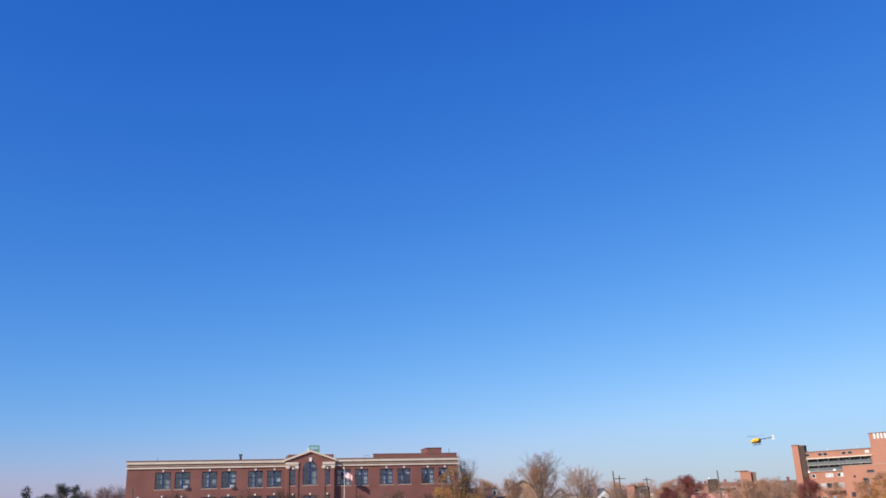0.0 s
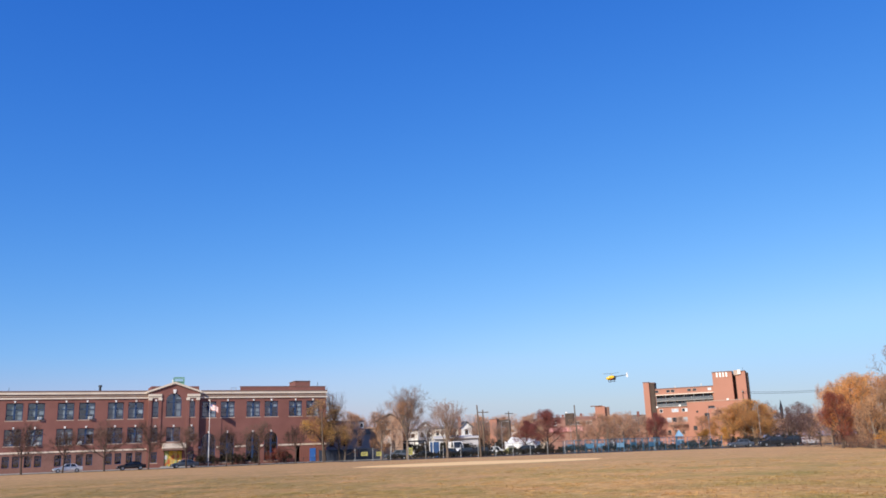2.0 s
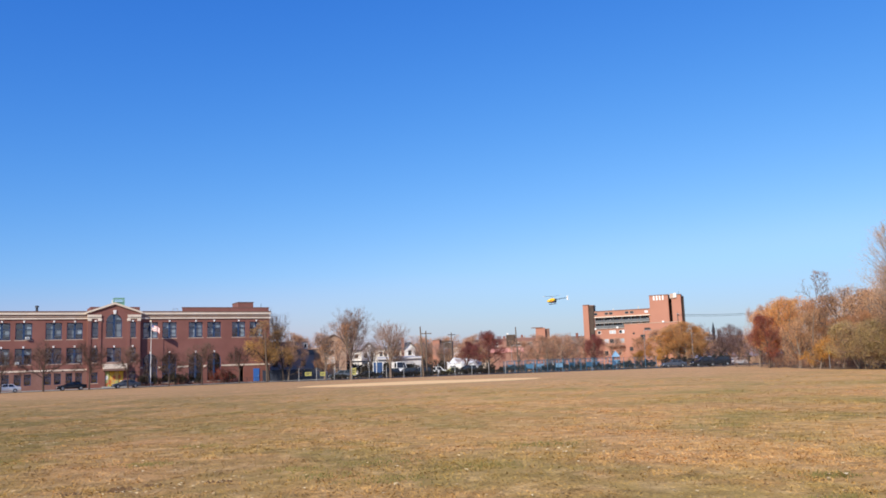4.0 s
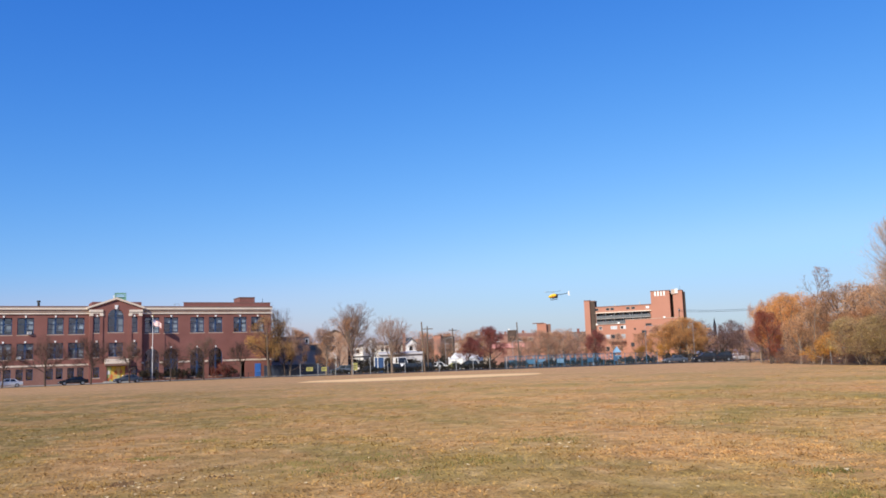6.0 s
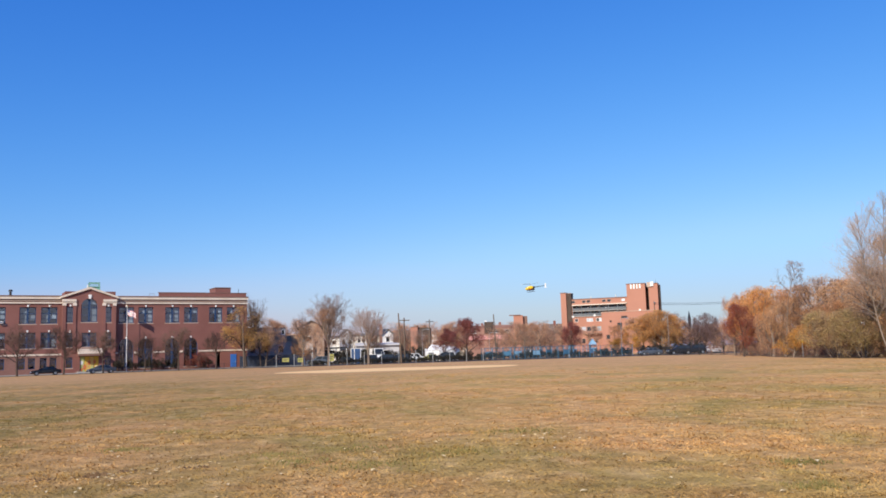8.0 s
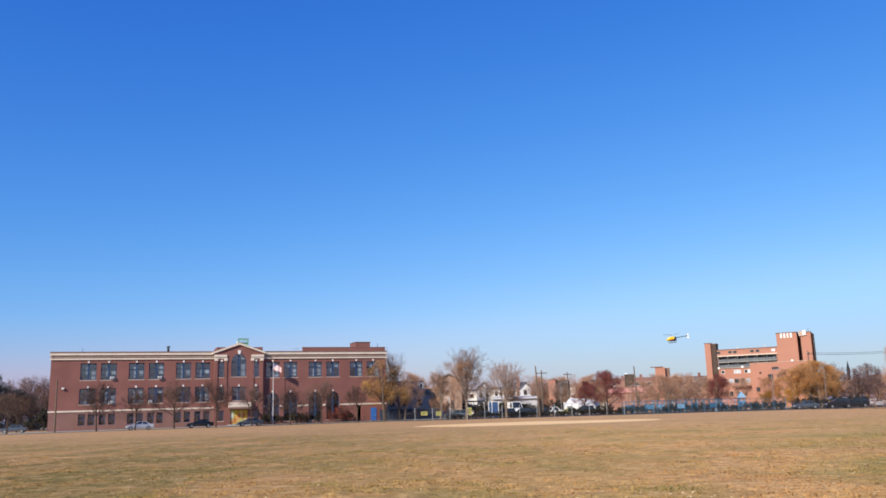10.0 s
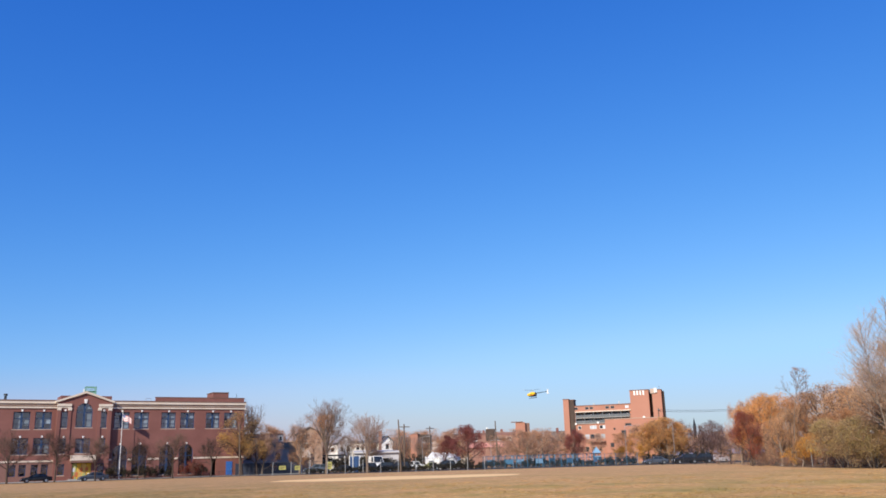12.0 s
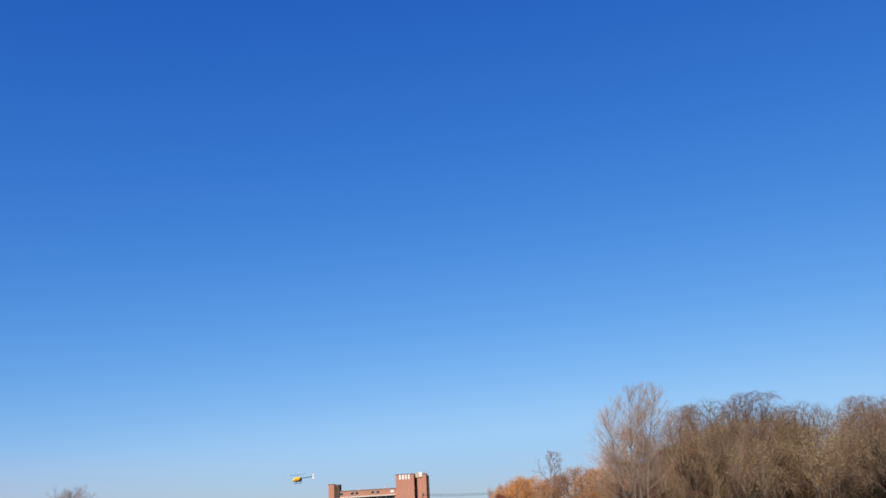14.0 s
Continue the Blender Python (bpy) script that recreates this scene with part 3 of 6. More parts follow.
def keystone(c, z, y=0.0):
    part("keystone", Geo().prism([(c - 0.12, z), (c + 0.12, z), (c + 0.17, z + 0.34), (c - 0.17, z + 0.34)], y - 0.09, y + 0.02), M_WHITE, school, "white keystone")


k = 0
for c in LEFT_C + RIGHT_C:
    k += 1
    window(c, UP0, UP1, WIN_W, 0, "double", k)
    keystone(c, UP1 + 0.05)
for c in LEFT_C:
    k += 1
    window(c, MID0, MID1, WIN_W, 0, "double", k, 0.4)
    keystone(c, MID1 + 0.05)
for c in low_c:
    k += 1
    window(c, LOW0, LOW1, 1.12, 0, "low", k)
for c in ARCHED:
    k += 1
    part("arch_corner", spandrel_geo(c - WIN_W / 2, c + WIN_W / 2, 4.75, 6.1, 0.002, T), M_BRICK, school)
    window(c, 0.6, 6.1, WIN_W, 0, "double", k)
    keystone(c, 6.12)
window(-3.28, 9.2, 12.1, 1.15, -0.7, "single", 71), window(3.24, 9.2, 12.1, 1.15, -0.7, "single", 72)
window(-3.28, 4.75, 7.33, 1.15, -0.7, "single", 73), window(3.24, 4.75, 7.33, 1.15, -0.7, "single", 74)
window(0, 4.75, 7.33, 2.5, -0.7, "double", 75)
window(-0.05, 9.27, 13.6, 2.8, -0.7, "double", 76)
part("arch_corner", spandrel_geo(-1.45, 1.35, 12.2, 13.6, -0.698, T), M_BRICK, school)
window(-3.3, LOW0, LOW1, 1.1, -0.7, "low", 77), window(3.3, LOW0, LOW1, 1.1, -0.7, "low", 78)
for c in (-3.28, 3.24, 0.0):
    keystone(c, 7.40, -0.7)
for c in (-3.28, 3.24):
    keystone(c, 12.13, -0.72)
# entrance
part("lintel", Geo().box(-1.9, 2.4, -1.5, -0.7, 3.5, 4.4), M_STONE, school, "pale stone slab over the entrance")
part("canopy", Geo().box(-1.9, 2.4, -1.9, -0.7, 3.12, 3.5), M_COPING, school)
for i, mt in enumerate((M_GREENPAINT, M_YELLOW, M_ORANGEPAINT, M_YELLOW)):
    x = -1.45 + 0.8 * i
    d = part("door", Geo().box(x, x + 0.74, -0.5, -0.42, 0.15, 3.0), mt, school, "brightly painted entrance door")
    part("handle", Geo().box(x + 0.6, x + 0.66, -0.56, -0.5, 1.0, 1.4), M_METAL, d)
part("door_mural", Geo().prism([(-0.6, 0.7), (0.2, 0.5), (0.5, 1.5), (0.1, 2.4), (-0.5, 2.0)], -0.515, -0.504), M_ORANGEPAINT, school, "orange painted shape on the doors")
for x0, z0, k, mt in ((-1.2, 1.9, 0.5, M_WHITE), (-0.7, 1.1, 0.6, M_REDORANGE), (0.1, 1.9, 0.55, M_REDORANGE), (0.55, 0.9, 0.5, M_GREENPAINT), (1.0, 2.0, 0.5, M_REDORANGE), (1.3, 1.0, 0.4, M_WHITE), (-1.2, 0.6, 0.4, M_REDORANGE)):
    part("door_mural", Geo().prism([(x0 - k * 0.5, z0 - k * 0.6), (x0 + k * 0.3, z0 - k * 0.8), (x0 + k * 0.6, z0 + k * 0.1), (x0 + k * 0.2, z0 + k * 0.9), (x0 - k * 0.4, z0 + k * 0.5)], -0.535, -0.517), mt, school, "painted shape on the doors")
side_door = part("side_door", Geo().box(26.3, 27.5, -0.08, -0.003, 0.2, 2.7), M_BLUEDOOR, school, "bright blue side door")
part("handle", Geo().box(27.3, 27.4, -0.13, -0.08, 1.1, 1.4), M_METAL, side_door)
part("entrance_step", Geo().box(-2.2, 2.4, -3.0, -0.71, 0, 0.15).box(-2.0, 2.2, -2.2, -0.71, 0.15, 0.3), M_CONCRETE, school)
# roof things
vent = thing("roof_vent", on_school(-13.0, 1.2, 13.5), "dark metal vent pipe with a cap on the school roof", "vent")
part("pipe", Geo().tube([(0, 0, 0), (0, 0, 1.35)], 0.22, 0.22, 10, True), M_IRON, vent)
part("cap", Geo().tube([(0, 0, 1.42), (0, 0, 1.75)], 0.36, 0.30, 10, True), M_IRON, vent)
part("strut", Geo().box(-0.03, 0.03, -0.2, 0.2, 1.3, 1.45), M_IRON, vent)
cup = thing("roof_frame", on_school(1.05, 2.2, 15.05), "green copper railed platform on the school roof", "platform")
for x in (-0.9, 0.9):
    for y in (-0.7, 0.7):
        part("post", Geo().box(x - 0.06, x + 0.06, y - 0.06, y + 0.06, 0, 1.75), M_COPPER, cup)
part("rail", Geo().box(-0.96, 0.96, -0.76, -0.68, 1.55, 1.75).box(-0.96, 0.96, 0.68, 0.76, 1.55, 1.75), M_COPPER, cup)
part("rail", Geo().box(-0.96, 0.96, -0.76, -0.68, 0.85, 0.95), M_COPPER, cup)
part("deck", Geo().box(-0.95, 0.95, -0.75, 0.75, 0.2, 0.5), M_COPPER, cup)
part("panel", Geo().box(-0.85, 0.85, -0.66, 0.66, 0.5, 1.0), M_COPPER, cup)
part("rail", Geo().box(-0.96, 0.96, -0.76, -0.68, 1.2, 1.28), M_COPPER, cup)
part("panel", Geo().box(-1.2, -1.05, -0.3, 0.3, 0, 1.3), M_WHITE, cup, "white box beside the platform")
hoop = thing("roof_hatch_rail", on_school(11.3, 1.0, 13.5), "pale metal hoop rail on the school roof", "rail")
part("rail", Geo().tube([(-0.45, 0, 0), (-0.45, 0, 1.2), (0.45, 0, 1.2), (0.45, 0, 0)], 0.06, 0.06, 6), M_METAL, hoop)
mast = thing("roof_mast", on_school(28.3, 1.2, 13.5), "thin dark mast on the school roof", "mast")
part("rod", Geo().tube([(0, 0, 0), (0, 0, 2.3)], 0.05, 0.04, 6, True), M_IRON, mast)
mast2 = thing("roof_mast", on_school(-28.0, 1.2, 13.5), "short thin mast on the school roof", "mast")
part("rod", Geo().tube([(0, 0, 0), (0, 0, 1.4)], 0.04, 0.03, 6, True), M_IRON, mast2)


def air_conditioner(s, z):
    a = thing("air_conditioner", on_school(s, 0.0, z), "white window air conditioner on a bracket", "air conditioner", "air conditioners of the school")
    part("casing", Geo().box(-0.33, 0.33, -0.45, 0.2, 0, 0.45), M_WHITE, a)
    part("grille", Geo().box(-0.25, 0.25, -0.48, -0.45, 0.06, 0.38), M_METAL, a, "grey grille")
    part("bracket", Geo().box(-0.26, -0.22, -0.34, 0, -0.05, 0).box(0.22, 0.26, -0.34, 0, -0.05, 0), M_IRON, a)


for s, z in ((-22.75, 9.15), (-14.45, 9.1), (-22.9, 4.75), (-16.0, 4.75)):
    air_conditioner(s, z)
fl = thing("wall_floodlight", on_school(-30.9, -0.02, 7.6), "small white floodlight on the brick wall", "lamp")
part("housing", Geo().box(-0.22, 0.22, -0.35, -0.05, -0.15, 0.15), M_WHITE, fl)
part("arm", Geo().box(-0.04, 0.04, -0.06, 0.05, -0.1, 0.1), M_METAL, fl)
flagpole = thing("flagpole", on_school(6.4, -1.5), "white flagpole before the school with a drooping flag", "flagpole")
part("pole", Geo().tube([(0, 0, 0), (0, 0, 12.2)], 0.07, 0.035, 8, True), M_WHITE, flagpole)
part("ball", Geo().tube([(0, 0, 12.2), (0, 0, 12.28), (0, 0, 12.36)], 0.09, 0.05, 8, True), M_YELLOW, flagpole)
M_FLAGRED = surf("red_cloth", (0.60, 0.24, 0.24), (0.68, 0.32, 0.31), 1.0, 5.0, 0.9)
M_FLAGBLUE = surf("blue_cloth", (0.16, 0.16, 0.32), (0.22, 0.22, 0.38), 1.0, 5.0, 0.9)
fs = {0: Geo(), 1: Geo(), 2: Geo()}
for j in range(7):
    for i in range(10):
        def fp(u, v):
            return (0.08 + 1.35 * u, -0.75 * u + 0.12 * math.sin(u * 9), 11.6 - 1.05 * v - 0.75 * u - 0.08 * math.sin(u * 7))
        q = [fp(i / 10, j / 7), fp((i + 1) / 10, j / 7), fp((i + 1) / 10, (j + 1) / 7), fp(i / 10, (j + 1) / 7)]
        fs[2 if i < 3 and j < 3 else j % 2].add(q, [(3, 2, 1, 0)])
part("flag_stripes", fs[0], M_FLAGRED, flagpole, "red stripes of the flag")
part("flag_stripes", fs[1], M_WHITE, flagpole, "white stripes of the flag")
part("flag_canton", fs[2], M_FLAGBLUE, flagpole, "dark blue corner of the flag")

# ---- the apartment block ----
APT = pose(83.22, 256.86, 0, 0, 0, -24.0)
apt = thing("apartment_building", APT, "orange brick apartment block with balconies and a taller tower", "building")


def far_window(x0, x1, z0, z1, y, parent, glass=M_CARGLASS, casing=M_WHITE):
    w = part("window", Geo().box(x0 - 0.08, x1 + 0.08, y - 0.04, y + 0.1, z0 - 0.08, z0).box(x0 - 0.08, x1 + 0.08, y - 0.04, y + 0.1, z1, z1 + 0.08)
             .box(x0 - 0.08, x0, y - 0.04, y + 0.1, z0, z1).box(x1, x1 + 0.08, y - 0.04, y + 0.1, z0, z1), casing, parent)
    part("pane", Geo().box(x0, x1, y - 0.01, y + 0.1, z0, z1), glass, w)
    return w


part("stair_tower", Geo().box(-20.8, -19.05, -1.0, 3.2, 0, 19.3), M_BRICK_ORANGE, apt)
part("stair_glazing", Geo().box(-19.05, -17.5, -0.4, 3.2, 0, 19.05), M_BARK_DARK, apt, "dark stair glazing on the tower side")
part("tower_cap", Geo().box(-20.9, -18.98, -1.1, 3.3, 19.3, 19.5).box(-18.98, -17.4, -0.5, 3.3, 19.05, 19.3), M_COPING, apt)
part("wall_front", wall_geo(-17.5, 0.0, 0, 17.15, 0, 0.4, [(-17.2, -0.6, 13.55, 15.2), (-17.2, -0.6, 11.85, 13.35)]), M_BRICK_ORANGE, apt)
part("body", Geo().box(-17.5, 6.0, 2.4, 11.0, 0, 17.1), M_BRICK_ORANGE, apt)
part("roof", Geo().box(-17.5, 0, -0.12, 11.0, 17.15, 17.35), M_COPING, apt)
part("balcony_floor", Geo().box(-17.3, -0.5, -0.30, 2.4, 13.35, 13.55), M_CONCRETE, apt)
part("balcony_floor", Geo().box(-17.3, -0.5, -0.30, 2.4, 11.65, 11.85), M_CONCRETE, apt)
part("balcony_slab", Geo().box(-17.4, -0.2, -0.38, 0.3, 15.2, 15.48), M_STONE, apt, "pale concrete slab over the balconies")
for n_bay in range(6):
    x = -17.2 + 2.8 * n_bay
    for z in (13.55, 11.85):
        part("balcony_rail", Geo().box(x + 0.08, x + 2.72, -0.26, -0.2, z + 0.05, z + 0.72).box(x + 0.04, x + 2.76, -0.29, -0.17, z + 0.72, z + 0.8), M_RAIL, apt, "grey balcony rail")
        part("balcony_door", Geo().box(x + 0.3, x + 1.5, 2.3, 2.39, z, z + 1.4), M_CARGLASS, apt)
        part("balcony_window", Geo().box(x + 1.8, x + 2.5, 2.3, 2.39, z + 0.5, z + 1.35), M_BLIND if (n_bay + int(z)) % 3 == 0 else M_CARGLASS, apt)
        part("balcony_screen", Geo().box(x - 0.09, x + 0.09, -0.2, 2.39, z, z + 1.62), M_RAIL, apt)
        if n_bay % 2:
            part("balcony_chair", Geo().box(x + 1.6, x + 2.1, 0.4, 0.9, z, z + 0.45).box(x + 1.6, x + 2.1, 0.85, 0.92, z + 0.45, z + 0.95), M_WHITE, apt, "pale chair on the balcony")
for c in (-17.0, -13.6, -12.2, -7.3, -5.7, -1.3):
    far_window(c - 0.5, c + 0.5, 16.05, 16.75, 0, apt, M_BLIND if c > -2 else M_CARGLASS, M_STONE_DARK)
for c, gl in ((-12.5, M_BLIND), (-11.5, M_BLIND), (-9.5, M_CARGLASS), (-8.6, M_BLIND), (-16.2, M_CARGLASS)):
    far_window(c - 0.42, c + 0.42, 10.1, 11.0, 0, apt, gl, M_WHITE)
for n_win, c in enumerate((-15.6, -14.0, -12.4, -10.8, -9.2)):
    far_window(c - 0.62, c + 0.62, 7.1, 8.4, 0, apt, M_BLIND if n_win in (1, 4) else M_CARGLASS, M_STONE_DARK)
for n_win, c in enumerate((-16.0, -14.2, -12.0, -10.2)):
    far_window(c - 0.5, c + 0.5, 3.4, 4.7, 0, apt, M_CARGLASS, M_STONE_DARK)
part("canopy", Geo().box(-13.2, -8.0, -1.6, -0.02, 6.1, 6.4), M_COPING, apt, "dark flat canopy")
part("tower", Geo().box(0.0, 5.65, -1.2, 3.6, 0, 21.0), M_BRICK_ORANGE, apt)
part("tower_shaft", Geo().box(5.65, 6.66, 1.8, 3.6, 0, 20.6), M_BARK_DARK, apt, "dark recessed strip between the two tower parts")
part("tower", Geo().box(6.66, 9.4, -1.2, 3.2, 0, 20.9), M_BRICK_ORANGE, apt)
part("tower_shaft", Geo().box(9.4, 10.0, 0.4, 3.0, 0, 20.6), M_BARK_DARK, apt)
part("tower_cap", Geo().box(-0.1, 5.75, -1.3, 3.7, 21.0, 21.25), M_COPING, apt)
part("tower_cap", Geo().box(6.56, 9.5, -1.3, 3.3, 20.9, 21.1), M_COPING, apt)
for x in (1.15, 2.05, 2.95, 3.85):
    part("louvre", Geo().box(x, x + 0.48, -1.3, -1.15, 19.6, 20.98), M_WHITE, apt, "white louvre panel near the tower top")
part("roof_box", Geo().box(6.2, 7.5, -1.5, 0.2, 19.9, 21.35), M_STONE_DARK, apt, "pale plant box on the tower")
part("roof_box", Geo().box(7.3, 8.2, -1.62, -1.22, 20.1, 21.5), M_WHITE, apt)
part("aerial", Geo().tube([(8.8, 0, 20.9), (8.8, 0, 22.3)], 0.05, 0.03, 5, True), M_IRON, apt)
part("front_wing", Geo().box(-7.9, 9.0, -3.0, -1.22, 0, 12.6), M_BRICK_ORANGE, apt)
part("wing_coping", Geo().box(-8.0, 9.1, -3.1, -1.2, 12.6, 12.78), M_STONE_DARK, apt)
for x0, x1, z0, z1 in ((-1.8, -0.1, 10.6, 11.25), (-5.4, -4.9, 9.5, 10.0), (-3.1, -1.8, 7.1, 9.2), (-0.5, 0.1, 8.2, 9.0), (2.4, 3.4, 7.4, 8.6), (4.6, 5.6, 7.4, 8.6), (-6.6, -5.6, 4.4, 5.6)):
    far_window(x0, x1, z0, z1, -3.0, apt, M_DARK, M_COPING)
for x, y, z in ((-17.3, -0.25, 11.75), (-10.4, -0.25, 11.9), (3.9, -3.2, 12.9)):
    part("wall_lamp", Geo().box(x - 0.3, x + 0.3, y - 0.12, y + 0.2, z - 0.28, z + 0.28), M_WHITE, apt, "white wall lamp housing")
part("lower_wall", Geo().box(-34, -20.8, 2.5, 11, 0, 7.4), M_BRICK_TAN, apt)
part("wing_coping", Geo().box(-34.1, -20.8, 2.4, 11.1, 7.4, 7.6), M_STONE_DARK, apt)
for n_win in range(5):
    far_window(-33 + 2.5 * n_win, -31.8 + 2.5 * n_win, 4.6, 5.9, 2.5, apt, M_CARGLASS, M_STONE_DARK)
part("roof_vent", Geo().box(-12, -11.6, 3, 3.4, 17.3, 18.0), M_METAL, apt)
part("roof_vent", Geo().box(-4.0, -3.7, 2.2, 2.5, 17.3, 18.3), M_METAL, apt)


# ---- other houses ----
def house(name, m, w, d, eave, ridge, wall_mat, roof_mat, label, gable_front=True, wins=(), trim=M_WHITE, chimney=None, porch=False):
    h = thing(name, m, label, "house")
    if porch:
        pr = part("porch_roof", Geo().prism([(-2.2, 3.25), (-2.2, 3.05), (0.0, 3.3), (0.0, 3.75)], -w / 2 + 0.1, w / 2 - 0.1), roof_mat, h)
        pr.rotation_euler = (0, 0, radians(90))
        for k in range(4):
            x = -w / 2 + 0.35 + k * (w - 0.7) / 3
            part("porch_post", Geo().box(x - 0.09, x + 0.09, -2.1, -1.92, 0, 3.05), trim, h)
        part("porch_rail", Geo().box(-w / 2 + 0.3, w / 2 - 0.3, -2.06, -1.98, 0.95, 1.05), trim, h)
        part("porch_floor", Geo().box(-w / 2 + 0.1, w / 2 - 0.1, -2.15, -0.02, 0, 0.35), M_RAIL, h)
        far_window(-w / 4 - 0.6, -w / 4 + 0.6, 1.0, 2.6, 0, h, M_CARGLASS, trim)
        part("door", Geo().box(w / 5 - 0.5, w / 5 + 0.5, -0.06, -0.005, 0.36, 2.5), M_BARK_DARK, h)
    if gable_front:
        part("wall", Geo().prism([(-w / 2, 0), (w / 2, 0), (w / 2, eave), (0, ridge - 0.15), (-w / 2, eave)], 0, d), wall_mat, h)
        for sg in (-1, 1):
            q = [(sg * (w / 2 + 0.35), eave - 0.25), (0, ridge), (0, ridge + 0.2), (sg * (w / 2 + 0.35), eave - 0.03)]
            part("roof", Geo().prism(q if sg < 0 else q[::-1], -0.35, d + 0.35), roof_mat, h)
    else:
        part("wall", Geo().box(-w / 2, w / 2, 0, d, 0, eave), wall_mat, h)
        g = Geo()
        a, b, e = w / 2 + 0.35, d + 0.35, eave - 0.05
        g.add([(-a, -0.35, e), (a, -0.35, e), (a, b, e), (-a, b, e), (-a, d / 2, ridge), (a, d / 2, ridge)],
              [(0, 1, 5, 4), (2, 3, 4, 5), (0, 4, 3), (1, 2, 5), (3, 2, 1, 0)])
        part("roof", g, roof_mat, h)
    for x0, x1, z0, z1 in wins:
        far_window(x0, x1, z0, z1, 0, h, M_CARGLASS, trim)
    if chimney:
        part("chimney", Geo().box(chimney - 0.35, chimney + 0.35, d * 0.4, d * 0.4 + 0.7, eave, ridge + 1.0), M_BRICK, h)
    return h


house("timber_house", pose(-3.45, 224, 0, 0, 0, 4), 3.7, 10, 6.9, 8.5, M_SLATE, M_ROOF, "pale grey gabled timber house with a dark grey roof", True,
      ((-1.2, -0.5, 4.7, 5.9), (0.4, 1.1, 4.7, 5.9)), porch=True)
house("timber_house", pose(-6.7, 226, 0, 0, 0, 4), 2.9, 8, 6.6, 7.1, M_WHITE, M_ROOF, "low white side wing of a timber house", False, ((-0.5, 0.4, 4.8, 5.7),))
cream = house("timber_house", pose(1.75, 222, 0, 0, 0, 2), 6.9, 10, 6.8, 7.4, M_CREAM, M_ROOF, "cream two-storey house with a row of dark windows", False,
              ((-2.4, -1.6, 5.0, 6.2), (-1.2, -0.4, 5.0, 6.2), (0.9, 1.7, 5.0, 6.2), (2.0, 2.8, 5.0, 6.2)), porch=True)
part("chimney", Geo().box(3.3, 4.1, -0.3, 0.9, 0, 9.6), M_BRICK_TAN, cream, "wide brown brick chimney")
shed = thing("low_shed", pose(4.2, 206, 0), "long low shed with a pale roof edge and dark openings", "shed")
part("wall", wall_geo(-5.2, 5.2, 0, 3.9, 0, 0.25, [(-4.6, -2.6, 0.05, 2.9), (-1.9, 0.4, 0.05, 2.9), (1.2, 3.0, 1.2, 2.7)]), M_SLATE, shed)
part("back_wall", Geo().box(-5.2, 5.2, 4.5, 4.7, 0, 3.9), M_DARK, shed)
part("roof", Geo().prism([(-0.6, 3.9), (4.9, 4.5), (4.9, 4.62), (-0.6, 4.28)], -5.4, 5.4), M_SLATE, shed, "pale grey sheet roof").rotation_euler = (0, 0, radians(90))
port = thing("carport", pose(-5.6, 200, 0.01), "dark flat-roofed carport on thin posts", "carport")
part("roof", Geo().box(-2.6, 2.6, -2.4, 2.4, 3.4, 3.7), M_IRON, port)
for x in (-2.4, 0.0, 2.4):
    for y in (-2.2, 2.2):
        part("post", Geo().box(x - 0.07, x + 0.07, y - 0.07, y + 0.07, 0, 3.4), M_WHITE, port)
house("timber_house", pose(7.25, 222, 0, 0, 0, 14), 2.9, 10, 6.8, 8.2, M_WHITE, M_ROOF, "white gabled house with grey roof", True, ((-0.5, 0.4, 5.0, 6.3),))
house("tan_house", pose(-10.8, 192, 0, 0, 0, 2), 5.6, 9, 8.2, 9.6, M_TANWALL, M_ROOF_BROWN, "tan house with white window trim and a pale balcony", True,
      ((-1.8, -1.0, 7.1, 8.2), (-0.75, 0.05, 7.1, 8.2), (-1.7, 0.2, 5.1, 6.2)))
balcony = thing("house_balcony", pose(-11.45, 191.9, 3.2, 0, 0, 2), "white boarded balcony on the tan house", "balcony")
part("floor", Geo().box(-0.95, 0.95, -1.0, 0, 0, 0.15), M_WHITE, balcony)
part("front_panel", Geo().box(-0.95, 0.95, -1.06, -0.98, 0.15, 1.6), M_WHITE, balcony)
for x in (-0.9, 0.9):
    part("post", Geo().box(x - 0.06, x + 0.06, -1.0, -0.88, -3.2, 0), M_WHITE, balcony)
annex = thing("house_annex", pose(-14.6, 193, 0, 0, 0, 2), "low tan annex beside the house", "building")
part("wall", Geo().box(-1.0, 1.0, 0, 7, 0, 6.4), M_TANWALL, annex)
part("roof", Geo().box(-1.1, 1.1, -0.15, 7.1, 6.4, 6.6), M_ROOF_BROWN, annex)
shop = thing("grey_workshop", pose(-14.8, 187, 0, 0, 0, 24.4), "blue-grey workshop with a higher dark grey block behind it", "building")
part("wall", Geo().box(-10.5, 0, 0, 9, 0, 5.3), M_GARAGE, shop)
part("roof", Geo().prism([(-10.7, 5.3), (0.2, 5.3), (-0.5, 6.4), (-10.2, 6.4)], -0.3, 9), M_ROOF, shop, "dark sloping roof edge")
part("upper_wall", Geo().box(-9.0, -0.6, 2.0, 9, 6.4, 8.1), M_GARAGE, shop)
part("coping", Geo().box(-9.1, -0.5, 1.9, 9.1, 8.1, 8.25), M_COPING, shop)
far_window(-1.5, -0.9, 6.8, 7.7, 2.0, shop)
for x in (-8.6, -5.6, -2.4):
    far_window(x - 0.5, x + 0.5, 2.9, 4.2, 0, shop, M_CARGLASS, M_RAIL)
nav = thing("dark_wall", pose(-17.6, 172, 0, 0, 0, 10), "low dark navy wall below the grey building", "wall")
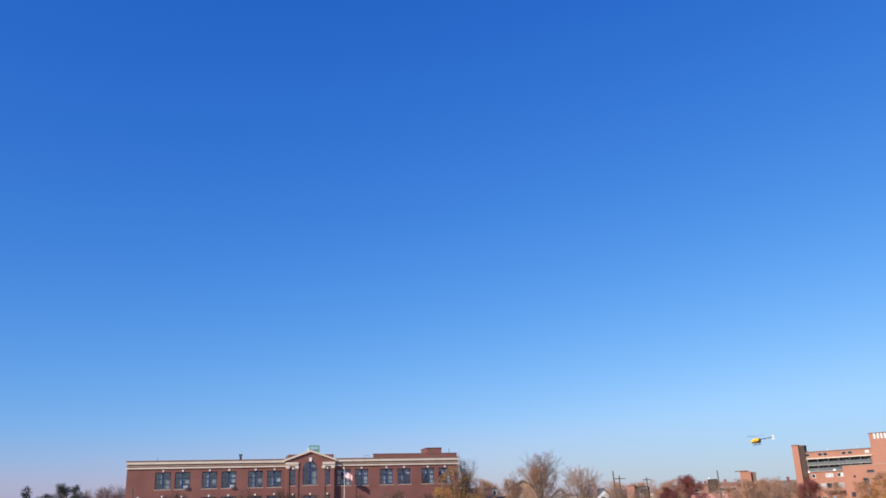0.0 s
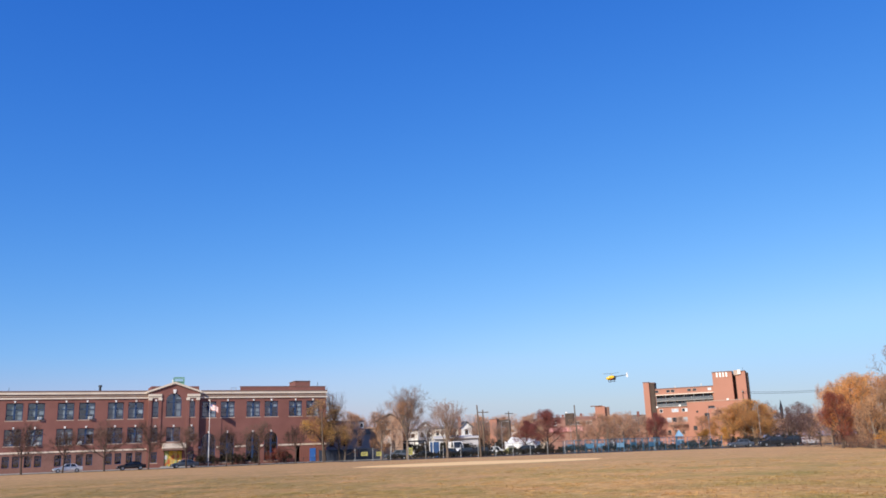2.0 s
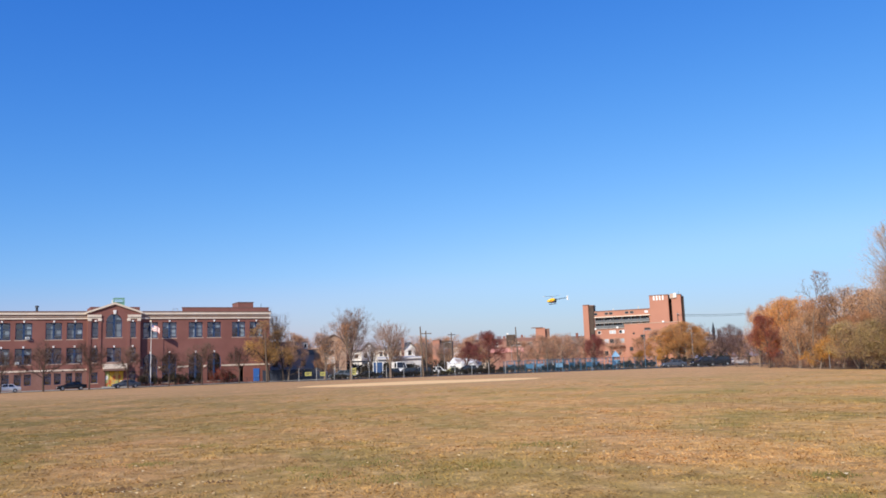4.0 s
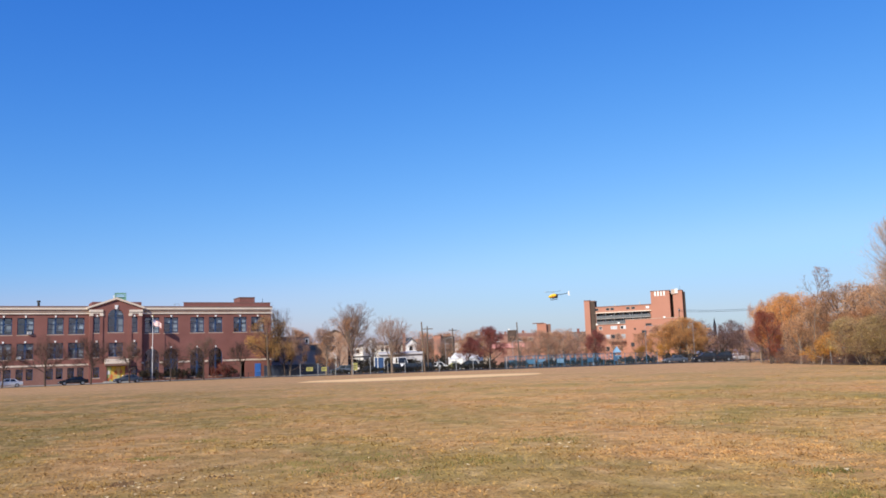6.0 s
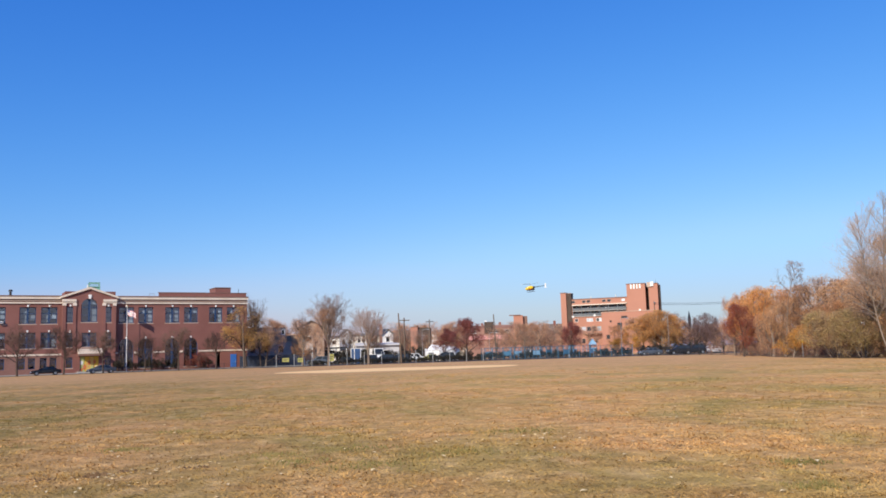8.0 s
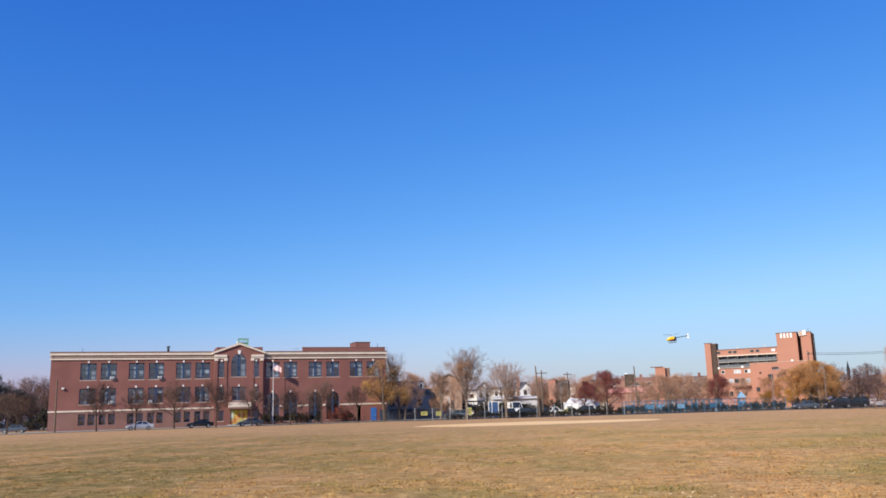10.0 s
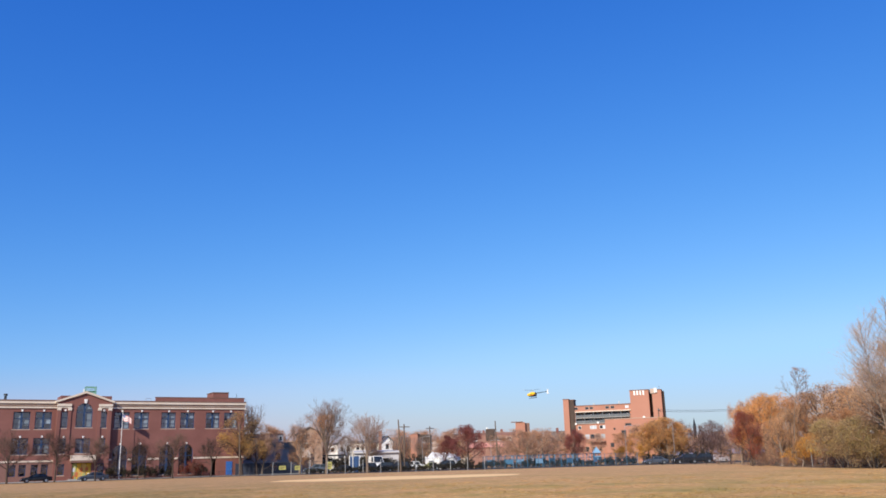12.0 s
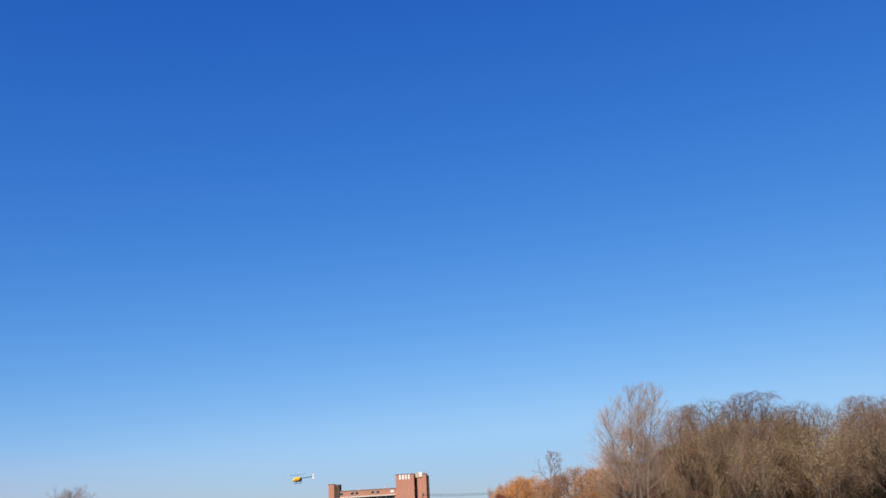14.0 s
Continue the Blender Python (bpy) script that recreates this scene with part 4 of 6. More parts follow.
part("panel", Geo().box(-6, 6, 0, 0.3, 0, 2.2), M_NAVY, nav)
for i in range(7):
    part("pier", Geo().box(-6 + 2 * i - 0.12, -6 + 2 * i + 0.12, -0.06, 0.36, 0, 2.3), M_NAVY, nav)
low = thing("brick_shop", pose(14.9, 220, 0, 0, 0, -8), "small orange brick flat-roofed building", "building")
part("wall", Geo().box(-1.8, 0, 0, 8, 0, 8.5), M_BRICK_ORANGE, low)
part("side_wall", Geo().box(0, 3.1, 0.6, 8, 0, 8.3), M_BARK_DARK, low, "dark weathered side wall")
part("roof", Geo().box(-1.9, 0.1, -0.1, 8.1, 8.5, 8.62), M_COPING, low)
far_window(0.9, 1.8, 5.2, 6.4, 0.6, low, M_BLIND, M_WHITE)
row = thing("brick_shop_row", pose(36.5, 236, 0, 0, 0, -12), "low orange brick row with pale red fascia", "building")
part("wall", Geo().box(-6.5, 8.4, 0, 9, 0, 8.2), M_BRICK_TAN, row)
part("parapet", Geo().box(-6.6, 8.4, -0.1, 0.3, 8.2, 8.9), M_BRICK_BASE, row)
part("fascia", Geo().box(-6.4, 3, -0.4, -0.01, 5.0, 6.1), M_PINK, row, "pale red shop fascia")
part("roof_block", Geo().box(-1.7, 0.7, -0.3, 3, 6.7, 9.9), M_BARK_DARK, row, "dark roof block")
part("roof_vent", Geo().box(-1.6, -1.1, 0.4, 0.9, 9.9, 10.3), M_WHITE, row)
part("stair_tower", Geo().box(6.6, 9.2, -0.8, 2.4, 0, 11.4), M_BRICK_ORANGE, row)
part("stair_tower", Geo().box(9.2, 10.4, 0.2, 2.4, 0, 11.2), M_COPING, row)
part("canopy", Geo().box(5.4, 8.6, -1.0, 0.4, 11.4, 11.6), M_COPING, row)
for x in (-5.5, 1.2, 4.0):
    far_window(x, x + 1.3, 6.8, 7.6, 0, row)
spire = thing("church_spire", pose(120, 300, 0), "slim dark spire beyond the trees", "spire")
part("shaft", Geo().box(-0.4, 0.4, -0.4, 0.4, 0, 11.0), M_IRON, spire)
part("tip", Geo().add([(-0.5, -0.5, 11), (0.5, -0.5, 11), (0.5, 0.5, 11), (-0.5, 0.5, 11), (0, 0, 14.4)], [(0, 1, 4), (1, 2, 4), (2, 3, 4), (3, 0, 4)]), M_IRON, spire)
hr = random.Random(21)
for i in range(15):
    x, y = 12 + 5.6 * i + hr.uniform(-1.2, 1.2), 266 + hr.uniform(0, 24)
    w, eave = hr.uniform(6.0, 9.0), hr.uniform(6.0, 7.6)
    house("row_house", pose(x, y, 0, 0, 0, hr.uniform(-25, 10)), w, 9, eave, eave + hr.uniform(1.6, 3.2), hr.choice((M_CREAM, M_BRICK_TAN, M_WHITE, M_BRICK)), hr.choice((M_ROOF_BROWN, M_ROOF, M_ROOF_BROWN)),
          "distant house with a pitched roof in the row", hr.random() < 0.5, ((-1.8, -1.0, eave - 2.2, eave - 0.9), (0.8, 1.6, eave - 2.2, eave - 0.9)), M_WHITE, hr.uniform(-2, 2))


# ---- trees ----
def grow_tree(seed, h, r, clear=0.3, kids=(7, 5, 4), ratio=(0.55, 0.5, 0.5), angle=(50, 45, 40), up=0.25, wob=0.18, twig=0.02, trunks=1, lean=0.05, droop=0.0, half=3.0, dome=0.0):
    """Wood of a tree: trunk and limbs in one Geo, twigs in another, and the places where leaves hang."""
    rng = random.Random(seed)
    wood, twigs, spots = Geo(), Geo(), []
    last = len(kids)

    def bend(d, a, az):
        side = d.cross(Vector((0, 0, 1)) if abs(d.z) < 0.95 else Vector((1, 0, 0))).normalized()
        side = Matrix.Rotation(az, 3, d) @ side
        return (d * math.cos(a) + side * math.sin(a)).normalized()

    def grow(p, d, length, rad, lv):
        n = 5 if lv == 0 else (4 if lv == 1 else (3 if lv < last else 1))
        pts, dirs = [p.copy()], [d.copy()]
        for _ in range(n):
            w = Vector((rng.gauss(0, 1), rng.gauss(0, 1), rng.gauss(0, 0.6))) * wob * (0.35 if lv == 0 else 1)
            pull = up if lv < last else up - droop
            d = (d + w + Vector((0, 0, pull * (0.3 if lv == 0 else 1)))).normalized()
            p = p + d * (length / n)
            pts.append(p.copy())
            dirs.append(d.copy())
        tip = max(rad * (0.25 if lv == 0 else 0.4), twig * 0.6)
        (wood if lv < last - 1 else twigs).tube(pts, max(rad, twig), tip, 7 if lv == 0 else (5 if lv == 1 else 3))
        if lv >= last - 1:
            spots.extend(pts[1:] + ([p - d * (length / 2)] if lv == last else []))
        if lv < last:
            az = rng.uniform(0, 6.28)
            for i in range(kids[lv]):
                t0 = clear if lv == 0 else 0.25
                t = t0 + (1 - t0) * (i + rng.uniform(0.2, 0.9)) / kids[lv]
                t = min(t, 0.99)
                j = min(int(t * n), n - 1)
                q = pts[j].lerp(pts[j + 1], t * n - j)
                az += 2.4 + rng.uniform(-0.4, 0.4)
                a = radians(angle[lv]) * rng.uniform(0.7, 1.25) * (1.15 - 0.5 * t if lv == 0 else 1)
                L = length * ratio[lv] * rng.uniform(0.75, 1.2) * (1.15 - 0.45 * t if lv == 0 else 1.1 - 0.4 * t)
                grow(q, bend(dirs[j + 1], a, az), L, rad * (1 - 0.75 * t) * 0.55 + 0.008, lv + 1)

    for k in range(trunks):
        a = 2 * math.pi * k / max(trunks, 1) + rng.uniform(-0.5, 0.5)
        ln = lean if trunks == 1 else lean + 0.14
        d = Vector((ln * math.cos(a), ln * math.sin(a), 1)).normalized()
        base = Vector((0, 0, -0.05)) if trunks == 1 else Vector((0.35 * math.cos(a), 0.35 * math.sin(a), -0.05))
        grow(base, d, h * (0.86 if trunks == 1 else rng.uniform(0.72, 0.9)), r / (1 if trunks == 1 else 1.4), 0)
    tall = sorted(p.z for p in spots)
    reach = sorted(math.hypot(p.x, p.y) for p in spots)
    kz = h / (tall[int(len(tall) * 0.95)] if dome else tall[-1])
    kx = half / reach[int(len(reach) * (0.85 if dome else 0.93))]
    zc = h * dome
    top, wide = (h - zc) * 1.05, half * 1.06

    def shape(p):
        x, y, z = p[0] * kx, p[1] * kx, p[2] * kz
        if dome:
            if z > zc:
                d = math.sqrt((x * x + y * y) / wide ** 2 + ((z - zc) / top) ** 2)
            else:
                d = math.hypot(x, y) / (wide * (0.42 + 0.58 * max(z, 0) / zc))
            if d > 0.8:
                k = (0.8 + 0.3 * (1 - math.exp(-(d - 0.8) / 0.3))) / d
                x, y = x * k, y * k
                if z > zc:
                    z = zc + (z - zc) * k
        return x, y, z

    for g in (wood, twigs):
        g.v = [shape(p) for p in g.v]
    return wood, twigs, [Vector(shape(p)) for p in spots]


def bend_dir(d, a, w):
    """The way d, bent by the angle a towards the side w."""
    side = d.cross(Vector((0, 0, 1)) if abs(d.z) < 0.95 else Vector((1, 0, 0))).normalized()
    side = Matrix.Rotation(w, 3, d) @ side
    return (d * math.cos(a) + side * math.sin(a)).normalized()


def build_wood(runs, h, half, fine, dome=0.0):
    """Tubes round a skeleton of runs (points, first and last radius, level), fitted to a height and a half width. Runs from level fine on are twigs;
    dome rounds off the crown above that share of the height."""
    tall = sorted(p[-1].z for p, *_ in runs)
    reach = sorted(math.hypot(p[-1].x, p[-1].y) for p, *_ in runs)
    kz, kx = h / tall[int(len(tall) * (0.95 if dome else 0.995))], half / reach[int(len(reach) * (0.88 if dome else 0.95))]
    wood, twigs, spots = Geo(), Geo(), []
    last = max(run[3] for run in runs)

    def fit(p):
        x, y, z = p.x * kx, p.y * kx, p.z * kz
        if dome and z > h * dome:
            d = math.sqrt((x * x + y * y) / half ** 2 + ((z - h * dome) / (h * (1 - dome))) ** 2)
            if d > 0.65:
                k = (0.65 + 0.5 * (1 - math.exp(-(d - 0.65) / 0.5))) / d
                x, y, z = x * k, y * k, h * dome + (z - h * dome) * k
        return Vector((x, y, z))

    for pts, r0, r1, lv in runs:
        q = [fit(p) for p in pts]
        (twigs if lv >= fine else wood).tube(q, r0, r1, 8 if lv == 0 else (5 if lv < 3 else 3))
        if lv >= last - 1:
            spots += q[1:]
    return wood, twigs, spots


def fork_tree(seed, h, r, clear, limbs, levels, half, opening=36, split=22, up=0.05, shrink=0.8, twig=0.007, tips=4, tip_len=0.8, droop=0.0, stems=1, lean=0.0, three=0.35, dome=0.0):
    """A tree whose limbs fork again and again, as elms and willows do; droop lets its last twigs hang."""
    rng = random.Random(seed)
    runs = []

    def jitter(k):
        return Vector((rng.gauss(0, k), rng.gauss(0, k), rng.gauss(0, k * 0.6)))

    def fork(p, d, length, rad, lv):
        mid = p + d * length * 0.5
        d = (d + jitter(0.07) + Vector((0, 0, up))).normalized()
        end = mid + d * length * 0.5
        runs.append(([p, mid, end], max(rad, twig), max(rad * 0.72, twig * 0.8), lv))
        if lv == levels:
            for _ in range(tips):
                e = bend_dir(d, radians(rng.uniform(5, 42)), rng.uniform(0, 6.28))
                q = p.lerp(end, rng.uniform(0.4, 1.0))
                step = tip_len * rng.uniform(0.5, 1.2)
                m1 = q + e * step * 0.5
                e2 = (e + Vector((0, 0, up - droop)) + jitter(0.08)).normalized()
                m2 = m1 + e2 * step * 0.5
                pts = [q, m1, m2]
                if droop:
                    pts.append(m2 + (e2 + Vector((0, 0, -droop * 1.6))).normalized() * step * rng.uniform(0.5, 1.4))
                runs.append((pts, twig * 0.8, twig * 0.45, lv + 1))
            return
        n = 3 if rng.random() < three else 2
        w0 = rng.uniform(0, 6.28)
        for i in range(n):
            a = radians(split) * rng.uniform(0.5, 1.4)
            fork(end, bend_dir(d, a, w0 + 6.283 * i / n + rng.uniform(-0.5, 0.5)), length * shrink * rng.uniform(0.75, 1.2), rad * (0.7 if n == 2 else 0.6), lv + 1)
        if lv > 0 and rng.random() < 0.75:
            fork(p.lerp(end, rng.uniform(0.3, 0.8)), bend_dir(d, radians(split * 1.9) * rng.uniform(0.8, 1.2), rng.uniform(0, 6.28)), length * shrink * 0.7, rad * 0.4, min(lv + 2, levels))

    for k in range(stems):
        w = 6.283 * k / stems + rng.uniform(-0.4, 0.4)
        d = Vector((lean * math.cos(w), lean * math.sin(w), 1)).normalized()
        base = Vector((0, 0, -0.05)) if stems == 1 else Vector((0.25 * math.cos(w), 0.25 * math.sin(w), -0.05))
        top = base + d * h * clear + jitter(0.1)
        high = base + d * h * (clear + 0.22) + jitter(0.15)
        runs.append(([base, base.lerp(top, 0.5) + jitter(0.04), top, high], r, r * 0.5, 0))
        for i in range(limbs):
            t = (i + rng.random() * 0.6) / limbs
            a = radians(opening) * rng.uniform(0.6, 1.25) * (1.2 - 0.7 * t)
            fork(top.lerp(high, t), bend_dir(d, a, 2.4 * i + rng.uniform(-0.3, 0.3)), h * (0.20 - 0.05 * t) * rng.uniform(0.85, 1.15), r * (0.5 - 0.15 * t), 1)
    return build_wood(runs, h, half, 4, dome)


def whip_tree(seed, h, r, half, stems=4, branches=46, whips=10):
    """A tree of several slightly leaning stems with ascending branches and long fine whips in an egg-shaped crown, as young poplars have. It spreads along x."""
    rng = random.Random(seed)
    runs = []
    mid, tall = h * 0.575, h * 0.425

    def inside(p, grow=1.0):
        return ((p.x - half * (0.30 * (p.z - mid) / tall + 0.05)) / half) ** 2 + (p.y / half) ** 2 + ((p.z - mid) / tall) ** 2 < grow * grow

    for k in range(stems):
        lean = -0.18 + 0.31 * k / (stems - 1) + rng.uniform(-0.02, 0.02)
        d = Vector((lean, rng.uniform(-0.11, 0.11), 1)).normalized()
        base = Vector((1.6 * lean, rng.uniform(-0.25, 0.25), -0.05))
        pts = [base]
        for i in range(16):
            d = (d + Vector((-lean * 0.02, 0, 0.02)) + Vector((rng.gauss(0, 0.035), rng.gauss(0, 0.035), 0))).normalized()
            q = pts[-1] + d * h / 15
            if q.z > mid and not inside(q, 1.02):
                break
            pts.append(q)
        runs.append((pts, r * rng.uniform(0.65, 1.0), 0.012, 0))
        n = len(pts) - 1
        for i in range(branches):
            t = 0.26 + 0.72 * (i + rng.random()) / branches
            j = min(int(t * n), n - 1)
            p = pts[j].lerp(pts[j + 1], t * n - j)
            e = bend_dir((pts[j + 1] - pts[j]).normalized(), radians(rng.uniform(34, 74)) * (1.1 - 0.5 * t), rng.uniform(0, 6.28))
            bl = h * (0.38 - 0.22 * t) * rng.uniform(0.6, 1.25)
            while bl > 0.5 and not inside(p + e * bl * 0.9, rng.uniform(0.88, 1.05)):
                bl *= 0.8
            m1 = p + e * bl * 0.45
            e2 = (e + Vector((0, 0, 0.34))).normalized()
            m2 = m1 + e2 * bl * 0.55
            runs.append(([p, m1, m2], 0.030 * (1.1 - 0.6 * t), 0.007, 1))
            for _ in range(whips):
                u = rng.uniform(0.2, 1.0)
                q = p.lerp(m1, u / 0.45) if u < 0.45 else m1.lerp(m2, (u - 0.45) / 0.55)
                f = bend_dir(e2, radians(rng.uniform(10, 45)), rng.uniform(0, 6.28))
                f = (f + Vector((0, 0, 0.2))).normalized()
                wl_ = max(bl, 1.1) * rng.uniform(0.25, 0.6)
                tip = q + f * wl_
                if not inside(tip, rng.uniform(0.94, 1.1)):
                    continue
                runs.append(([q, tip], 0.0075, 0.004, 2))
                for _ in range(3):
                    q2 = q.lerp(tip, rng.uniform(0.3, 0.95))
                    f2 = bend_dir(f, radians(rng.uniform(12, 40)), rng.uniform(0, 6.28))
                    runs.append(([q2, q2 + f2 * wl_ * rng.uniform(0.3, 0.6)], 0.005, 0.003, 3))
    wood, twigs, spots = Geo(), Geo(), []
    for pts, r0, r1, lv in runs:
        (twigs if lv >= 2 else wood).tube(pts, r0, r1, (8, 5, 4, 3)[lv])
        if lv >= 2:
            spots += pts[1:]
    return wood, twigs, spots


def leaf_geo(spots, count, size, spread, seed, flat=0.4, hang=0.0):
    """Leaf sprays: small folded quads round the twigs."""
    rng = random.Random(seed)
    g = Geo()
    for _ in range(count):
        p = rng.choice(spots)
        q = Vector((rng.uniform(-1, 1), rng.uniform(-1, 1), rng.uniform(-1, 0.7))) * spread * 1.25
        c = Vector((p.x + q.x, p.y + q.y, max(p.z + q.z - hang * rng.random(), 0.15)))
        a = Vector((rng.gauss(0, 1), rng.gauss(0, 1), rng.gauss(0, flat))).normalized()
        b = a.cross(Vector((rng.gauss(0, 1), rng.gauss(0, 1), rng.gauss(0, 1)))).normalized()
        s = size * rng.uniform(0.6, 1.35)
        g.add([c - a * s, c - b * s * 0.7, c + a * s * 0.8 + b * s * 0.5], [(0, 1, 2)])
    return g


TREES = {}


def tree_kind(kind, variant):
    """A finished tree of one kind, far under the ground plane's edge until copied: (meshes of its parts)."""
    key = (kind, variant)
    if key in TREES:
        return TREES[key]
    s = variant * 31 + sum(map(ord, kind))
    bark, tw, lm, leaves = M_BARK, M_TWIG, None, None
    if kind == "street":
        w, t, sp = fork_tree(s, 7.6, 0.16, 0.30, 8, 5, 3.5, 48, 25, 0.04, 0.8, 0.0095, 7, 0.8)
        bark, tw = M_BARK_DARK, M_TWIG_DARK
    elif kind == "elm":
        w, t, sp = fork_tree(s, 12.8, 0.26, 0.26, 8, 6, 3.9, 36, 20, 0.035, 0.82, 0.0085, 4, 0.8)
        bark, tw = M_BARK, M_TWIG_ROSE
        lm, leaves = L_RUST, leaf_geo([p for p in sp if p.x < 1.0 and p.z < 10.0], (7000, 3500, 500)[variant], 0.055, 0.3, s)
    elif kind == "far":
        w, t, sp = grow_tree(s, 10.0, 0.25, 0.18, (8, 6, 4), (0.5, 0.5, 0.5), (54, 46, 45), 0.12, 0.22, 0.035, half=4.2, dome=0.5)
        lm, leaves = L_BROWN, leaf_geo(sp, 1500, 0.19, 0.6, s)
    elif kind == "grove":
        w, t, sp = grow_tree(s, 12.0, 0.28, 0.14, (10, 6, 5), (0.5, 0.5, 0.5), (56, 46, 45), 0.12, 0.2, 0.03, half=4.4, dome=0.55)
        bark, tw = M_BARK_DARK, M_TWIG_DARK
        lm, leaves = L_ROSE, leaf_geo(sp, 4000, 0.14, 0.6, s)
    elif kind == "yellow":
        w, t, sp = grow_tree(s, 12.4, 0.22, 0.2, (13, 8, 5, 3), (0.42, 0.5, 0.5, 0.5), (58, 48, 45, 45), 0.10, 0.2, 0.016, half=3.8, dome=0.45)
        bark, tw = M_BARK_DARK, M_TWIG
        low = [p for i, p in enumerate(sp) if p.z < 8.0 or i % 5 == 0]
        lm, leaves = L_AMBER, leaf_geo(low, 9500, 0.09, 0.40, s)
    elif kind == "orange":
        w, t, sp = grow_tree(s, 8.5, 0.2, 0.2, (12, 7, 5), (0.52, 0.5, 0.5), (60, 50, 45), 0.08, 0.2, 0.02, half=4.3, dome=0.5)
        lm, leaves = L_ORANGE, leaf_geo(sp, 16000, 0.085, 0.40, s)
    elif kind == "gold":
        w, t, sp = grow_tree(s, 5.0, 0.12, 0.12, (10, 6, 5), (0.55, 0.5, 0.5), (58, 50, 45), 0.1, 0.2, 0.02, half=2.6)
        lm, leaves = L_YELLOW, leaf_geo(sp, 7000, 0.085, 0.28, s)
    elif kind == "red":
        w, t, sp = grow_tree(s, 7.5, 0.18, 0.2, (12, 7, 5), (0.52, 0.5, 0.5), (60, 48, 45), 0.08, 0.2, 0.02, half=3.3, dome=0.5)
        bark = M_BARK_DARK
        lm, leaves = L_RED, leaf_geo(sp, 15000, 0.082, 0.36, s)
    elif kind == "scarlet":
        w, t, sp = grow_tree(s, 7.5, 0.18, 0.16, (13, 8, 5), (0.5, 0.5, 0.5), (58, 46, 45), 0.08, 0.18, 0.016, half=3.0, dome=0.45)
        bark = M_BARK_DARK
        lm, leaves = L_SCARLET, leaf_geo(sp, 15000, 0.078, 0.36, s)
    elif kind == "slim":
        w, t, sp = grow_tree(s, 10.0, 0.055, 0.45, (9, 6, 4), (0.3, 0.5, 0.5), (34, 34, 36), 0.15, 0.10, 0.008, 3, 0.12, half=2.4)
        bark, tw = M_BARK_PALE, M_TWIG
        lm, leaves = L_WILLOW, leaf_geo(sp, 2600, 0.055, 0.35, s)
    elif kind == "rust":
        w, t, sp = grow_tree(s, 9.0, 0.2, 0.12, (13, 7, 5), (0.5, 0.5, 0.5), (56, 46, 45), 0.1, 0.2, 0.016, half=3.9, dome=0.5)
        lm, leaves = L_RUST, leaf_geo(sp, 14000, 0.07, 0.38, s)
    elif kind == "brown":
        w, t, sp = grow_tree(s, 9.0, 0.2, 0.1, (13, 8, 5), (0.5, 0.5, 0.5), (54, 46, 45), 0.12, 0.2, 0.016, half=4.2, dome=0.5)
        lm, leaves = L_BROWN, leaf_geo(sp, 11000, 0.073, 0.42, s)
    elif kind == "thicket":
        w, t, sp = grow_tree(s, 9.0, 0.2, 0.1, (10, 5, 4), (0.5, 0.5, 0.5), (54, 46, 45), 0.12, 0.2, 0.022, half=4.4, dome=0.5)
        lm, leaves = L_TAN, leaf_geo(sp, 9500, 0.08, 0.5, s)
    elif kind == "bush":
        w, t, sp = grow_tree(s, 5.0, 0.08, 0.03, (10, 7, 5), (0.55, 0.5, 0.5), (52, 46, 45), 0.12, 0.2, 0.014, 4, 0.25, half=3.2, dome=0.4)
        lm, leaves = L_OLIVE, leaf_geo(sp, 24000, 0.052, 0.34, s)
    elif kind == "poplar":
        w, t, sp = whip_tree(s, 14.9, 0.105, 5.0)
        bark, tw = M_BARK_PALE, M_TWIG_GREY
        lm, leaves = L_TAN, leaf_geo([p for p in sp if p.z < 12.5], 12000, 0.04, 0.4, s)
    elif kind == "willow":
        w, t, sp = fork_tree(s, 13.4, 0.27, 0.24, 6, 5, 5.2, 48, 27, 0.03, 0.84, 0.009, 6, 1.2, 0.5, 1 + variant % 2, 0.2, dome=0.52)
        bark, tw = M_BARK_DARK, M_TWIG
        lm, leaves = L_WILLOW, leaf_geo([p for i, p in enumerate(sp) if 3.6 < p.z < 10.8 or i % 5 == 0], 24000, 0.048, 0.36, s, 0.8, 0.5)
    elif kind == "crown":
        w, t, sp = grow_tree(s, 11.6, 0.06, 0.68, (11, 7, 5), (0.24, 0.5, 0.5), (66, 50, 45), 0.10, 0.18, 0.012, half=2.5, dome=0.82)
        lm, leaves = L_RUST, leaf_geo(sp, 500, 0.06, 0.15, s)
    elif kind == "pine":
        w, t, sp = grow_tree(s, 13.0, 0.3, 0.3, (17, 8, 4), (0.42, 0.4, 0.4), (84, 42, 40), 0.0, 0.08, 0.03, half=4.6)
        bark = tw = M_BARK_DARK
        lm, leaves = L_PINE, leaf_geo(sp, 17000, 0.11, 0.34, s, 0.15)
    elif kind == "shrub":
        w, t, sp = grow_tree(s, 1.8, 0.05, 0.02, (4, 3, 3), (0.6, 0.5, 0.5), (50, 46, 45), 0.15, 0.2, 0.015, 3, 0.3, half=1.0)
        lm, leaves = L_SHRUB, leaf_geo(sp, 1000, 0.11, 0.18, s)
    elif kind == "redshrub":
        w, t, sp = grow_tree(s, 2.6, 0.06, 0.02, (8, 6, 4), (0.6, 0.5, 0.5), (50, 46, 45), 0.15, 0.2, 0.015, 3, 0.3, half=1.2)
        lm, leaves = L_REDSHRUB, leaf_geo(sp, 1200, 0.10, 0.18, s)
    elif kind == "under":
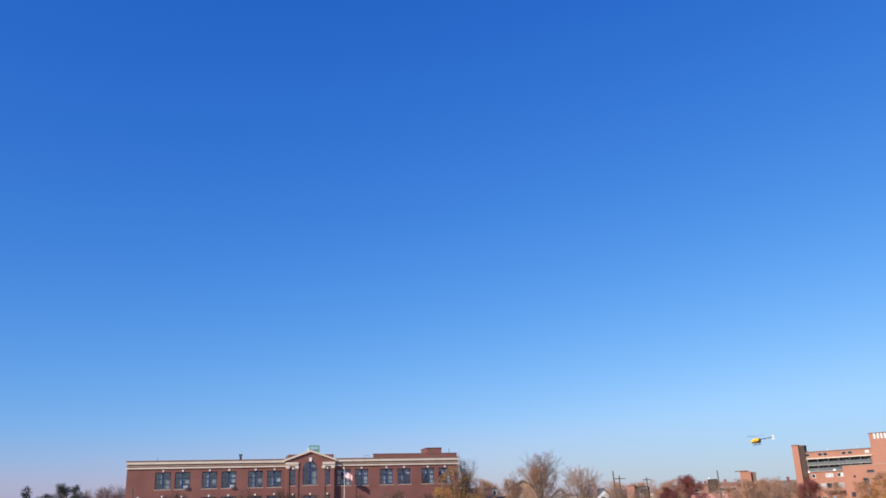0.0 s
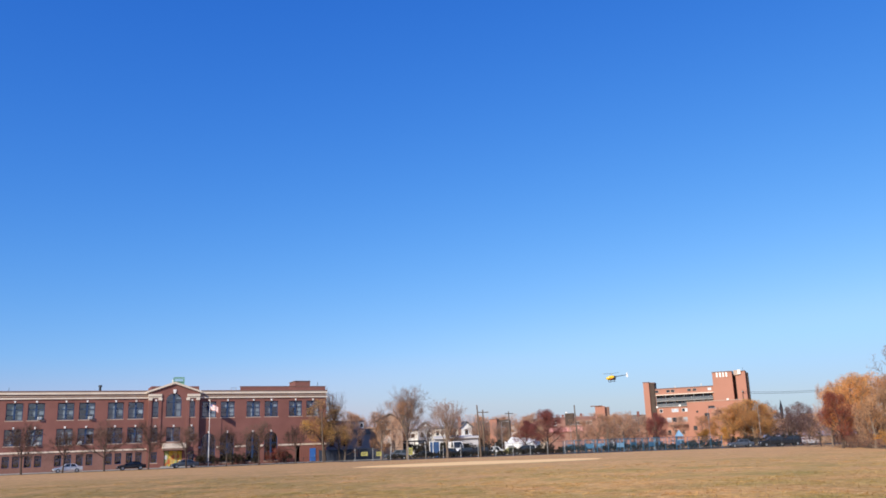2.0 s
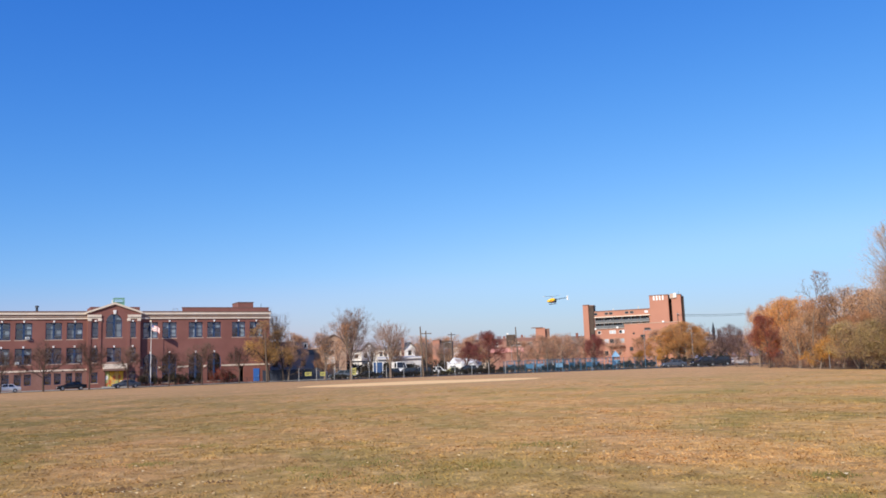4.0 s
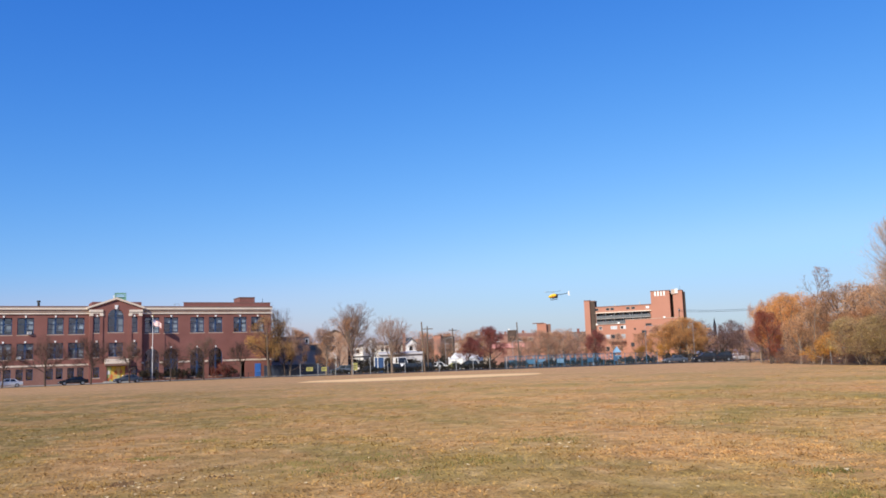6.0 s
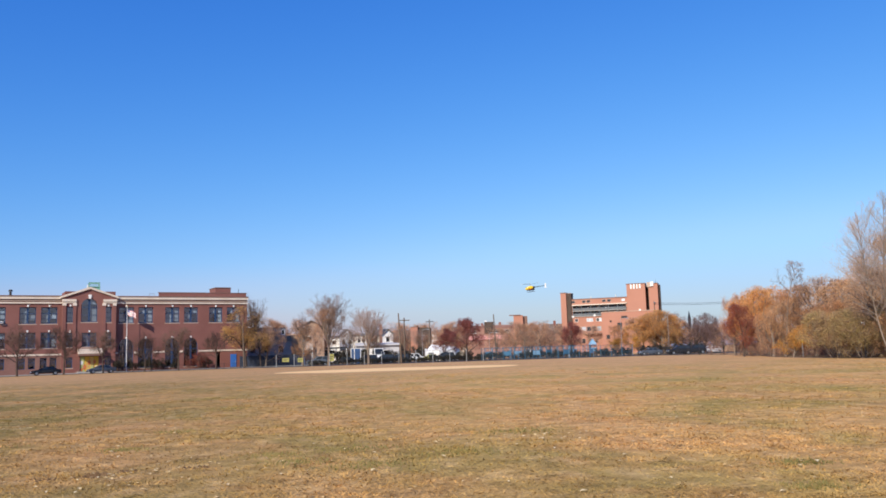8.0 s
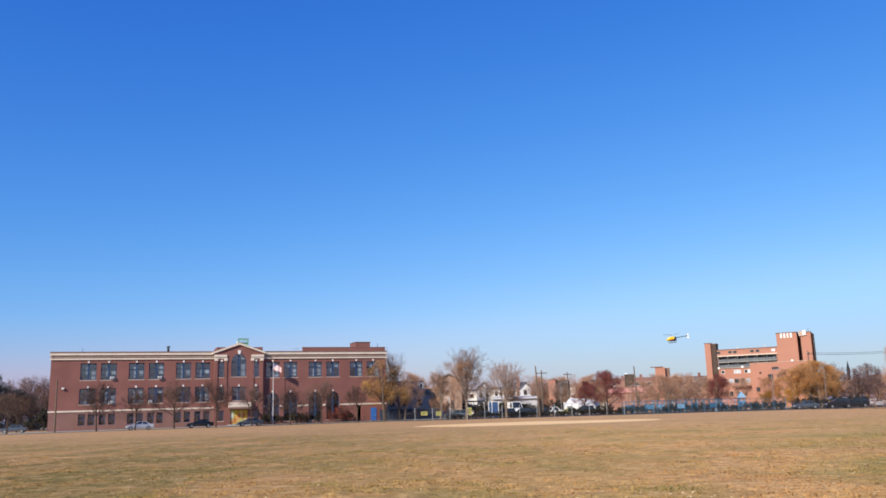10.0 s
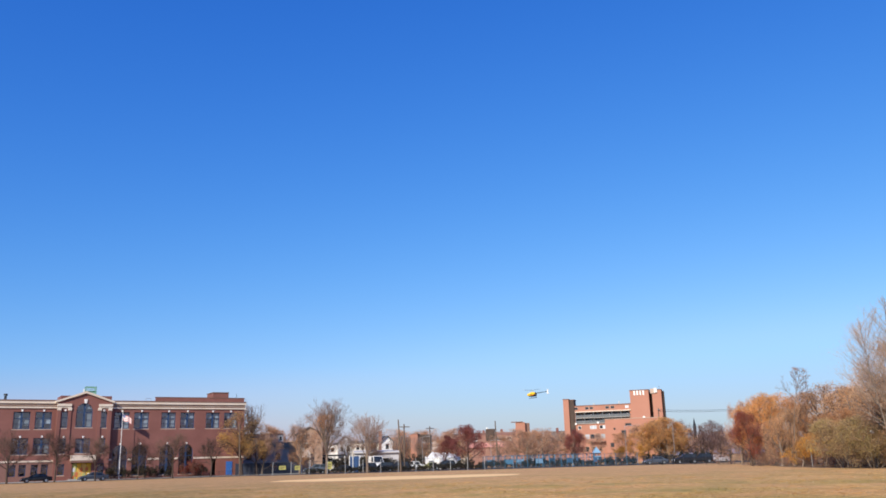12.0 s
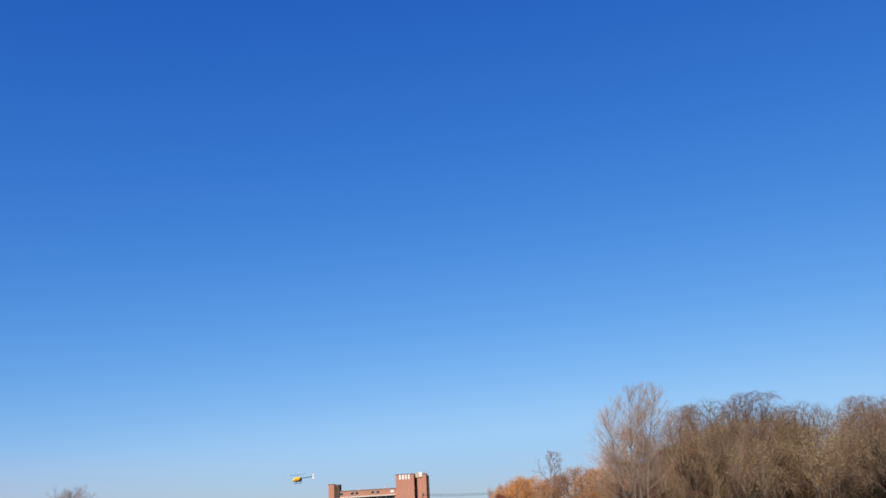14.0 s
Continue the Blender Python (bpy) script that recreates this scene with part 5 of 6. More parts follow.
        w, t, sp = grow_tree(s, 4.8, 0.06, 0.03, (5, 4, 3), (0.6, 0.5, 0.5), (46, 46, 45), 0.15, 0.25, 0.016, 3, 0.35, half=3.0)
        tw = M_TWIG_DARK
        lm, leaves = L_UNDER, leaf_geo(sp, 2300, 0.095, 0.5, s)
    elif kind == "brush":
        w, t, sp = grow_tree(s, 2.4, 0.04, 0.02, (4, 4, 3), (0.6, 0.5, 0.5), (46, 46, 45), 0.15, 0.25, 0.012, 3, 0.35, half=1.6)
        lm, leaves = L_BRUSH, leaf_geo(sp, 1500, 0.05, 0.3, s)
    TREES[key] = (w.mesh("trunk", bark, True), t.mesh("twig_mass", tw), leaves.mesh("crown", lm) if leaves else None)
    return TREES[key]


TREE_WORDS = {
    "street": ("street_tree", "bare dark street tree at the edge of the field", "tree"),
    "elm": ("bare_tree", "tall bare brown tree with a wide twiggy crown", "tree"),
    "grove": ("bare_tree", "dense twiggy tree with dry rosy-brown leaves", "tree"),
    "far": ("bare_tree", "bare brown tree with a few dead leaves among the houses", "tree"),
    "yellow": ("maple_tree", "half-bare tree with golden yellow lower leaves", "tree"),
    "orange": ("maple_tree", "round tree in full orange autumn leaf", "tree"),
    "gold": ("small_tree", "small tree with golden yellow leaves", "tree"),
    "red": ("maple_tree", "round tree with dark red autumn leaves", "tree"),
    "scarlet": ("maple_tree", "round tree with scarlet-brown autumn leaves at the wood's corner", "tree"),
    "slim": ("slender_tree", "slender pale-stemmed trees leaning at the wood's edge", "tree"),
    "rust": ("oak_tree", "tree with thin rust-brown leaves", "tree"),
    "brown": ("brown_tree", "twiggy tree with dry brown leaves", "tree"),
    "thicket": ("brown_tree", "twiggy tree with thin dry tan leaves", "tree"),
    "bush": ("large_bush", "large olive green and brown bush at the wood's edge", "bush"),
    "poplar": ("poplar_tree", "tall pale poplar with several leaning trunks, nearly bare", "tree"),
    "willow": ("willow_tree", "tall dull olive-brown willow in the wood", "tree"),
    "crown": ("slender_tree", "slender bare tree with a small high crown", "tree"),
    "pine": ("pine_tree", "dark flat-branched pine tree", "tree"),
    "shrub": ("shrub", "dark low twiggy shrub on bare ground", "shrub"),
    "redshrub": ("shrub", "dark red shrub before the school wall", "shrub"),
    "under": ("large_bush", "dense dark brown understory bush inside the wood", "bush"),
    "brush": ("brushwood", "low brown brushwood at the wood's edge", "bush"),
}


def tree(kind, variant, x, y, scale=1.0, turn=0.0, wide=1.0, z=0.0):
    name, label, cat = TREE_WORDS[kind]
    ob = thing(name, Matrix.Translation((x, y, z)) @ Matrix.Rotation(radians(turn), 4, "Z") @ Matrix.Diagonal((scale * wide, scale * wide, scale, 1)), label, cat, kind + " trees")
    tr, tw, cr = tree_kind(kind, variant)
    part("trunk", tr, M_BARK, ob)
    tagged(part("twig_mass", tw, M_TWIG, ob), kind="stuff")
    if cr:
        part("crown", cr, M_TWIG, ob)
    return ob


rng = random.Random(11)
# street trees along the school side of the field
for i, s in enumerate((-24.7, -18.8, -12.6, -5.8, 0.3, 6.9, 12.6, 19.1)):
    p = on_school(s, -16.2).translation
    tree("street", i % 3, p.x, p.y, (1.05, 0.9, 1.1, 1.05, 0.95, 0.9, 1.0, 0.9)[i], i * 67)
p = on_school(-38.0, -14.5).translation
tree("street", 1, p.x, p.y, 0.9, 20)
tree("yellow", 0, -21.9, 167.5, 0.98, 220, 1.12), tree("yellow", 1, -19.4, 170.0, 0.84, 150, 1.0)
tree("elm", 2, -22.6, 184.0, 1.17, 100, 0.6)
for s, y, k, sc in ((7.5, -1.8, "shrub", 1.0), (10.6, -1.8, "shrub", 1.3), (12.4, -1.6, "shrub", 1.2), (19.8, -2.0, "redshrub", 1.3), (18.0, -2.0, "redshrub", 1.0),
                    (20.9, -1.8, "shrub", 1.2), (15.0, -1.8, "shrub", 0.9), (4.9, -1.8, "shrub", 1.2)):
    p = on_school(s, y).translation
    tree(k, 0, p.x, p.y, sc, s * 50)
# behind the middle of the field
tree("elm", 0, -5.55, 151.5, 1.0, 0, 1.06)
tree("elm", 2, 1.45, 151.5, 0.79, 60, 1.3)
tree("elm", 1, -10.4, 157.0, 0.77, 200, 0.72), tree("rust", 1, -11.6, 172.0, 0.78, 40, 0.7), tree("thicket", 1, -8.6, 168.0, 0.88, 140, 0.62)
tree("thicket", 0, -18.6, 171.0, 1.05, 20, 0.7)
tree("red", 0, 20.4, 163.0, 1.08, 10, 0.85), tree("red", 1, 17.8, 182.5, 0.88, 70)
tree("red", 1, 46.8, 186.0, 0.98, 0, 0.8)
for i, (x, y, sc) in enumerate(((-23.0, 216, 1.2), (-18.0, 219, 1.25), (-13.5, 222, 1.2), (-9.0, 213, 1.25), (-27.5, 214, 1.25))):
    tree("thicket", i % 2, x, y, sc, i * 59, 1.0)
for i, (x, y, sc) in enumerate(((34.0, 188, 0.72), (37.5, 192, 0.70), (41.0, 190, 0.74), (44.0, 194, 0.72), (30.5, 190, 0.62), (52.0, 190, 0.62), (39.3, 184, 0.66), (35.6, 182, 0.55), (47.5, 196, 0.6))):
    tree("thicket", i % 2, x, y, sc * 1.22, i * 77, 1.05)
for i, (k, x, y, sc) in enumerate((("orange", 60.5, 178, 0.92), ("orange", 65.0, 180, 1.1), ("orange", 68.5, 184, 0.98), ("gold", 57.5, 172, 0.85), ("orange", 63.0, 172, 0.8), ("orange", 62.9, 177, 1.08),
                                   ("gold", 53.0, 176, 0.75), ("rust", 55.5, 182, 0.72), ("thicket", 64.0, 190, 0.95))):
    tree(k, i % 2, x, y, sc, i * 61)
for i, (x, y, sc) in enumerate(((80, 200, 0.62), (84, 196, 0.66), (88, 204, 0.6), (76, 206, 0.7), (92, 198, 0.62))):
    tree("far", i % 3, x, y, sc, i * 71)
for i in range(24):
    tree("shrub", 0, 22.5 + 1.25 * i, 158.5 + rng.uniform(-1.5, 1.5), rng.uniform(0.55, 0.95), rng.uniform(0, 360), rng.uniform(1.1, 1.7))
for i in range(9):
    tree("shrub", 0, 56.5 + 1.9 * i, 166.0 + rng.uniform(-1.5, 1.5), rng.uniform(0.8, 1.3), rng.uniform(0, 360))
for i, (x, y, sc) in enumerate(((86, 201, 0.62), (81.5, 204, 0.6), (90, 196, 0.55))):
    tree("thicket", i % 2, x, y, sc, i * 90, 1.0)
for i, (x, y, sc) in enumerate(((73.5, 182, 0.62), (78, 186, 0.66), (82, 180, 0.6), (86.5, 184, 0.62), (76, 176, 0.5), (80, 174, 0.5), (84, 174, 0.5), (72, 176, 0.5), (88, 192, 0.72), (94, 190, 0.7), (75, 195, 0.75), (82, 196, 0.75))):
    tree("grove", i % 2, x, y, sc, i * 66, 1.1)
for i, (x, sc) in enumerate(((9.5, 0.95), (14.5, 0.9), (20, 0.95), (24.5, 0.85), (29, 0.95), (33.5, 0.9), (39, 0.85), (45, 0.9))):
    tree("thicket", i % 2, x, 248 + 3 * (i % 3), sc * 1.25, i * 51, 1.1)
for i in range(5):
    tree("shrub", 0, 14.5 + 1.7 * i, 168 + rng.uniform(-1, 1), rng.uniform(0.7, 1.1), rng.uniform(0, 360))
for i, (x, y, sc) in enumerate(((3.2, 205, 0.62), (10.2, 209, 0.66), (-2.6, 212, 0.7), (14.6, 206, 0.6))):
    tree("elm", i % 3, x, y, sc, i * 75, 1.2)
# skyline of bare trees among the houses
for i in range(40):
    x = -150 + 7.7 * i + rng.uniform(-2, 2)
    y = 255 + rng.uniform(-14, 26) + (0 if x < 40 else 60)
    tree("far", i % 3, x, y, (0.78 if x < 30 else 0.92) * rng.uniform(0.82, 1.12), rng.uniform(0, 360), 1.25)
for i, (x, y, sc) in enumerate(((-21, 205, 0.80), (-17, 208, 0.72), (-26, 212, 0.85), (-9, 207, 0.85), (-12, 200, 0.75), (10, 214, 0.5), (18, 216, 0.45), (26, 214, 0.5), (24, 222, 0.6))):
    tree("far", i % 3, x, y, sc, i * 47, 1.1)
# left of the school
tree("street", 0, -91.8, 159.5, 0.95, 10), tree("street", 2, -97.2, 160.0, 1.0, 80), tree("street", 1, -103.5, 162.0, 0.95, 180)
for i, (x, y, sc) in enumerate(((-112, 201, 1.02), (-106.5, 203, 1.02), (-109.3, 199, 1.0), (-115.5, 204, 1.02), (-104.0, 199, 0.98), (-100.5, 201, 0.95), (-118, 200, 0.95), (-124, 200, 1.0), (-104, 195, 0.8), (-97.5, 195, 0.8))):
    tree("grove", i % 2, x, y, sc, i * 66)
tree("pine", 0, -113.6, 184, 1.0, 0, 1.15), tree("pine", 1, -108.4, 186, 0.80, 120, 1.25), tree("pine", 1, -125.0, 188, 1.0, 60)
tree("red", 0, -119.5, 187.0, 1.25, 40, 0.9)
for i, (x, y, sc) in enumerate(((-104, 186, 0.62), (-99.5, 190, 0.66), (-108.5, 181, 0.58), (-112.5, 180, 0.55), (-118, 184, 0.62), (-96.0, 188, 0.66))):
    tree("street", i % 3, x, y, sc * 1.7, i * 53, 1.1)
for i, (x, y, sc) in enumerate(((-120, 206, 1.05), (-112, 208, 1.1), (-105, 206, 1.0), (-98, 204, 1.05), (-92, 206, 1.0), (-128, 208, 1.0))):
    tree("grove", i % 2, x, y, sc * 0.8, i * 83)
for i, (x, y, sc) in enumerate(((-98.5, 184, 2.7), (-96.2, 185, 2.3), (-101.0, 185, 2.0))):
    tree("shrub", 0, x, y, sc, i * 83)
house("timber_house", pose(-121, 194, 0, 0, 0, 28), 8, 9, 4.2, 6.4, M_SLATE, M_ROOF, "grey house half hidden by bare trees", True, ((-2.5, -1.5, 3.0, 4.3), (1.0, 2.0, 3.0, 4.3)))
house("timber_house", pose(-109, 193, 0, 0, 0, 28), 8, 9, 3.9, 5.6, M_SLATE, M_ROOF_BROWN, "pale grey house half hidden by bare trees", False, ((-2.5, -1.5, 2.4, 3.7), (0.6, 1.6, 2.4, 3.7)))
house("timber_house", pose(-99.5, 197, 0, 0, 0, 28), 8, 9, 4.6, 7.0, M_SLATE, M_ROOF_BROWN, "grey house half hidden by bare trees", True, ((-2.5, -1.5, 2.4, 3.7), (0.6, 1.6, 2.4, 3.7)))

# the wood on the side of the field
# coloured trees at the near corner of the wood
for k, v, x, y, sc, tn, wd in (
        ("scarlet", 0, 50.2, 107.6, 0.92, 30, 0.78),
        ("orange", 0, 55.6, 114.5, 1.10, 0, 0.74),
        ("orange", 1, 54.9, 117.0, 1.04, 20, 0.55),
        ("orange", 0, 60.0, 121.0, 1.15, 80, 0.9),
        ("thicket", 1, 53.6, 118.0, 0.98, 40, 0.38),
        ("brown", 0, 50.6, 100.5, 0.62, 0, 0.9),
        ("brown", 1, 52.8, 101.6, 0.76, 50, 0.85),
        ("rust", 1, 57.5, 108.0, 1.0, 10, 1.0),
        ("crown", 0, 50.3, 96.2, 0.99, 0, 1.05),
        ("gold", 0, 47.6, 90.0, 0.72, 0, 1.0),
        ("gold", 1, 50.8, 95.5, 0.62, 0, 0.8)):
    tree(k, v, x, y, sc, tn, wd)
# brown and rust trees
for k, v, x, y, sc, tn, wd in (
        ("brown", 1, 55.4, 97.3, 1.04, 80, 1.0),
        ("rust", 0, 58.6, 101, 1.02, 10, 1.0),
        ("brown", 0, 61.0, 95.0, 1.12, 33, 1.1),
        ("rust", 1, 51.6, 92.4, 0.62, 90, 1.0),
        ("brown", 0, 54.6, 90.2, 0.94, 20, 1.0),
        ("brown", 1, 57.0, 86.5, 0.98, 140, 1.1),
        ("rust", 0, 50.4, 87.0, 0.66, 0, 1.0),
        ("brown", 1, 60.5, 84, 1.12, 0, 1.2),
        ("brown", 0, 52.5, 84, 0.8, 200, 1.0),
        ("rust", 1, 56.5, 80, 0.95, 60, 1.1),
        ("brown", 0, 51.4, 72.6, 0.88, 0, 0.8),
        ("slim", 0, 53.2, 61.6, 1.0, 20, 1.0),
        ("slim", 1, 52.0, 64.6, 0.9, 140, 0.9),
        ("slim", 0, 56.6, 57.4, 1.05, 230, 1.0)):
    tree(k, v, x, y, sc, tn, wd)
# more brown and rust trees
for k, v, x, y, sc, tn, wd in (
        ("brown", 0, 50.0, 75.0, 1.25, 110, 0.75),
        ("under", 0, 57.0, 58.0, 0.8, 45, 1.0),
        ("rust", 1, 58.5, 49.0, 0.75, 20, 1.0),
        ("brown", 0, 64.0, 78, 1.3, 10, 1.1),
        ("brown", 1, 66.0, 90, 1.2, 10, 1.2)):
    tree(k, v, x, y, sc, tn, wd)
# bushes and the poplar at the edge
for k, v, x, y, sc, tn, wd in (
        ("bush", 0, 47.4, 81, 0.98, 0, 1.0),
        ("bush", 1, 47.4, 76.2, 0.9, 60, 1.1),
        ("bush", 0, 52.5, 79, 1.1, 120, 1.0),
        ("brown", 1, 48.8, 73.6, 0.46, 60, 1.1), ("thicket", 1, 50.0, 67.6, 0.40, 10, 1.1),
        ("brown", 0, 49.6, 71.6, 0.40, 20, 1.2),
        ("poplar", 0, 46.6, 70.6, 1.0, -34, 1.0),
        ("under", 0, 51.0, 69.4, 1.05, 40, 0.9), ("slim", 1, 50.2, 68.8, 0.72, 40, 0.9),
        ("under", 1, 54.2, 63.8, 0.7, 200, 1.0)):
    tree(k, v, x, y, sc, tn, wd)
# willows
for k, v, x, y, sc, tn, wd in (
        ("willow", 1, 53.4, 71.5, 0.98, 0, 0.85),
        ("willow", 0, 56.5, 72.0, 1.06, 0, 1.0),
        ("willow", 1, 61.5, 70.0, 1.08, 60, 1.0),
        ("willow", 0, 62.5, 64.0, 0.94, 130, 1.0),
        ("willow", 1, 58.5, 66.0, 0.82, 200, 1.0),
        ("willow", 0, 63.5, 58.0, 0.84, 250, 1.0),
        ("willow", 1, 60.0, 54.0, 0.8, 20, 1.0),
        ("willow", 0, 66.0, 50.0, 0.84, 90, 1.0),
        ("willow", 0, 68.0, 74.0, 1.0, 10, 1.0),
        ("willow", 1, 70.0, 64.0, 0.98, 75, 1.0)):
    tree(k, v, x, y, sc, tn, wd)
for i in range(36):
    y = 112 - i * 1.95
    x = 50.5 - (112 - y) * 0.09 + rng.uniform(-0.3, 3.2)
    if abs(y - 70.6) < 2.2 and x < 49:
        continue
    tree("brush" if y > 69 else "under", i % 2, x, y, rng.uniform(0.45, 0.95) * (1.0 if y > 69 else 0.5), rng.uniform(0, 360))


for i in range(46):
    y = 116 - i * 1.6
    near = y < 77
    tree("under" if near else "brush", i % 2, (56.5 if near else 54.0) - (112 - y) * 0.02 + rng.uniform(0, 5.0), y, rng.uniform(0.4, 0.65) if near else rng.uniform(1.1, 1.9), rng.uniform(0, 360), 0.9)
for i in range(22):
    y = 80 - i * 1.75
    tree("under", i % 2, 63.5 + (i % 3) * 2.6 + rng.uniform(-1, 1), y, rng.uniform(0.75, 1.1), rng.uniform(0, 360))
for i in range(8):
    tree("brush", i % 3, 55.0 + 2.2 * i, 126 + rng.uniform(-4, 4), rng.uniform(0.9, 1.3), rng.uniform(0, 360))
for i in range(16):
    w_az = radians(37.0 + 0.95 * i)
    r_out = 97 + 9 * (i % 3)
    tree(("brown", "grove", "thicket")[i % 3], i % 2, r_out * math.sin(w_az), r_out * math.cos(w_az), (0.95, 0.74, 0.9)[i % 3], i * 53, 1.1)
for i in range(12):
    y = 124 - i * 6.4
    tree(("brown", "grove", "rust")[i % 3], i % 2, 66.5 + (i % 4) * 2.2, y, (1.0, 0.72, 0.95)[i % 3] * rng.uniform(0.9, 1.1), i * 40, 1.2)


# ---- fences, poles, lamps ----
def fence(x0, y0, x1, y1, h, step, post_mat, rail_mat, label, picket=0.0, picket_mat=None, r=0.04):
    L = math.hypot(x1 - x0, y1 - y0)
    f = thing("fence", Matrix.Translation((x0, y0, 0)) @ Matrix.Rotation(math.atan2(y1 - y0, x1 - x0), 4, "Z"), label, "fence")
    n = max(1, round(L / step))
    pm = Geo().tube([(0, 0, -0.05), (0, 0, h + 0.06)], r, r, 6, True).mesh("post", post_mat)
    for i in range(n + 1):
        part("post", pm, post_mat, f, at=(L * i / n, 0, 0))
    part("rail", Geo().box(0, L, -0.018, 0.018, h - 0.04, h), rail_mat, f)
    part("rail", Geo().box(0, L, -0.025, 0.025, 0.12, 0.17), rail_mat, f)
    if picket:
        g = Geo()
        k = int(L / picket)
        for i in range(k):
            x = L * (i + 0.5) / k
            g.box(x - 0.011, x + 0.011, -0.011, 0.011, 0.12, h - 0.03)
        tagged(part("fence_mesh", g, picket_mat or rail_mat, f), kind="stuff")
    return f


a, b = on_school(2, -15.4).translation, on_school(27, -15.4).translation
fence(a.x, a.y, b.x, b.y, 1.0, 3.0, M_IRON, M_IRON, "low black iron fence along the street", 0.35)
fence(b.x, b.y, -14.5, 150.0, 1.3, 2.5, M_IRON, M_IRON, "low black iron fence at the field corner", 0.3)
fence(-14.5, 150.0, 22.0, 152.0, 2.2, 3.0, M_METAL, M_IRON, "grey chain-link fence at the far side of the field", 0.3, M_IRON, 0.045)
fence(22.0, 154.0, 50.0, 153.0, 2.2, 2.0, M_BLUE, M_IRON, "blue railings round the playground", 0.22, M_BLUE, 0.04)
fence(50.0, 150.0, 58.0, 118.0, 1.6, 3.0, M_IRON, M_IRON, "dark fence behind the field", 0.3)
fence(36.0, 163.0, 62.0, 160.0, 1.5, 2.6, M_IRON, M_IRON, "dark fence along the street", 0.4)


def utility_pole(x, y, h, lean=0.0, arm=True, turn=0.0, label="weathered wooden utility pole with a crossarm"):
    u = thing("utility_pole", pose(x, y, 0, 0, 0, turn), label, "pole", "utility poles")
    part("pole", Geo().tube([(0, 0, -0.1), (lean, 0, h)], 0.16, 0.11, 8, True), M_POLE, u)
    if arm:
        part("crossarm", Geo().box(lean - 1.1, lean + 1.1, -0.14, -0.02, h - 0.6, h - 0.44), M_POLE, u)
        for d in (-0.95, -0.4, 0.4, 0.95):
            part("insulator", Geo().tube([(lean + d, -0.08, h - 0.44), (lean + d, -0.08, h - 0.26)], 0.05, 0.035, 6, True), M_METAL, u)
    return u


utility_pole(7.2, 150.5, 8.9, -0.35, False, 0, "leaning dark wooden utility pole")
utility_pole(8.6, 165, 8.7, 0.0, True, 10)
utility_pole(28.9, 180, 9.6, -0.3, False, 0, "leaning dark wooden utility pole")
utility_pole(-22.0, 165.2, 9.6, -0.3, False, 0, "dark wooden utility pole beside the yellow tree")
utility_pole(16.4, 200, 9.6, 0.0, True, 30)
p = on_school(-31.0, -15.0).translation
utility_pole(p.x, p.y, 8.6, 0.0, False, 0, "thin dark wooden utility pole before the school")
utility_pole(70.0, 196, 12.4, 0.0, True, 60)
utility_pole(112.0, 212, 14.6, 0.0, True, 60)
for dz in (0.0, 0.35):
    pts = []
    for i in range(17):
        t = i / 16
        pts.append((70 + 42 * t, 196 + 16 * t, 12.0 - dz + 2.2 * t - 4 * 0.9 * t * (1 - t)))
    single("overhead_wire", Geo().tube(pts, 0.035, 0.035, 4), M_IRON, "thin black overhead wire between poles", "wire")


def lamp_post(x, y, h, label="slim pale street lamp post"):
    u = thing("street_lamp", pose(x, y, 0), label, "street lamp", "street lamps")
    part("post", Geo().tube([(0, 0, 0), (0, 0, h)], 0.045, 0.03, 8, True), M_METAL, u)
    part("arm", Geo().tube([(0, 0, h - 0.1), (0.5, -0.2, h + 0.12), (1.1, -0.4, h + 0.1)], 0.035, 0.03, 6, True), M_METAL, u)
    part("lamp_head", Geo().box(0.95, 1.5, -0.55, -0.3, h + 0.02, h + 0.16), M_METAL, u)


lamp_post(13.0, 178, 6.6), lamp_post(27.8, 182, 5.6), lamp_post(54.0, 172, 7.6), lamp_post(62.6, 168, 8.0), lamp_post(83.5, 190, 7.0)
s = thing("yellow_sign", pose(48.1, 88.8, 0), "yellow diamond warning sign on a thin post", "sign")
part("post", Geo().tube([(0, 0, 0), (0, 0, 2.1)], 0.03, 0.03, 6, True), M_METAL, s)
part("board", Geo().prism([(0, 1.55), (0.17, 1.80), (0, 2.05), (-0.17, 1.80)], -0.05, -0.03), M_YELLOW, s)
s = thing("path_lamp", pose(46.9, 75.3, 0), "small white globe lamp on a thin dark post", "lamp")
part("post", Geo().tube([(0, 0, 0), (0, 0, 3.1)], 0.04, 0.03, 6, True), M_IRON, s)
part("globe", Geo().tube([(0, 0, 3.08), (0, 0, 3.16), (0, 0, 3.28), (0, 0, 3.36)], 0.16, 0.13, 8, True), M_WHITE, s)


# ---- vehicles ----
def loft(sections):
    """A skin over closed rings of equal count, ends capped."""
    g, n = Geo(), len(sections[0])
    for ring_pts in sections:
        g.v += [tuple(p) for p in ring_pts]
    for i in range(len(sections) - 1):
        for k in range(n):
            q = (k + 1) % n
            g.f.append((i * n + k, i * n + q, (i + 1) * n + q, (i + 1) * n + k))
    g.f.append(tuple(range(n - 1, -1, -1)))
    g.f.append(tuple((len(sections) - 1) * n + k for k in range(n)))
    return g


WHEEL = Geo().tube([(0, -0.11, 0), (0, 0.11, 0)], 0.33, 0.33, 14, True).mesh("tyre", M_TYRE)
RIM = Geo().tube([(0, -0.125, 0), (0, 0.125, 0)], 0.2, 0.2, 10, True).mesh("rim", M_METAL)


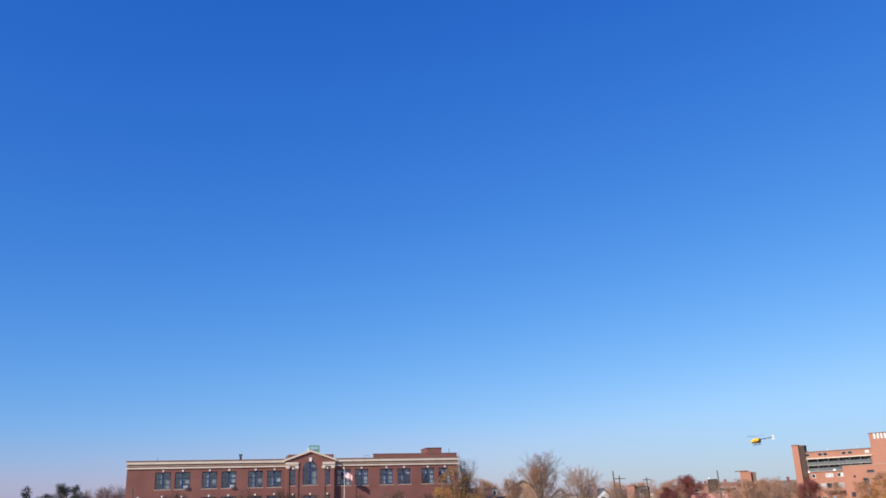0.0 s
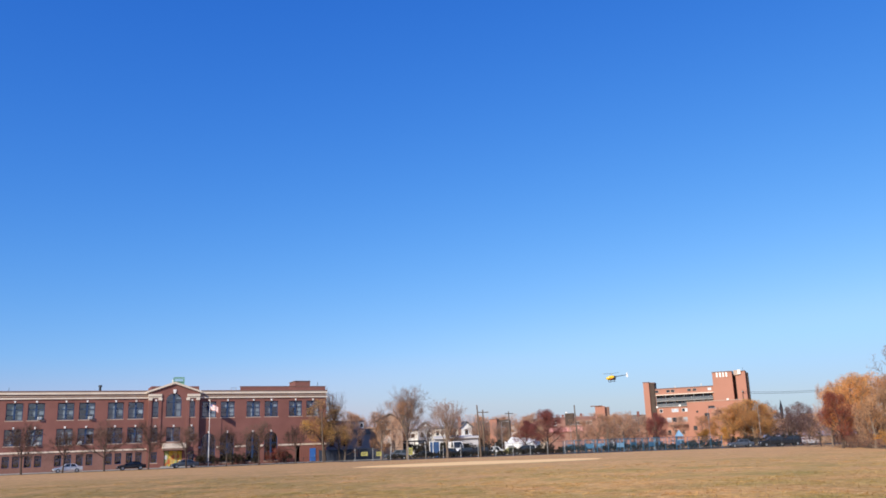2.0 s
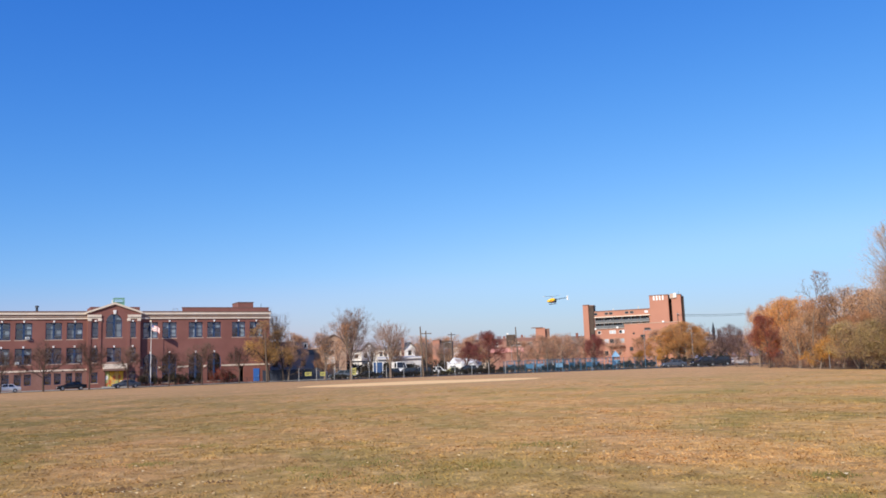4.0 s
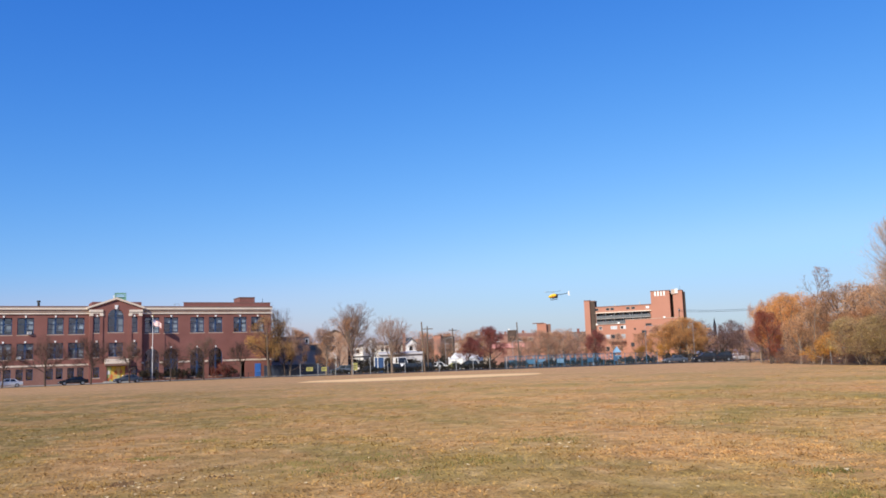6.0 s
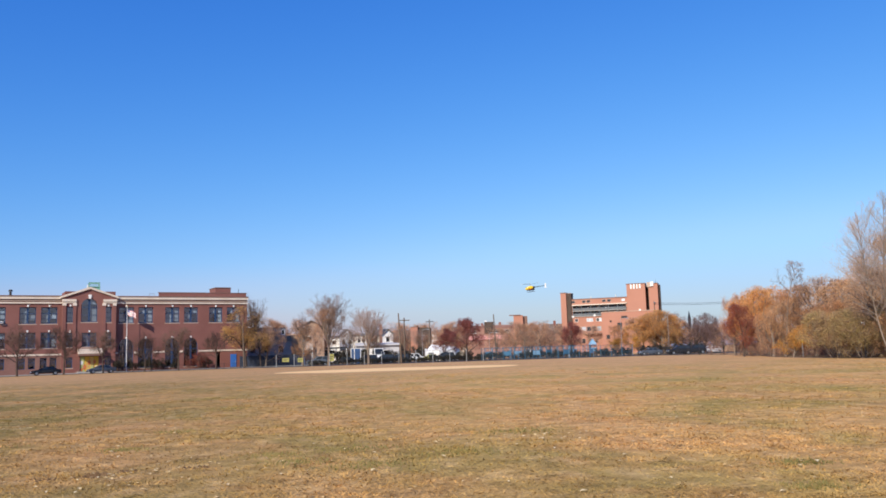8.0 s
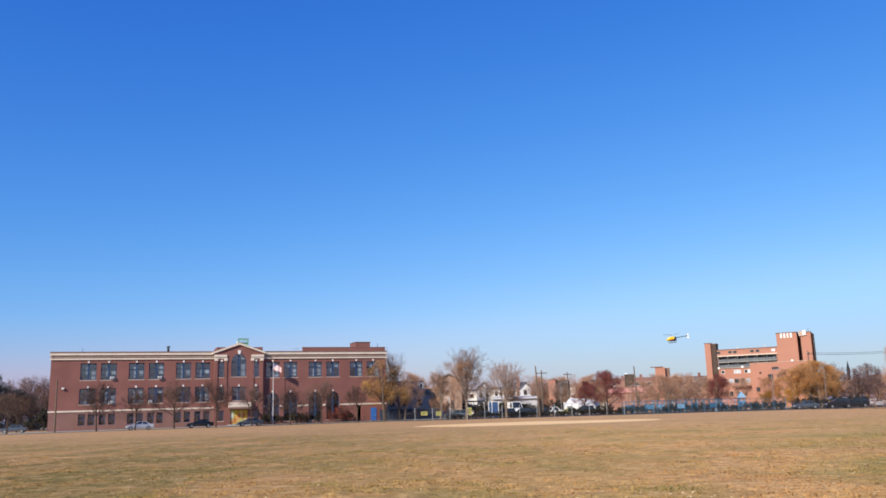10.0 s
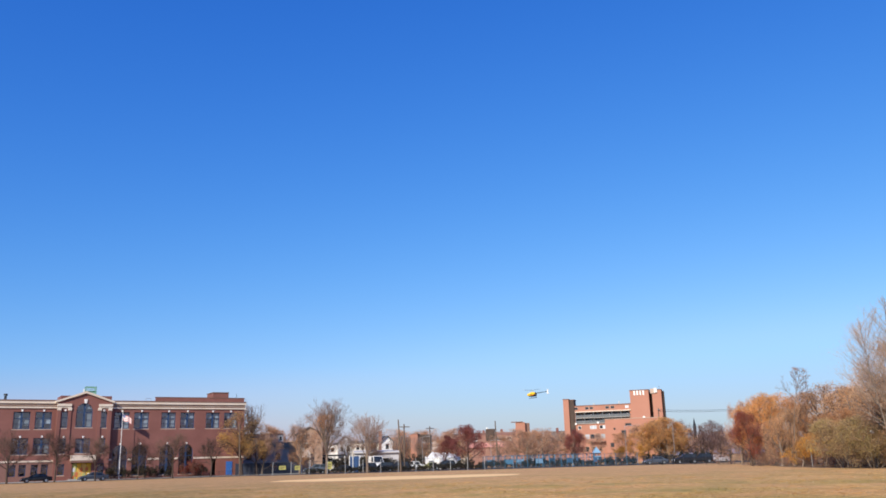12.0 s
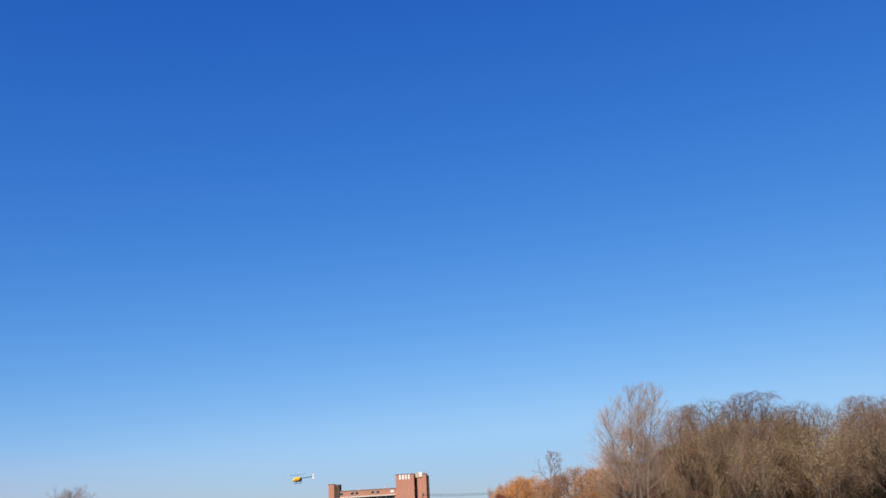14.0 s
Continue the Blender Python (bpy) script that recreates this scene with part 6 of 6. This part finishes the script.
def car(m, kind, mat, label):
    """A parked vehicle facing +x."""
    c = thing({"sedan": "sedan_car", "van": "van", "pickup": "pickup_truck", "suv": "suv_car"}[kind], m, label, "car", "parked vehicles")
    if kind == "sedan":
        stations = [(-2.3, 0.78, 0.86), (-2.2, 0.93, 0.94), (-1.5, 0.95, 1.0), (1.1, 0.93, 1.0), (2.0, 0.78, 0.94), (2.28, 0.62, 0.82)]
        cabin, zc = [(-1.75, 0.92), (-1.05, 1.40), (0.25, 1.43), (1.15, 0.92)], 0.70
    elif kind == "suv":
        stations = [(-2.3, 1.0, 0.9), (-2.2, 1.1, 0.96), (-1.5, 1.12, 1.0), (1.0, 1.1, 1.0), (2.1, 0.98, 0.95), (2.28, 0.8, 0.84)]
        cabin = [(-2.2, 1.08), (-1.95, 1.72), (0.2, 1.75), (1.05, 1.08)]
    elif kind == "van":
        stations = [(-2.8, 1.15, 0.96), (-2.7, 1.2, 1.0), (-1.5, 1.2, 1.0), (1.7, 1.2, 1.0), (2.5, 1.0, 0.94), (2.75, 0.75, 0.86)]
        cabin = [(-2.75, 1.18), (-2.7, 2.15), (1.1, 2.18), (1.95, 1.18)]
    else:
        stations = [(-2.7, 1.0, 0.96), (-2.65, 1.02, 1.0), (-0.6, 1.02, 1.0), (1.2, 1.05, 1.0), (2.4, 0.98, 0.95), (2.65, 0.8, 0.86)]
        cabin = [(-0.6, 1.0), (-0.5, 1.72), (0.55, 1.74), (1.3, 1.02)]
    hw = 0.9
    rings = []
    for x, zt, k in stations:
        w = hw * k
        rings.append([(x, -w * 0.94, 0.30), (x, -w, 0.5), (x, -w * 0.98, zt - 0.12), (x, -w * 0.88, zt), (x, w * 0.88, zt), (x, w * 0.98, zt - 0.12), (x, w, 0.5), (x, w * 0.94, 0.30)])
    part("body", loft(rings), mat, c, smooth=False)
    (x0, z0), (x1, z1), (x2, z2), (x3, z3) = cabin
    part("cabin", loft([[(x0, -0.80, z0), (x1, -0.66, z1), (x2, -0.66, z2), (x3, -0.80, z3)], [(x0, 0.80, z0), (x1, 0.66, z1), (x2, 0.66, z2), (x3, 0.80, z3)]]), mat, c)
    top = 0.88

    def side(u, v):
        xa, xb = x0 + (x1 - x0) * v, x3 + (x2 - x3) * v
        za, zb = z0 + (z1 - z0) * v, z3 + (z2 - z3) * v
        return xa + (xb - xa) * u, za + (zb - za) * u, 0.80 - 0.14 * v + 0.012
    for sg in (-1, 1):
        spans = ((0.12, 0.44), (0.50, 0.86)) if kind in ("sedan", "suv") else (((0.62, 0.95),) if kind == "van" else ((0.15, 0.85),))
        for ua, ub in spans:
            q = [side(ua, 0.12), side(ub, 0.12), side(ub, top), side(ua, top)]
            part("side_window", Geo().add([(x, sg * y, z) for x, z, y in q], [(0, 1, 2, 3) if sg < 0 else (3, 2, 1, 0)]), M_CARGLASS, c)
        part("headlight", Geo().box(stations[-1][0] - 0.12, stations[-1][0] + 0.015, sg * 0.62 - 0.14, sg * 0.62 + 0.14, stations[-1][1] - 0.17, stations[-1][1] - 0.03), M_WHITE, c)
        part("tail_light", Geo().box(stations[0][0] - 0.015, stations[0][0] + 0.1, sg * 0.66 - 0.1, sg * 0.66 + 0.1, stations[0][1] - 0.22, stations[0][1] - 0.05), M_LAMPRED, c)
    ws = [(x3 + 0.015, -0.70, z3 + 0.08), (x3 + 0.015, 0.70, z3 + 0.08), (x2 + 0.05, 0.60, z2 - 0.06), (x2 + 0.05, -0.60, z2 - 0.06)]
    part("windscreen", Geo().add(ws, [(0, 1, 2, 3)]), M_CARGLASS, c)
    rw = [(x0 - 0.015, -0.70, z0 + 0.08), (x0 - 0.015, 0.70, z0 + 0.08), (x1 - 0.03, 0.60, z1 - 0.06), (x1 - 0.03, -0.60, z1 - 0.06)]
    part("rear_window", Geo().add(rw, [(3, 2, 1, 0)]), M_CARGLASS, c)
    part("bumper", Geo().box(stations[-1][0] - 0.1, stations[-1][0] + 0.06, -0.8, 0.8, 0.3, 0.48), M_IRON, c)
    ax = 1.4 if kind != "van" else 1.75
    for x in (-ax, ax):
        for sg in (-1, 1):
            w = part("tyre", WHEEL, M_TYRE, c, at=(x, sg * 0.80, 0.33))
            part("rim", RIM, M_METAL, w)
    return c


Z0 = 0.012
car(on_school(-18.0, -13.3, Z0, 180), "sedan", M_SILVER, "silver saloon car parked along the street")
car(on_school(-8.2, -13.3, Z0, 180), "sedan", M_BLACKPAINT, "black saloon car parked along the street")
car(on_school(0.4, -13.3, Z0, 180), "sedan", M_GREYBLUE, "grey-blue saloon car parked along the street")
car(pose(3.75, 190, Z0, 0, 0, 280) @ Matrix.Scale(1.42, 4), "van", M_WHITE, "large white minibus parked behind the fence")
car(pose(7.2, 176, Z0, 0, 0, 200), "sedan", M_GREYBLUE, "grey-blue car parked behind the fence")
car(pose(11.2, 176, Z0, 0, 0, 20), "pickup", M_WHITE, "white pickup parked behind the fence")
car(pose(14.2, 174, Z0, 0, 0, 180), "sedan", M_SIGNY, "yellow cab parked behind the fence")
for x, y, a, k, mt in ((-3.0, 163, 180, "sedan", M_BLACKPAINT), (-8.0, 166, 176, "suv", M_GREYBLUE), (1.2, 170, 184, "suv", M_BLACKPAINT), (4.6, 168, 180, "suv", M_BLACKPAINT), (7.6, 171, 180, "suv", M_BLACKPAINT), (16.4, 168, 178, "suv", M_BLACKPAINT)):
    car(pose(x, y, Z0, 0, 0, a), k, mt, "dark car parked behind the fence")
for i in range(22):
    tree("shrub", 0, -8.5 + 1.45 * i, 156.0 + rng.uniform(-1.2, 1.2), rng.uniform(0.45, 0.75), rng.uniform(0, 360), rng.uniform(1.2, 1.8))
for i in range(10):
    tree("shrub", 0, -13.0 + 2.9 * i, 196 + rng.uniform(-2, 2), rng.uniform(1.2, 2.0), rng.uniform(0, 360))
car(pose(68.6, 161.5, 0, 0, 0, 200), "sedan", M_WHITE, "white car facing the field beyond the fence")
car(pose(60.0, 156, Z0, 0, 0, 180), "suv", M_BLACKPAINT, "dark car beyond the field")
car(pose(55.0, 158, Z0, 0, 0, 180), "sedan", M_GREYBLUE, "grey-blue car beyond the field")
car(pose(64.5, 160, Z0, 0, 0, 180), "suv", M_BLACKPAINT, "dark car beyond the field")
car(pose(-88.0, 152.0, 0, 0, 0, 200), "sedan", M_GREYBLUE, "grey-blue car on the street past the school")

for x, y, a, k, mt, words in ((-111.5, 184, 30, "sedan", M_SILVER, "silver saloon car"), (-106.3, 182, 26, "suv", M_GREYBLUE, "grey-blue car"), (-101.3, 183, 28, "suv", M_BLACKPAINT, "black car"),
                              (-97.6, 184, 24, "sedan", M_SILVER, "silver saloon car"), (-93.5, 182, 28, "suv", M_GREYBLUE, "grey-blue car"), (-117.0, 182, 28, "sedan", M_BLACKPAINT, "black saloon car")):
    car(pose(x, y, 0.012, 0, 0, a), k, mt, words + " parked on the street past the school")
for i in range(9):
    tree("shrub", 0, -118.0 + 2.9 * i, 176 + rng.uniform(-1.5, 1.5), rng.uniform(0.7, 1.2), rng.uniform(0, 360), rng.uniform(1.0, 1.5))

# ---- things behind the fence ----
t = thing("site_cabin", pose(-0.85, 168, 0.01), "blue site cabin with white corner posts behind the fence", "cabin")
part("cabin", Geo().box(-0.92, 0.92, -0.9, 0.9, 0.15, 3.0), M_SITEBLUE, t)
part("roof", Geo().box(-1.0, 1.0, -1.0, 1.0, 3.0, 3.12), M_WHITE, t)
for x in (-0.94, -0.3, 0.94):
    for y in (-0.95, 0.95):
        part("corner_post", Geo().box(x - 0.07, x + 0.07, y - 0.07, y + 0.07, 0, 3.0), M_WHITE, t)
part("door", Geo().box(-0.2, 0.6, -0.94, -0.9, 0.2, 2.3), M_SITEBLUE, t)
t = thing("storage_tent", pose(18.3, 190, 0.01, 0, 0, -6) @ Matrix.Scale(1.06, 4), "white fabric tent with a sagging uneven roof", "tent")
tr = random.Random(8)
secs = []
for k in range(11):
    u = -3.6 + 0.72 * k
    top, eave, bulge = 3.5 + tr.uniform(-0.45, 0.25) - 0.012 * u ** 4, 2.3 + tr.uniform(-0.3, 0.3), tr.uniform(-0.12, 0.12)
    secs.append([(u, -2.4 + bulge, 0), (u, -2.5 + bulge, eave * 0.6), (u, -2.3, eave), (u, -1.2, (eave + top) / 2 - 0.12), (u, 0, top), (u, 1.2, (eave + top) / 2 - 0.1), (u, 2.3, eave), (u, 2.4, 0)])
part("cover", loft(secs), M_WHITE, t)
for u in (-3.6, 0, 3.6):
    part("pole", Geo().tube([(u, -2.62, 0), (u, -2.62, 2.3)], 0.04, 0.04, 6, True), M_METAL, t)
for u, w in ((-2.9, 1.1), (0.7, 1.4)):
    part("flap", Geo().box(u, u + w, -2.75, -2.68, 0.02, 1.7), M_RAIL, t, "grey side flap")



def banner(x, y, z0, w, h, turn=0.0):
    t = thing("banner", pose(x, y, z0, 0, 0, turn), "yellow banner tied to the fence, writing unreadable", "banner", "fence banners")
    part("cloth", Geo().box(-w / 2, w / 2, -0.02, 0.02, 0, h), M_SIGNY, t)
    for i in range(2):
        part("text_bar", Geo().box(-w * 0.36, w * (0.34 - 0.2 * i), -0.035, -0.022, h * (0.6 - 0.3 * i), h * (0.72 - 0.3 * i)), M_IRON, t)


banner(-12.9, 150.06, 0.95, 1.15, 0.65), banner(-10.4, 150.2, 0.85, 0.9, 0.7), banner(-5.0, 150.52, 0.85, 0.8, 1.2)

# playground
t = thing("play_tower", pose(45.3, 163, 0.01) @ Matrix.Diagonal((0.72, 0.72, 1, 1)), "pale blue roofed play tower with a slide", "playground")
for x in (-0.8, 0.8):
    for y in (-0.8, 0.8):
        part("post", Geo().tube([(x, y, 0), (x, y, 2.5)], 0.07, 0.07, 6, True), M_BLUE, t)
part("deck", Geo().box(-0.9, 0.9, -0.9, 0.9, 1.0, 1.12), M_BLUE, t)
part("roof", Geo().add([(-0.95, -0.95, 2.4), (0.95, -0.95, 2.4), (0.95, 0.95, 2.4), (-0.95, 0.95, 2.4), (0, 0, 3.6)], [(0, 1, 4), (1, 2, 4), (2, 3, 4), (3, 0, 4), (3, 2, 1, 0)]), M_PALEBLUE, t)
part("panel", Geo().box(-0.85, 0.85, -0.88, -0.84, 1.12, 1.8), M_PALEBLUE, t)
part("slide", Geo().prism([(0.9, 1.1), (3.0, 0.25), (3.0, 0.35), (0.9, 1.22)], -0.4, 0.4), M_PALEBLUE, t)
for i, x in enumerate((25.0, 30.5, 36.0, 41.0, 27.9, 33.4, 38.6, 43.4)):
    t = thing("climbing_frame", pose(x, 160.5 + i % 2 - i // 4 * 3.2, 0.01, 0, 0, 15 * (i % 4)), "blue metal climbing frame in the playground", "playground", "climbing frames")
    for u in (-1.4, 0, 1.4):
        for v in (-0.7, 0.7):
            part("post", Geo().tube([(u, v, 0), (u, v, 2.3)], 0.05, 0.05, 6, True), M_BLUE if u else M_PALEBLUE, t)
    for v in (-0.7, 0.7):
        for z in (0.8, 1.6, 2.28):
            part("bar", Geo().tube([(-1.4, v, z), (1.4, v, z)], 0.035, 0.035, 5), M_BLUE, t)
    part("panel", Geo().box(-1.35, -0.05, -0.74, -0.71, 0.8, 1.55), M_PALEBLUE if i % 2 else M_BLUE, t)
    part("deck", Geo().box(-1.4, 1.4, -0.7, 0.7, 0.95, 1.03), M_IRON, t)


# piles under the trees
def tarp(x, y, w, d, h, mat, seed, label):
    """A sheet thrown over a heap: several sharp humps and folds, low at the rim."""
    rng = random.Random(seed)
    g, n = Geo(), 15
    humps = [(rng.uniform(-0.65, 0.65), rng.uniform(-0.5, 0.5), rng.uniform(0.45, 1.0), rng.uniform(0.18, 0.38)) for _ in range(6)]
    pts = []
    for j in range(n):
        for i in range(n):
            u, v = i / (n - 1) * 2 - 1, j / (n - 1) * 2 - 1
            e = max(0.0, (1 - u * u) * (1 - v * v)) ** 0.4
            z = max(k * math.exp(-((u - a) ** 2 + (v - b) ** 2) / (r * r)) for a, b, k, r in humps)
            pts.append((u * w / 2 + rng.uniform(-0.05, 0.05), v * d / 2 + rng.uniform(-0.05, 0.05), max(0.0, h * e * (z + rng.uniform(-0.16, 0.16)) - 0.02)))
    g.add(pts, [(j * n + i, j * n + i + 1, (j + 1) * n + i + 1, (j + 1) * n + i) for j in range(n - 1) for i in range(n - 1)])
    single("tarpaulin_heap", g, mat, label, "tarpaulin", m=pose(x, y, 0.005))


tarp(45.8, 63.6, 1.9, 1.0, 0.50, M_TEAL, 1, "crumpled teal tarpaulin heap under the trees")
tarp(47.5, 62.6, 1.1, 0.8, 0.40, M_TEAL, 2, "crumpled teal tarpaulin heap under the trees")
tarp(48.4, 61.0, 1.5, 1.1, 0.85, M_BLUE, 3, "blue tarpaulin heap under the trees")
tarp(49.9, 60.6, 0.7, 0.5, 0.30, M_WHITE, 4, "small white sack on the leaf litter")
single("fallen_trunk", Geo().tube([(48.6, 64.0, 2.05), (49.2, 62.8, 1.4), (49.9, 61.4, 0.75), (50.4, 60.2, 0.05)], 0.045, 0.085, 7, True), M_BARK_PALE,
       "pale fallen trunk leaning among the trees", "log")

# ---- the model helicopter ----
heli = thing("model_helicopter", pose(10.68, 52.0, 5.55, 0, 6, 172), "yellow and black model helicopter in the air over the field", "helicopter")
secs = []
for x, w, zb, zt in ((0.36, 0.01, -0.03, 0.0), (0.30, 0.055, -0.08, 0.05), (0.18, 0.085, -0.11, 0.11), (0.04, 0.09, -0.11, 0.13), (-0.10, 0.07, -0.06, 0.12), (-0.18, 0.03, 0.0, 0.07)):
    zc, hz = (zb + zt) / 2, (zt - zb) / 2
    secs.append([(x, w * math.cos(q * math.pi / 5), zc + hz * math.sin(q * math.pi / 5)) for q in range(10)])
part("canopy", loft(secs), M_CAPY, heli, "glossy yellow canopy", smooth=True)
part("canopy_band", Geo().box(-0.02, 0.07, -0.095, 0.095, -0.09, -0.04).box(0.08, 0.2, -0.092, 0.092, -0.02, 0.02), M_REDPAINT, heli, "red stripe on the canopy")
part("canopy_band", Geo().box(-0.14, 0.26, -0.08, 0.08, -0.135, -0.09), M_CARBON, heli, "black stripe under the canopy")
part("frame", Geo().box(-0.22, 0.12, -0.04, 0.04, -0.16, -0.06).box(-0.24, 0.02, -0.045, 0.045, -0.1, 0.08), M_CARBON, heli)
part("tail_boom", Geo().tube([(-0.2, 0, 0.02), (-0.92, 0, 0.04)], 0.022, 0.018, 8, True), M_CARBON, heli)
fin = part("tail_fin", Geo().prism([(-0.98, -0.12), (-0.88, -0.10), (-0.86, 0.04), (-0.94, 0.16), (-1.0, 0.16), (-0.96, 0.02)], -0.006, 0.006), M_WHITE, heli, "white tail fin")
part("tail_rotor", Geo().box(-0.935, -0.905, 0.03, 0.036, -0.10, 0.18), M_WHITE, heli)
part("mast", Geo().tube([(0, 0, 0.1), (0, 0, 0.24)], 0.012, 0.012, 6, True), M_METAL, heli)
part("rotor_hub", Geo().box(-0.06, 0.06, -0.02, 0.02, 0.22, 0.255), M_METAL, heli)
for a, mt in ((35, M_CARBON), (215, M_CARBON)):
    b = part("rotor_blade", Geo().box(0.06, 0.70, -0.03, 0.03, 0.232, 0.242), mt, heli, "black main rotor blade")
    b.rotation_euler = (0, radians(-4), radians(a))
    part("blade_tip", Geo().box(0.62, 0.705, -0.031, 0.031, 0.230, 0.244), M_WHITE, b, "white blade tip")
for sg in (-1, 1):
    part("skid", Geo().tube([(-0.22, sg * 0.1, -0.24), (0.18, sg * 0.1, -0.24), (0.26, sg * 0.1, -0.21)], 0.01, 0.01, 6, True), M_CARBON, heli)
    for x in (-0.12, 0.1):
        part("strut", Geo().tube([(x, sg * 0.04, -0.14), (x, sg * 0.1, -0.24)], 0.008, 0.008, 5), M_CARBON, heli)

# ---- field detail ----
rng = random.Random(5)
g = Geo()
for _ in range(150000):
    y = 9.0 + 30.0 * rng.random() ** 1.5
    x = rng.uniform(-0.62, 0.72) * y
    if noise.noise(Vector((x * 0.7, y * 0.7, 3.0))) < rng.uniform(-0.6, 0.3):
        continue
    a = rng.uniform(0, 6.28)
    h, w = rng.uniform(0.008, 0.026), rng.uniform(0.005, 0.010) * (1 + y / 25)
    lx, ly = rng.gauss(0, 0.06), rng.gauss(0, 0.06)
    g.add([(x - w * math.cos(a), y - w * math.sin(a), 0), (x + w * math.cos(a), y + w * math.sin(a), 0), (x + lx, y + ly, h)], [(0, 1, 2)])
for _ in range(16000):
    x, y = rng.uniform(-9, 9), rng.uniform(-7, 9)
    if noise.noise(Vector((x * 0.7, y * 0.7, 3.0))) < rng.uniform(-0.6, 0.3):
        continue
    a, h, w = rng.uniform(0, 6.28), rng.uniform(0.012, 0.038), rng.uniform(0.003, 0.006)
    g.add([(x - w * math.cos(a), y - w * math.sin(a), 0), (x + w * math.cos(a), y + w * math.sin(a), 0), (x + rng.gauss(0, 0.02), y + rng.gauss(0, 0.02), h)], [(0, 1, 2)])
for _ in range(5200):
    y = 9.5 + 60.0 * rng.random() ** 1.7
    x, r = rng.uniform(-0.62, 0.72) * y, rng.uniform(0.05, 0.22)
    if noise.noise(Vector((x * 0.23, y * 0.23, 8.0))) < rng.uniform(-0.35, 0.35):
        continue
    for _ in range(rng.randint(8, 18)):
        u, v, w = x + rng.gauss(0, r * 1.5), y + rng.gauss(0, r), rng.uniform(0.006, 0.012) * (1 + y / 40)
        g.add([(u - w, v, 0), (u + w, v, 0), (u + rng.gauss(0, 0.06), v + rng.gauss(0, 0.06), rng.uniform(0.018, 0.05))], [(0, 1, 2)])
single("grass", g, M_BLADE, "short dry grass blades on the field", "grass", "stuff")
g = Geo()
for cx, cy, spread in ((-4.56, 30.5, 0.5), (-4.67, 17.4, 0.3), (-1.58, 15.4, 0.3), (-0.97, 14.3, 0.3), (-0.04, 15.9, 0.4), (0.13, 13.5, 0.35), (6.17, 11.7, 0.22), (5.33, 9.8, 0.2), (1.59, 14.7, 0.35), (-4.26, 21.3, 0.4), (3.4, 18.0, 0.5), (-8.0, 19.0, 0.5), (8.5, 21.0, 0.5)):
    for _ in range(240):
        u, v, w = rng.gauss(cx, spread), rng.gauss(cy, spread * 0.8), rng.uniform(0.006, 0.012)
        g.add([(u - w, v, 0), (u + w, v, 0), (u + rng.gauss(0, 0.025), v + rng.gauss(0, 0.025), rng.uniform(0.02, 0.055))], [(0, 1, 2)])
single("green_tufts", g, leaf_mat("green_grass_blades", (0.14, 0.135, 0.042), (0.20, 0.175, 0.056), (0.26, 0.20, 0.07), 0.25), "tufts of greener grass in the dry field", "grass", "stuff")
g = Geo()


def fallen(x, y, s):
    a, t = rng.uniform(0, 6.28), rng.uniform(-0.5, 0.5)
    ca, sa = math.cos(a) * s, math.sin(a) * s
    z = 0.02 + abs(t) * s * 0.5
    g.add([(x - ca, y - sa, z - t * s * 0.4), (x + sa * 0.6, y - ca * 0.6, z + 0.2 * s), (x + ca, y + sa, z + t * s * 0.6), (x - sa * 0.6, y + ca * 0.6, z + 0.25 * s)], [(0, 1, 2, 3)])


for _ in range(800):
    y = 9.0 + 70.0 * rng.random() ** 1.3
    fallen(rng.uniform(-0.62, 0.75) * y, y, rng.uniform(0.025, 0.06))
for cx, cy, n, sp in ((-3.6, 13.6, 40, 1.1), (-2.4, 14.2, 34, 0.8), (-9.5, 25.0, 40, 1.6), (3.5, 16.5, 30, 1.2), (1.0, 20.0, 40, 3.0), (6.5, 17.0, 30, 2.5), (-6, 12, 40, 1.5)):
    for _ in range(n):
        fallen(rng.gauss(cx, sp), rng.gauss(cy, sp * 0.8), rng.uniform(0.025, 0.055))
single("fallen_leaves", g, M_FALLEN, "pale dry leaves scattered on the grass", "leaves", "stuff")
g = Geo()
heaps = ((-3.98, 13.70, 0.13, 90), (-3.66, 13.97, 0.10, 45), (-4.05, 13.48, 0.10, 40), (-2.6, 14.08, 0.12, 30), (-4.72, 13.34, 0.12, 25), (5.35, 14.27, 0.12, 20), (-10.57, 32.9, 0.25, 30))
for cx, cy, spread, count in heaps:
    for _ in range(count // 2):
        x, y, q = rng.gauss(cx, spread), rng.gauss(cy, spread * 0.45), rng.uniform(0.010, 0.05)
        g.add([(x - q, y, 0), (x, y - q, 0), (x + q, y, 0), (x, y + q, 0), (x + rng.uniform(-q, q) * 0.4, y, q * 1.0)], [(0, 1, 4), (1, 2, 4), (2, 3, 4), (3, 0, 4)])
for _ in range(60):
    x, y, q = rng.uniform(-10, 12), rng.uniform(11, 40), rng.uniform(0.012, 0.035)
    g.add([(x - q, y, 0), (x, y - q, 0), (x + q, y, 0), (x, y + q, 0), (x + rng.uniform(-q, q) * 0.4, y, q * 0.8)], [(0, 1, 4), (1, 2, 4), (2, 3, 4), (3, 0, 4)])
single("soil_clods", g, surf("dark_soil", (0.11, 0.058, 0.024), (0.19, 0.11, 0.048), 2.0, 20.0, 0.95), "dark soil clods turned up in the grass", "soil", "stuff")
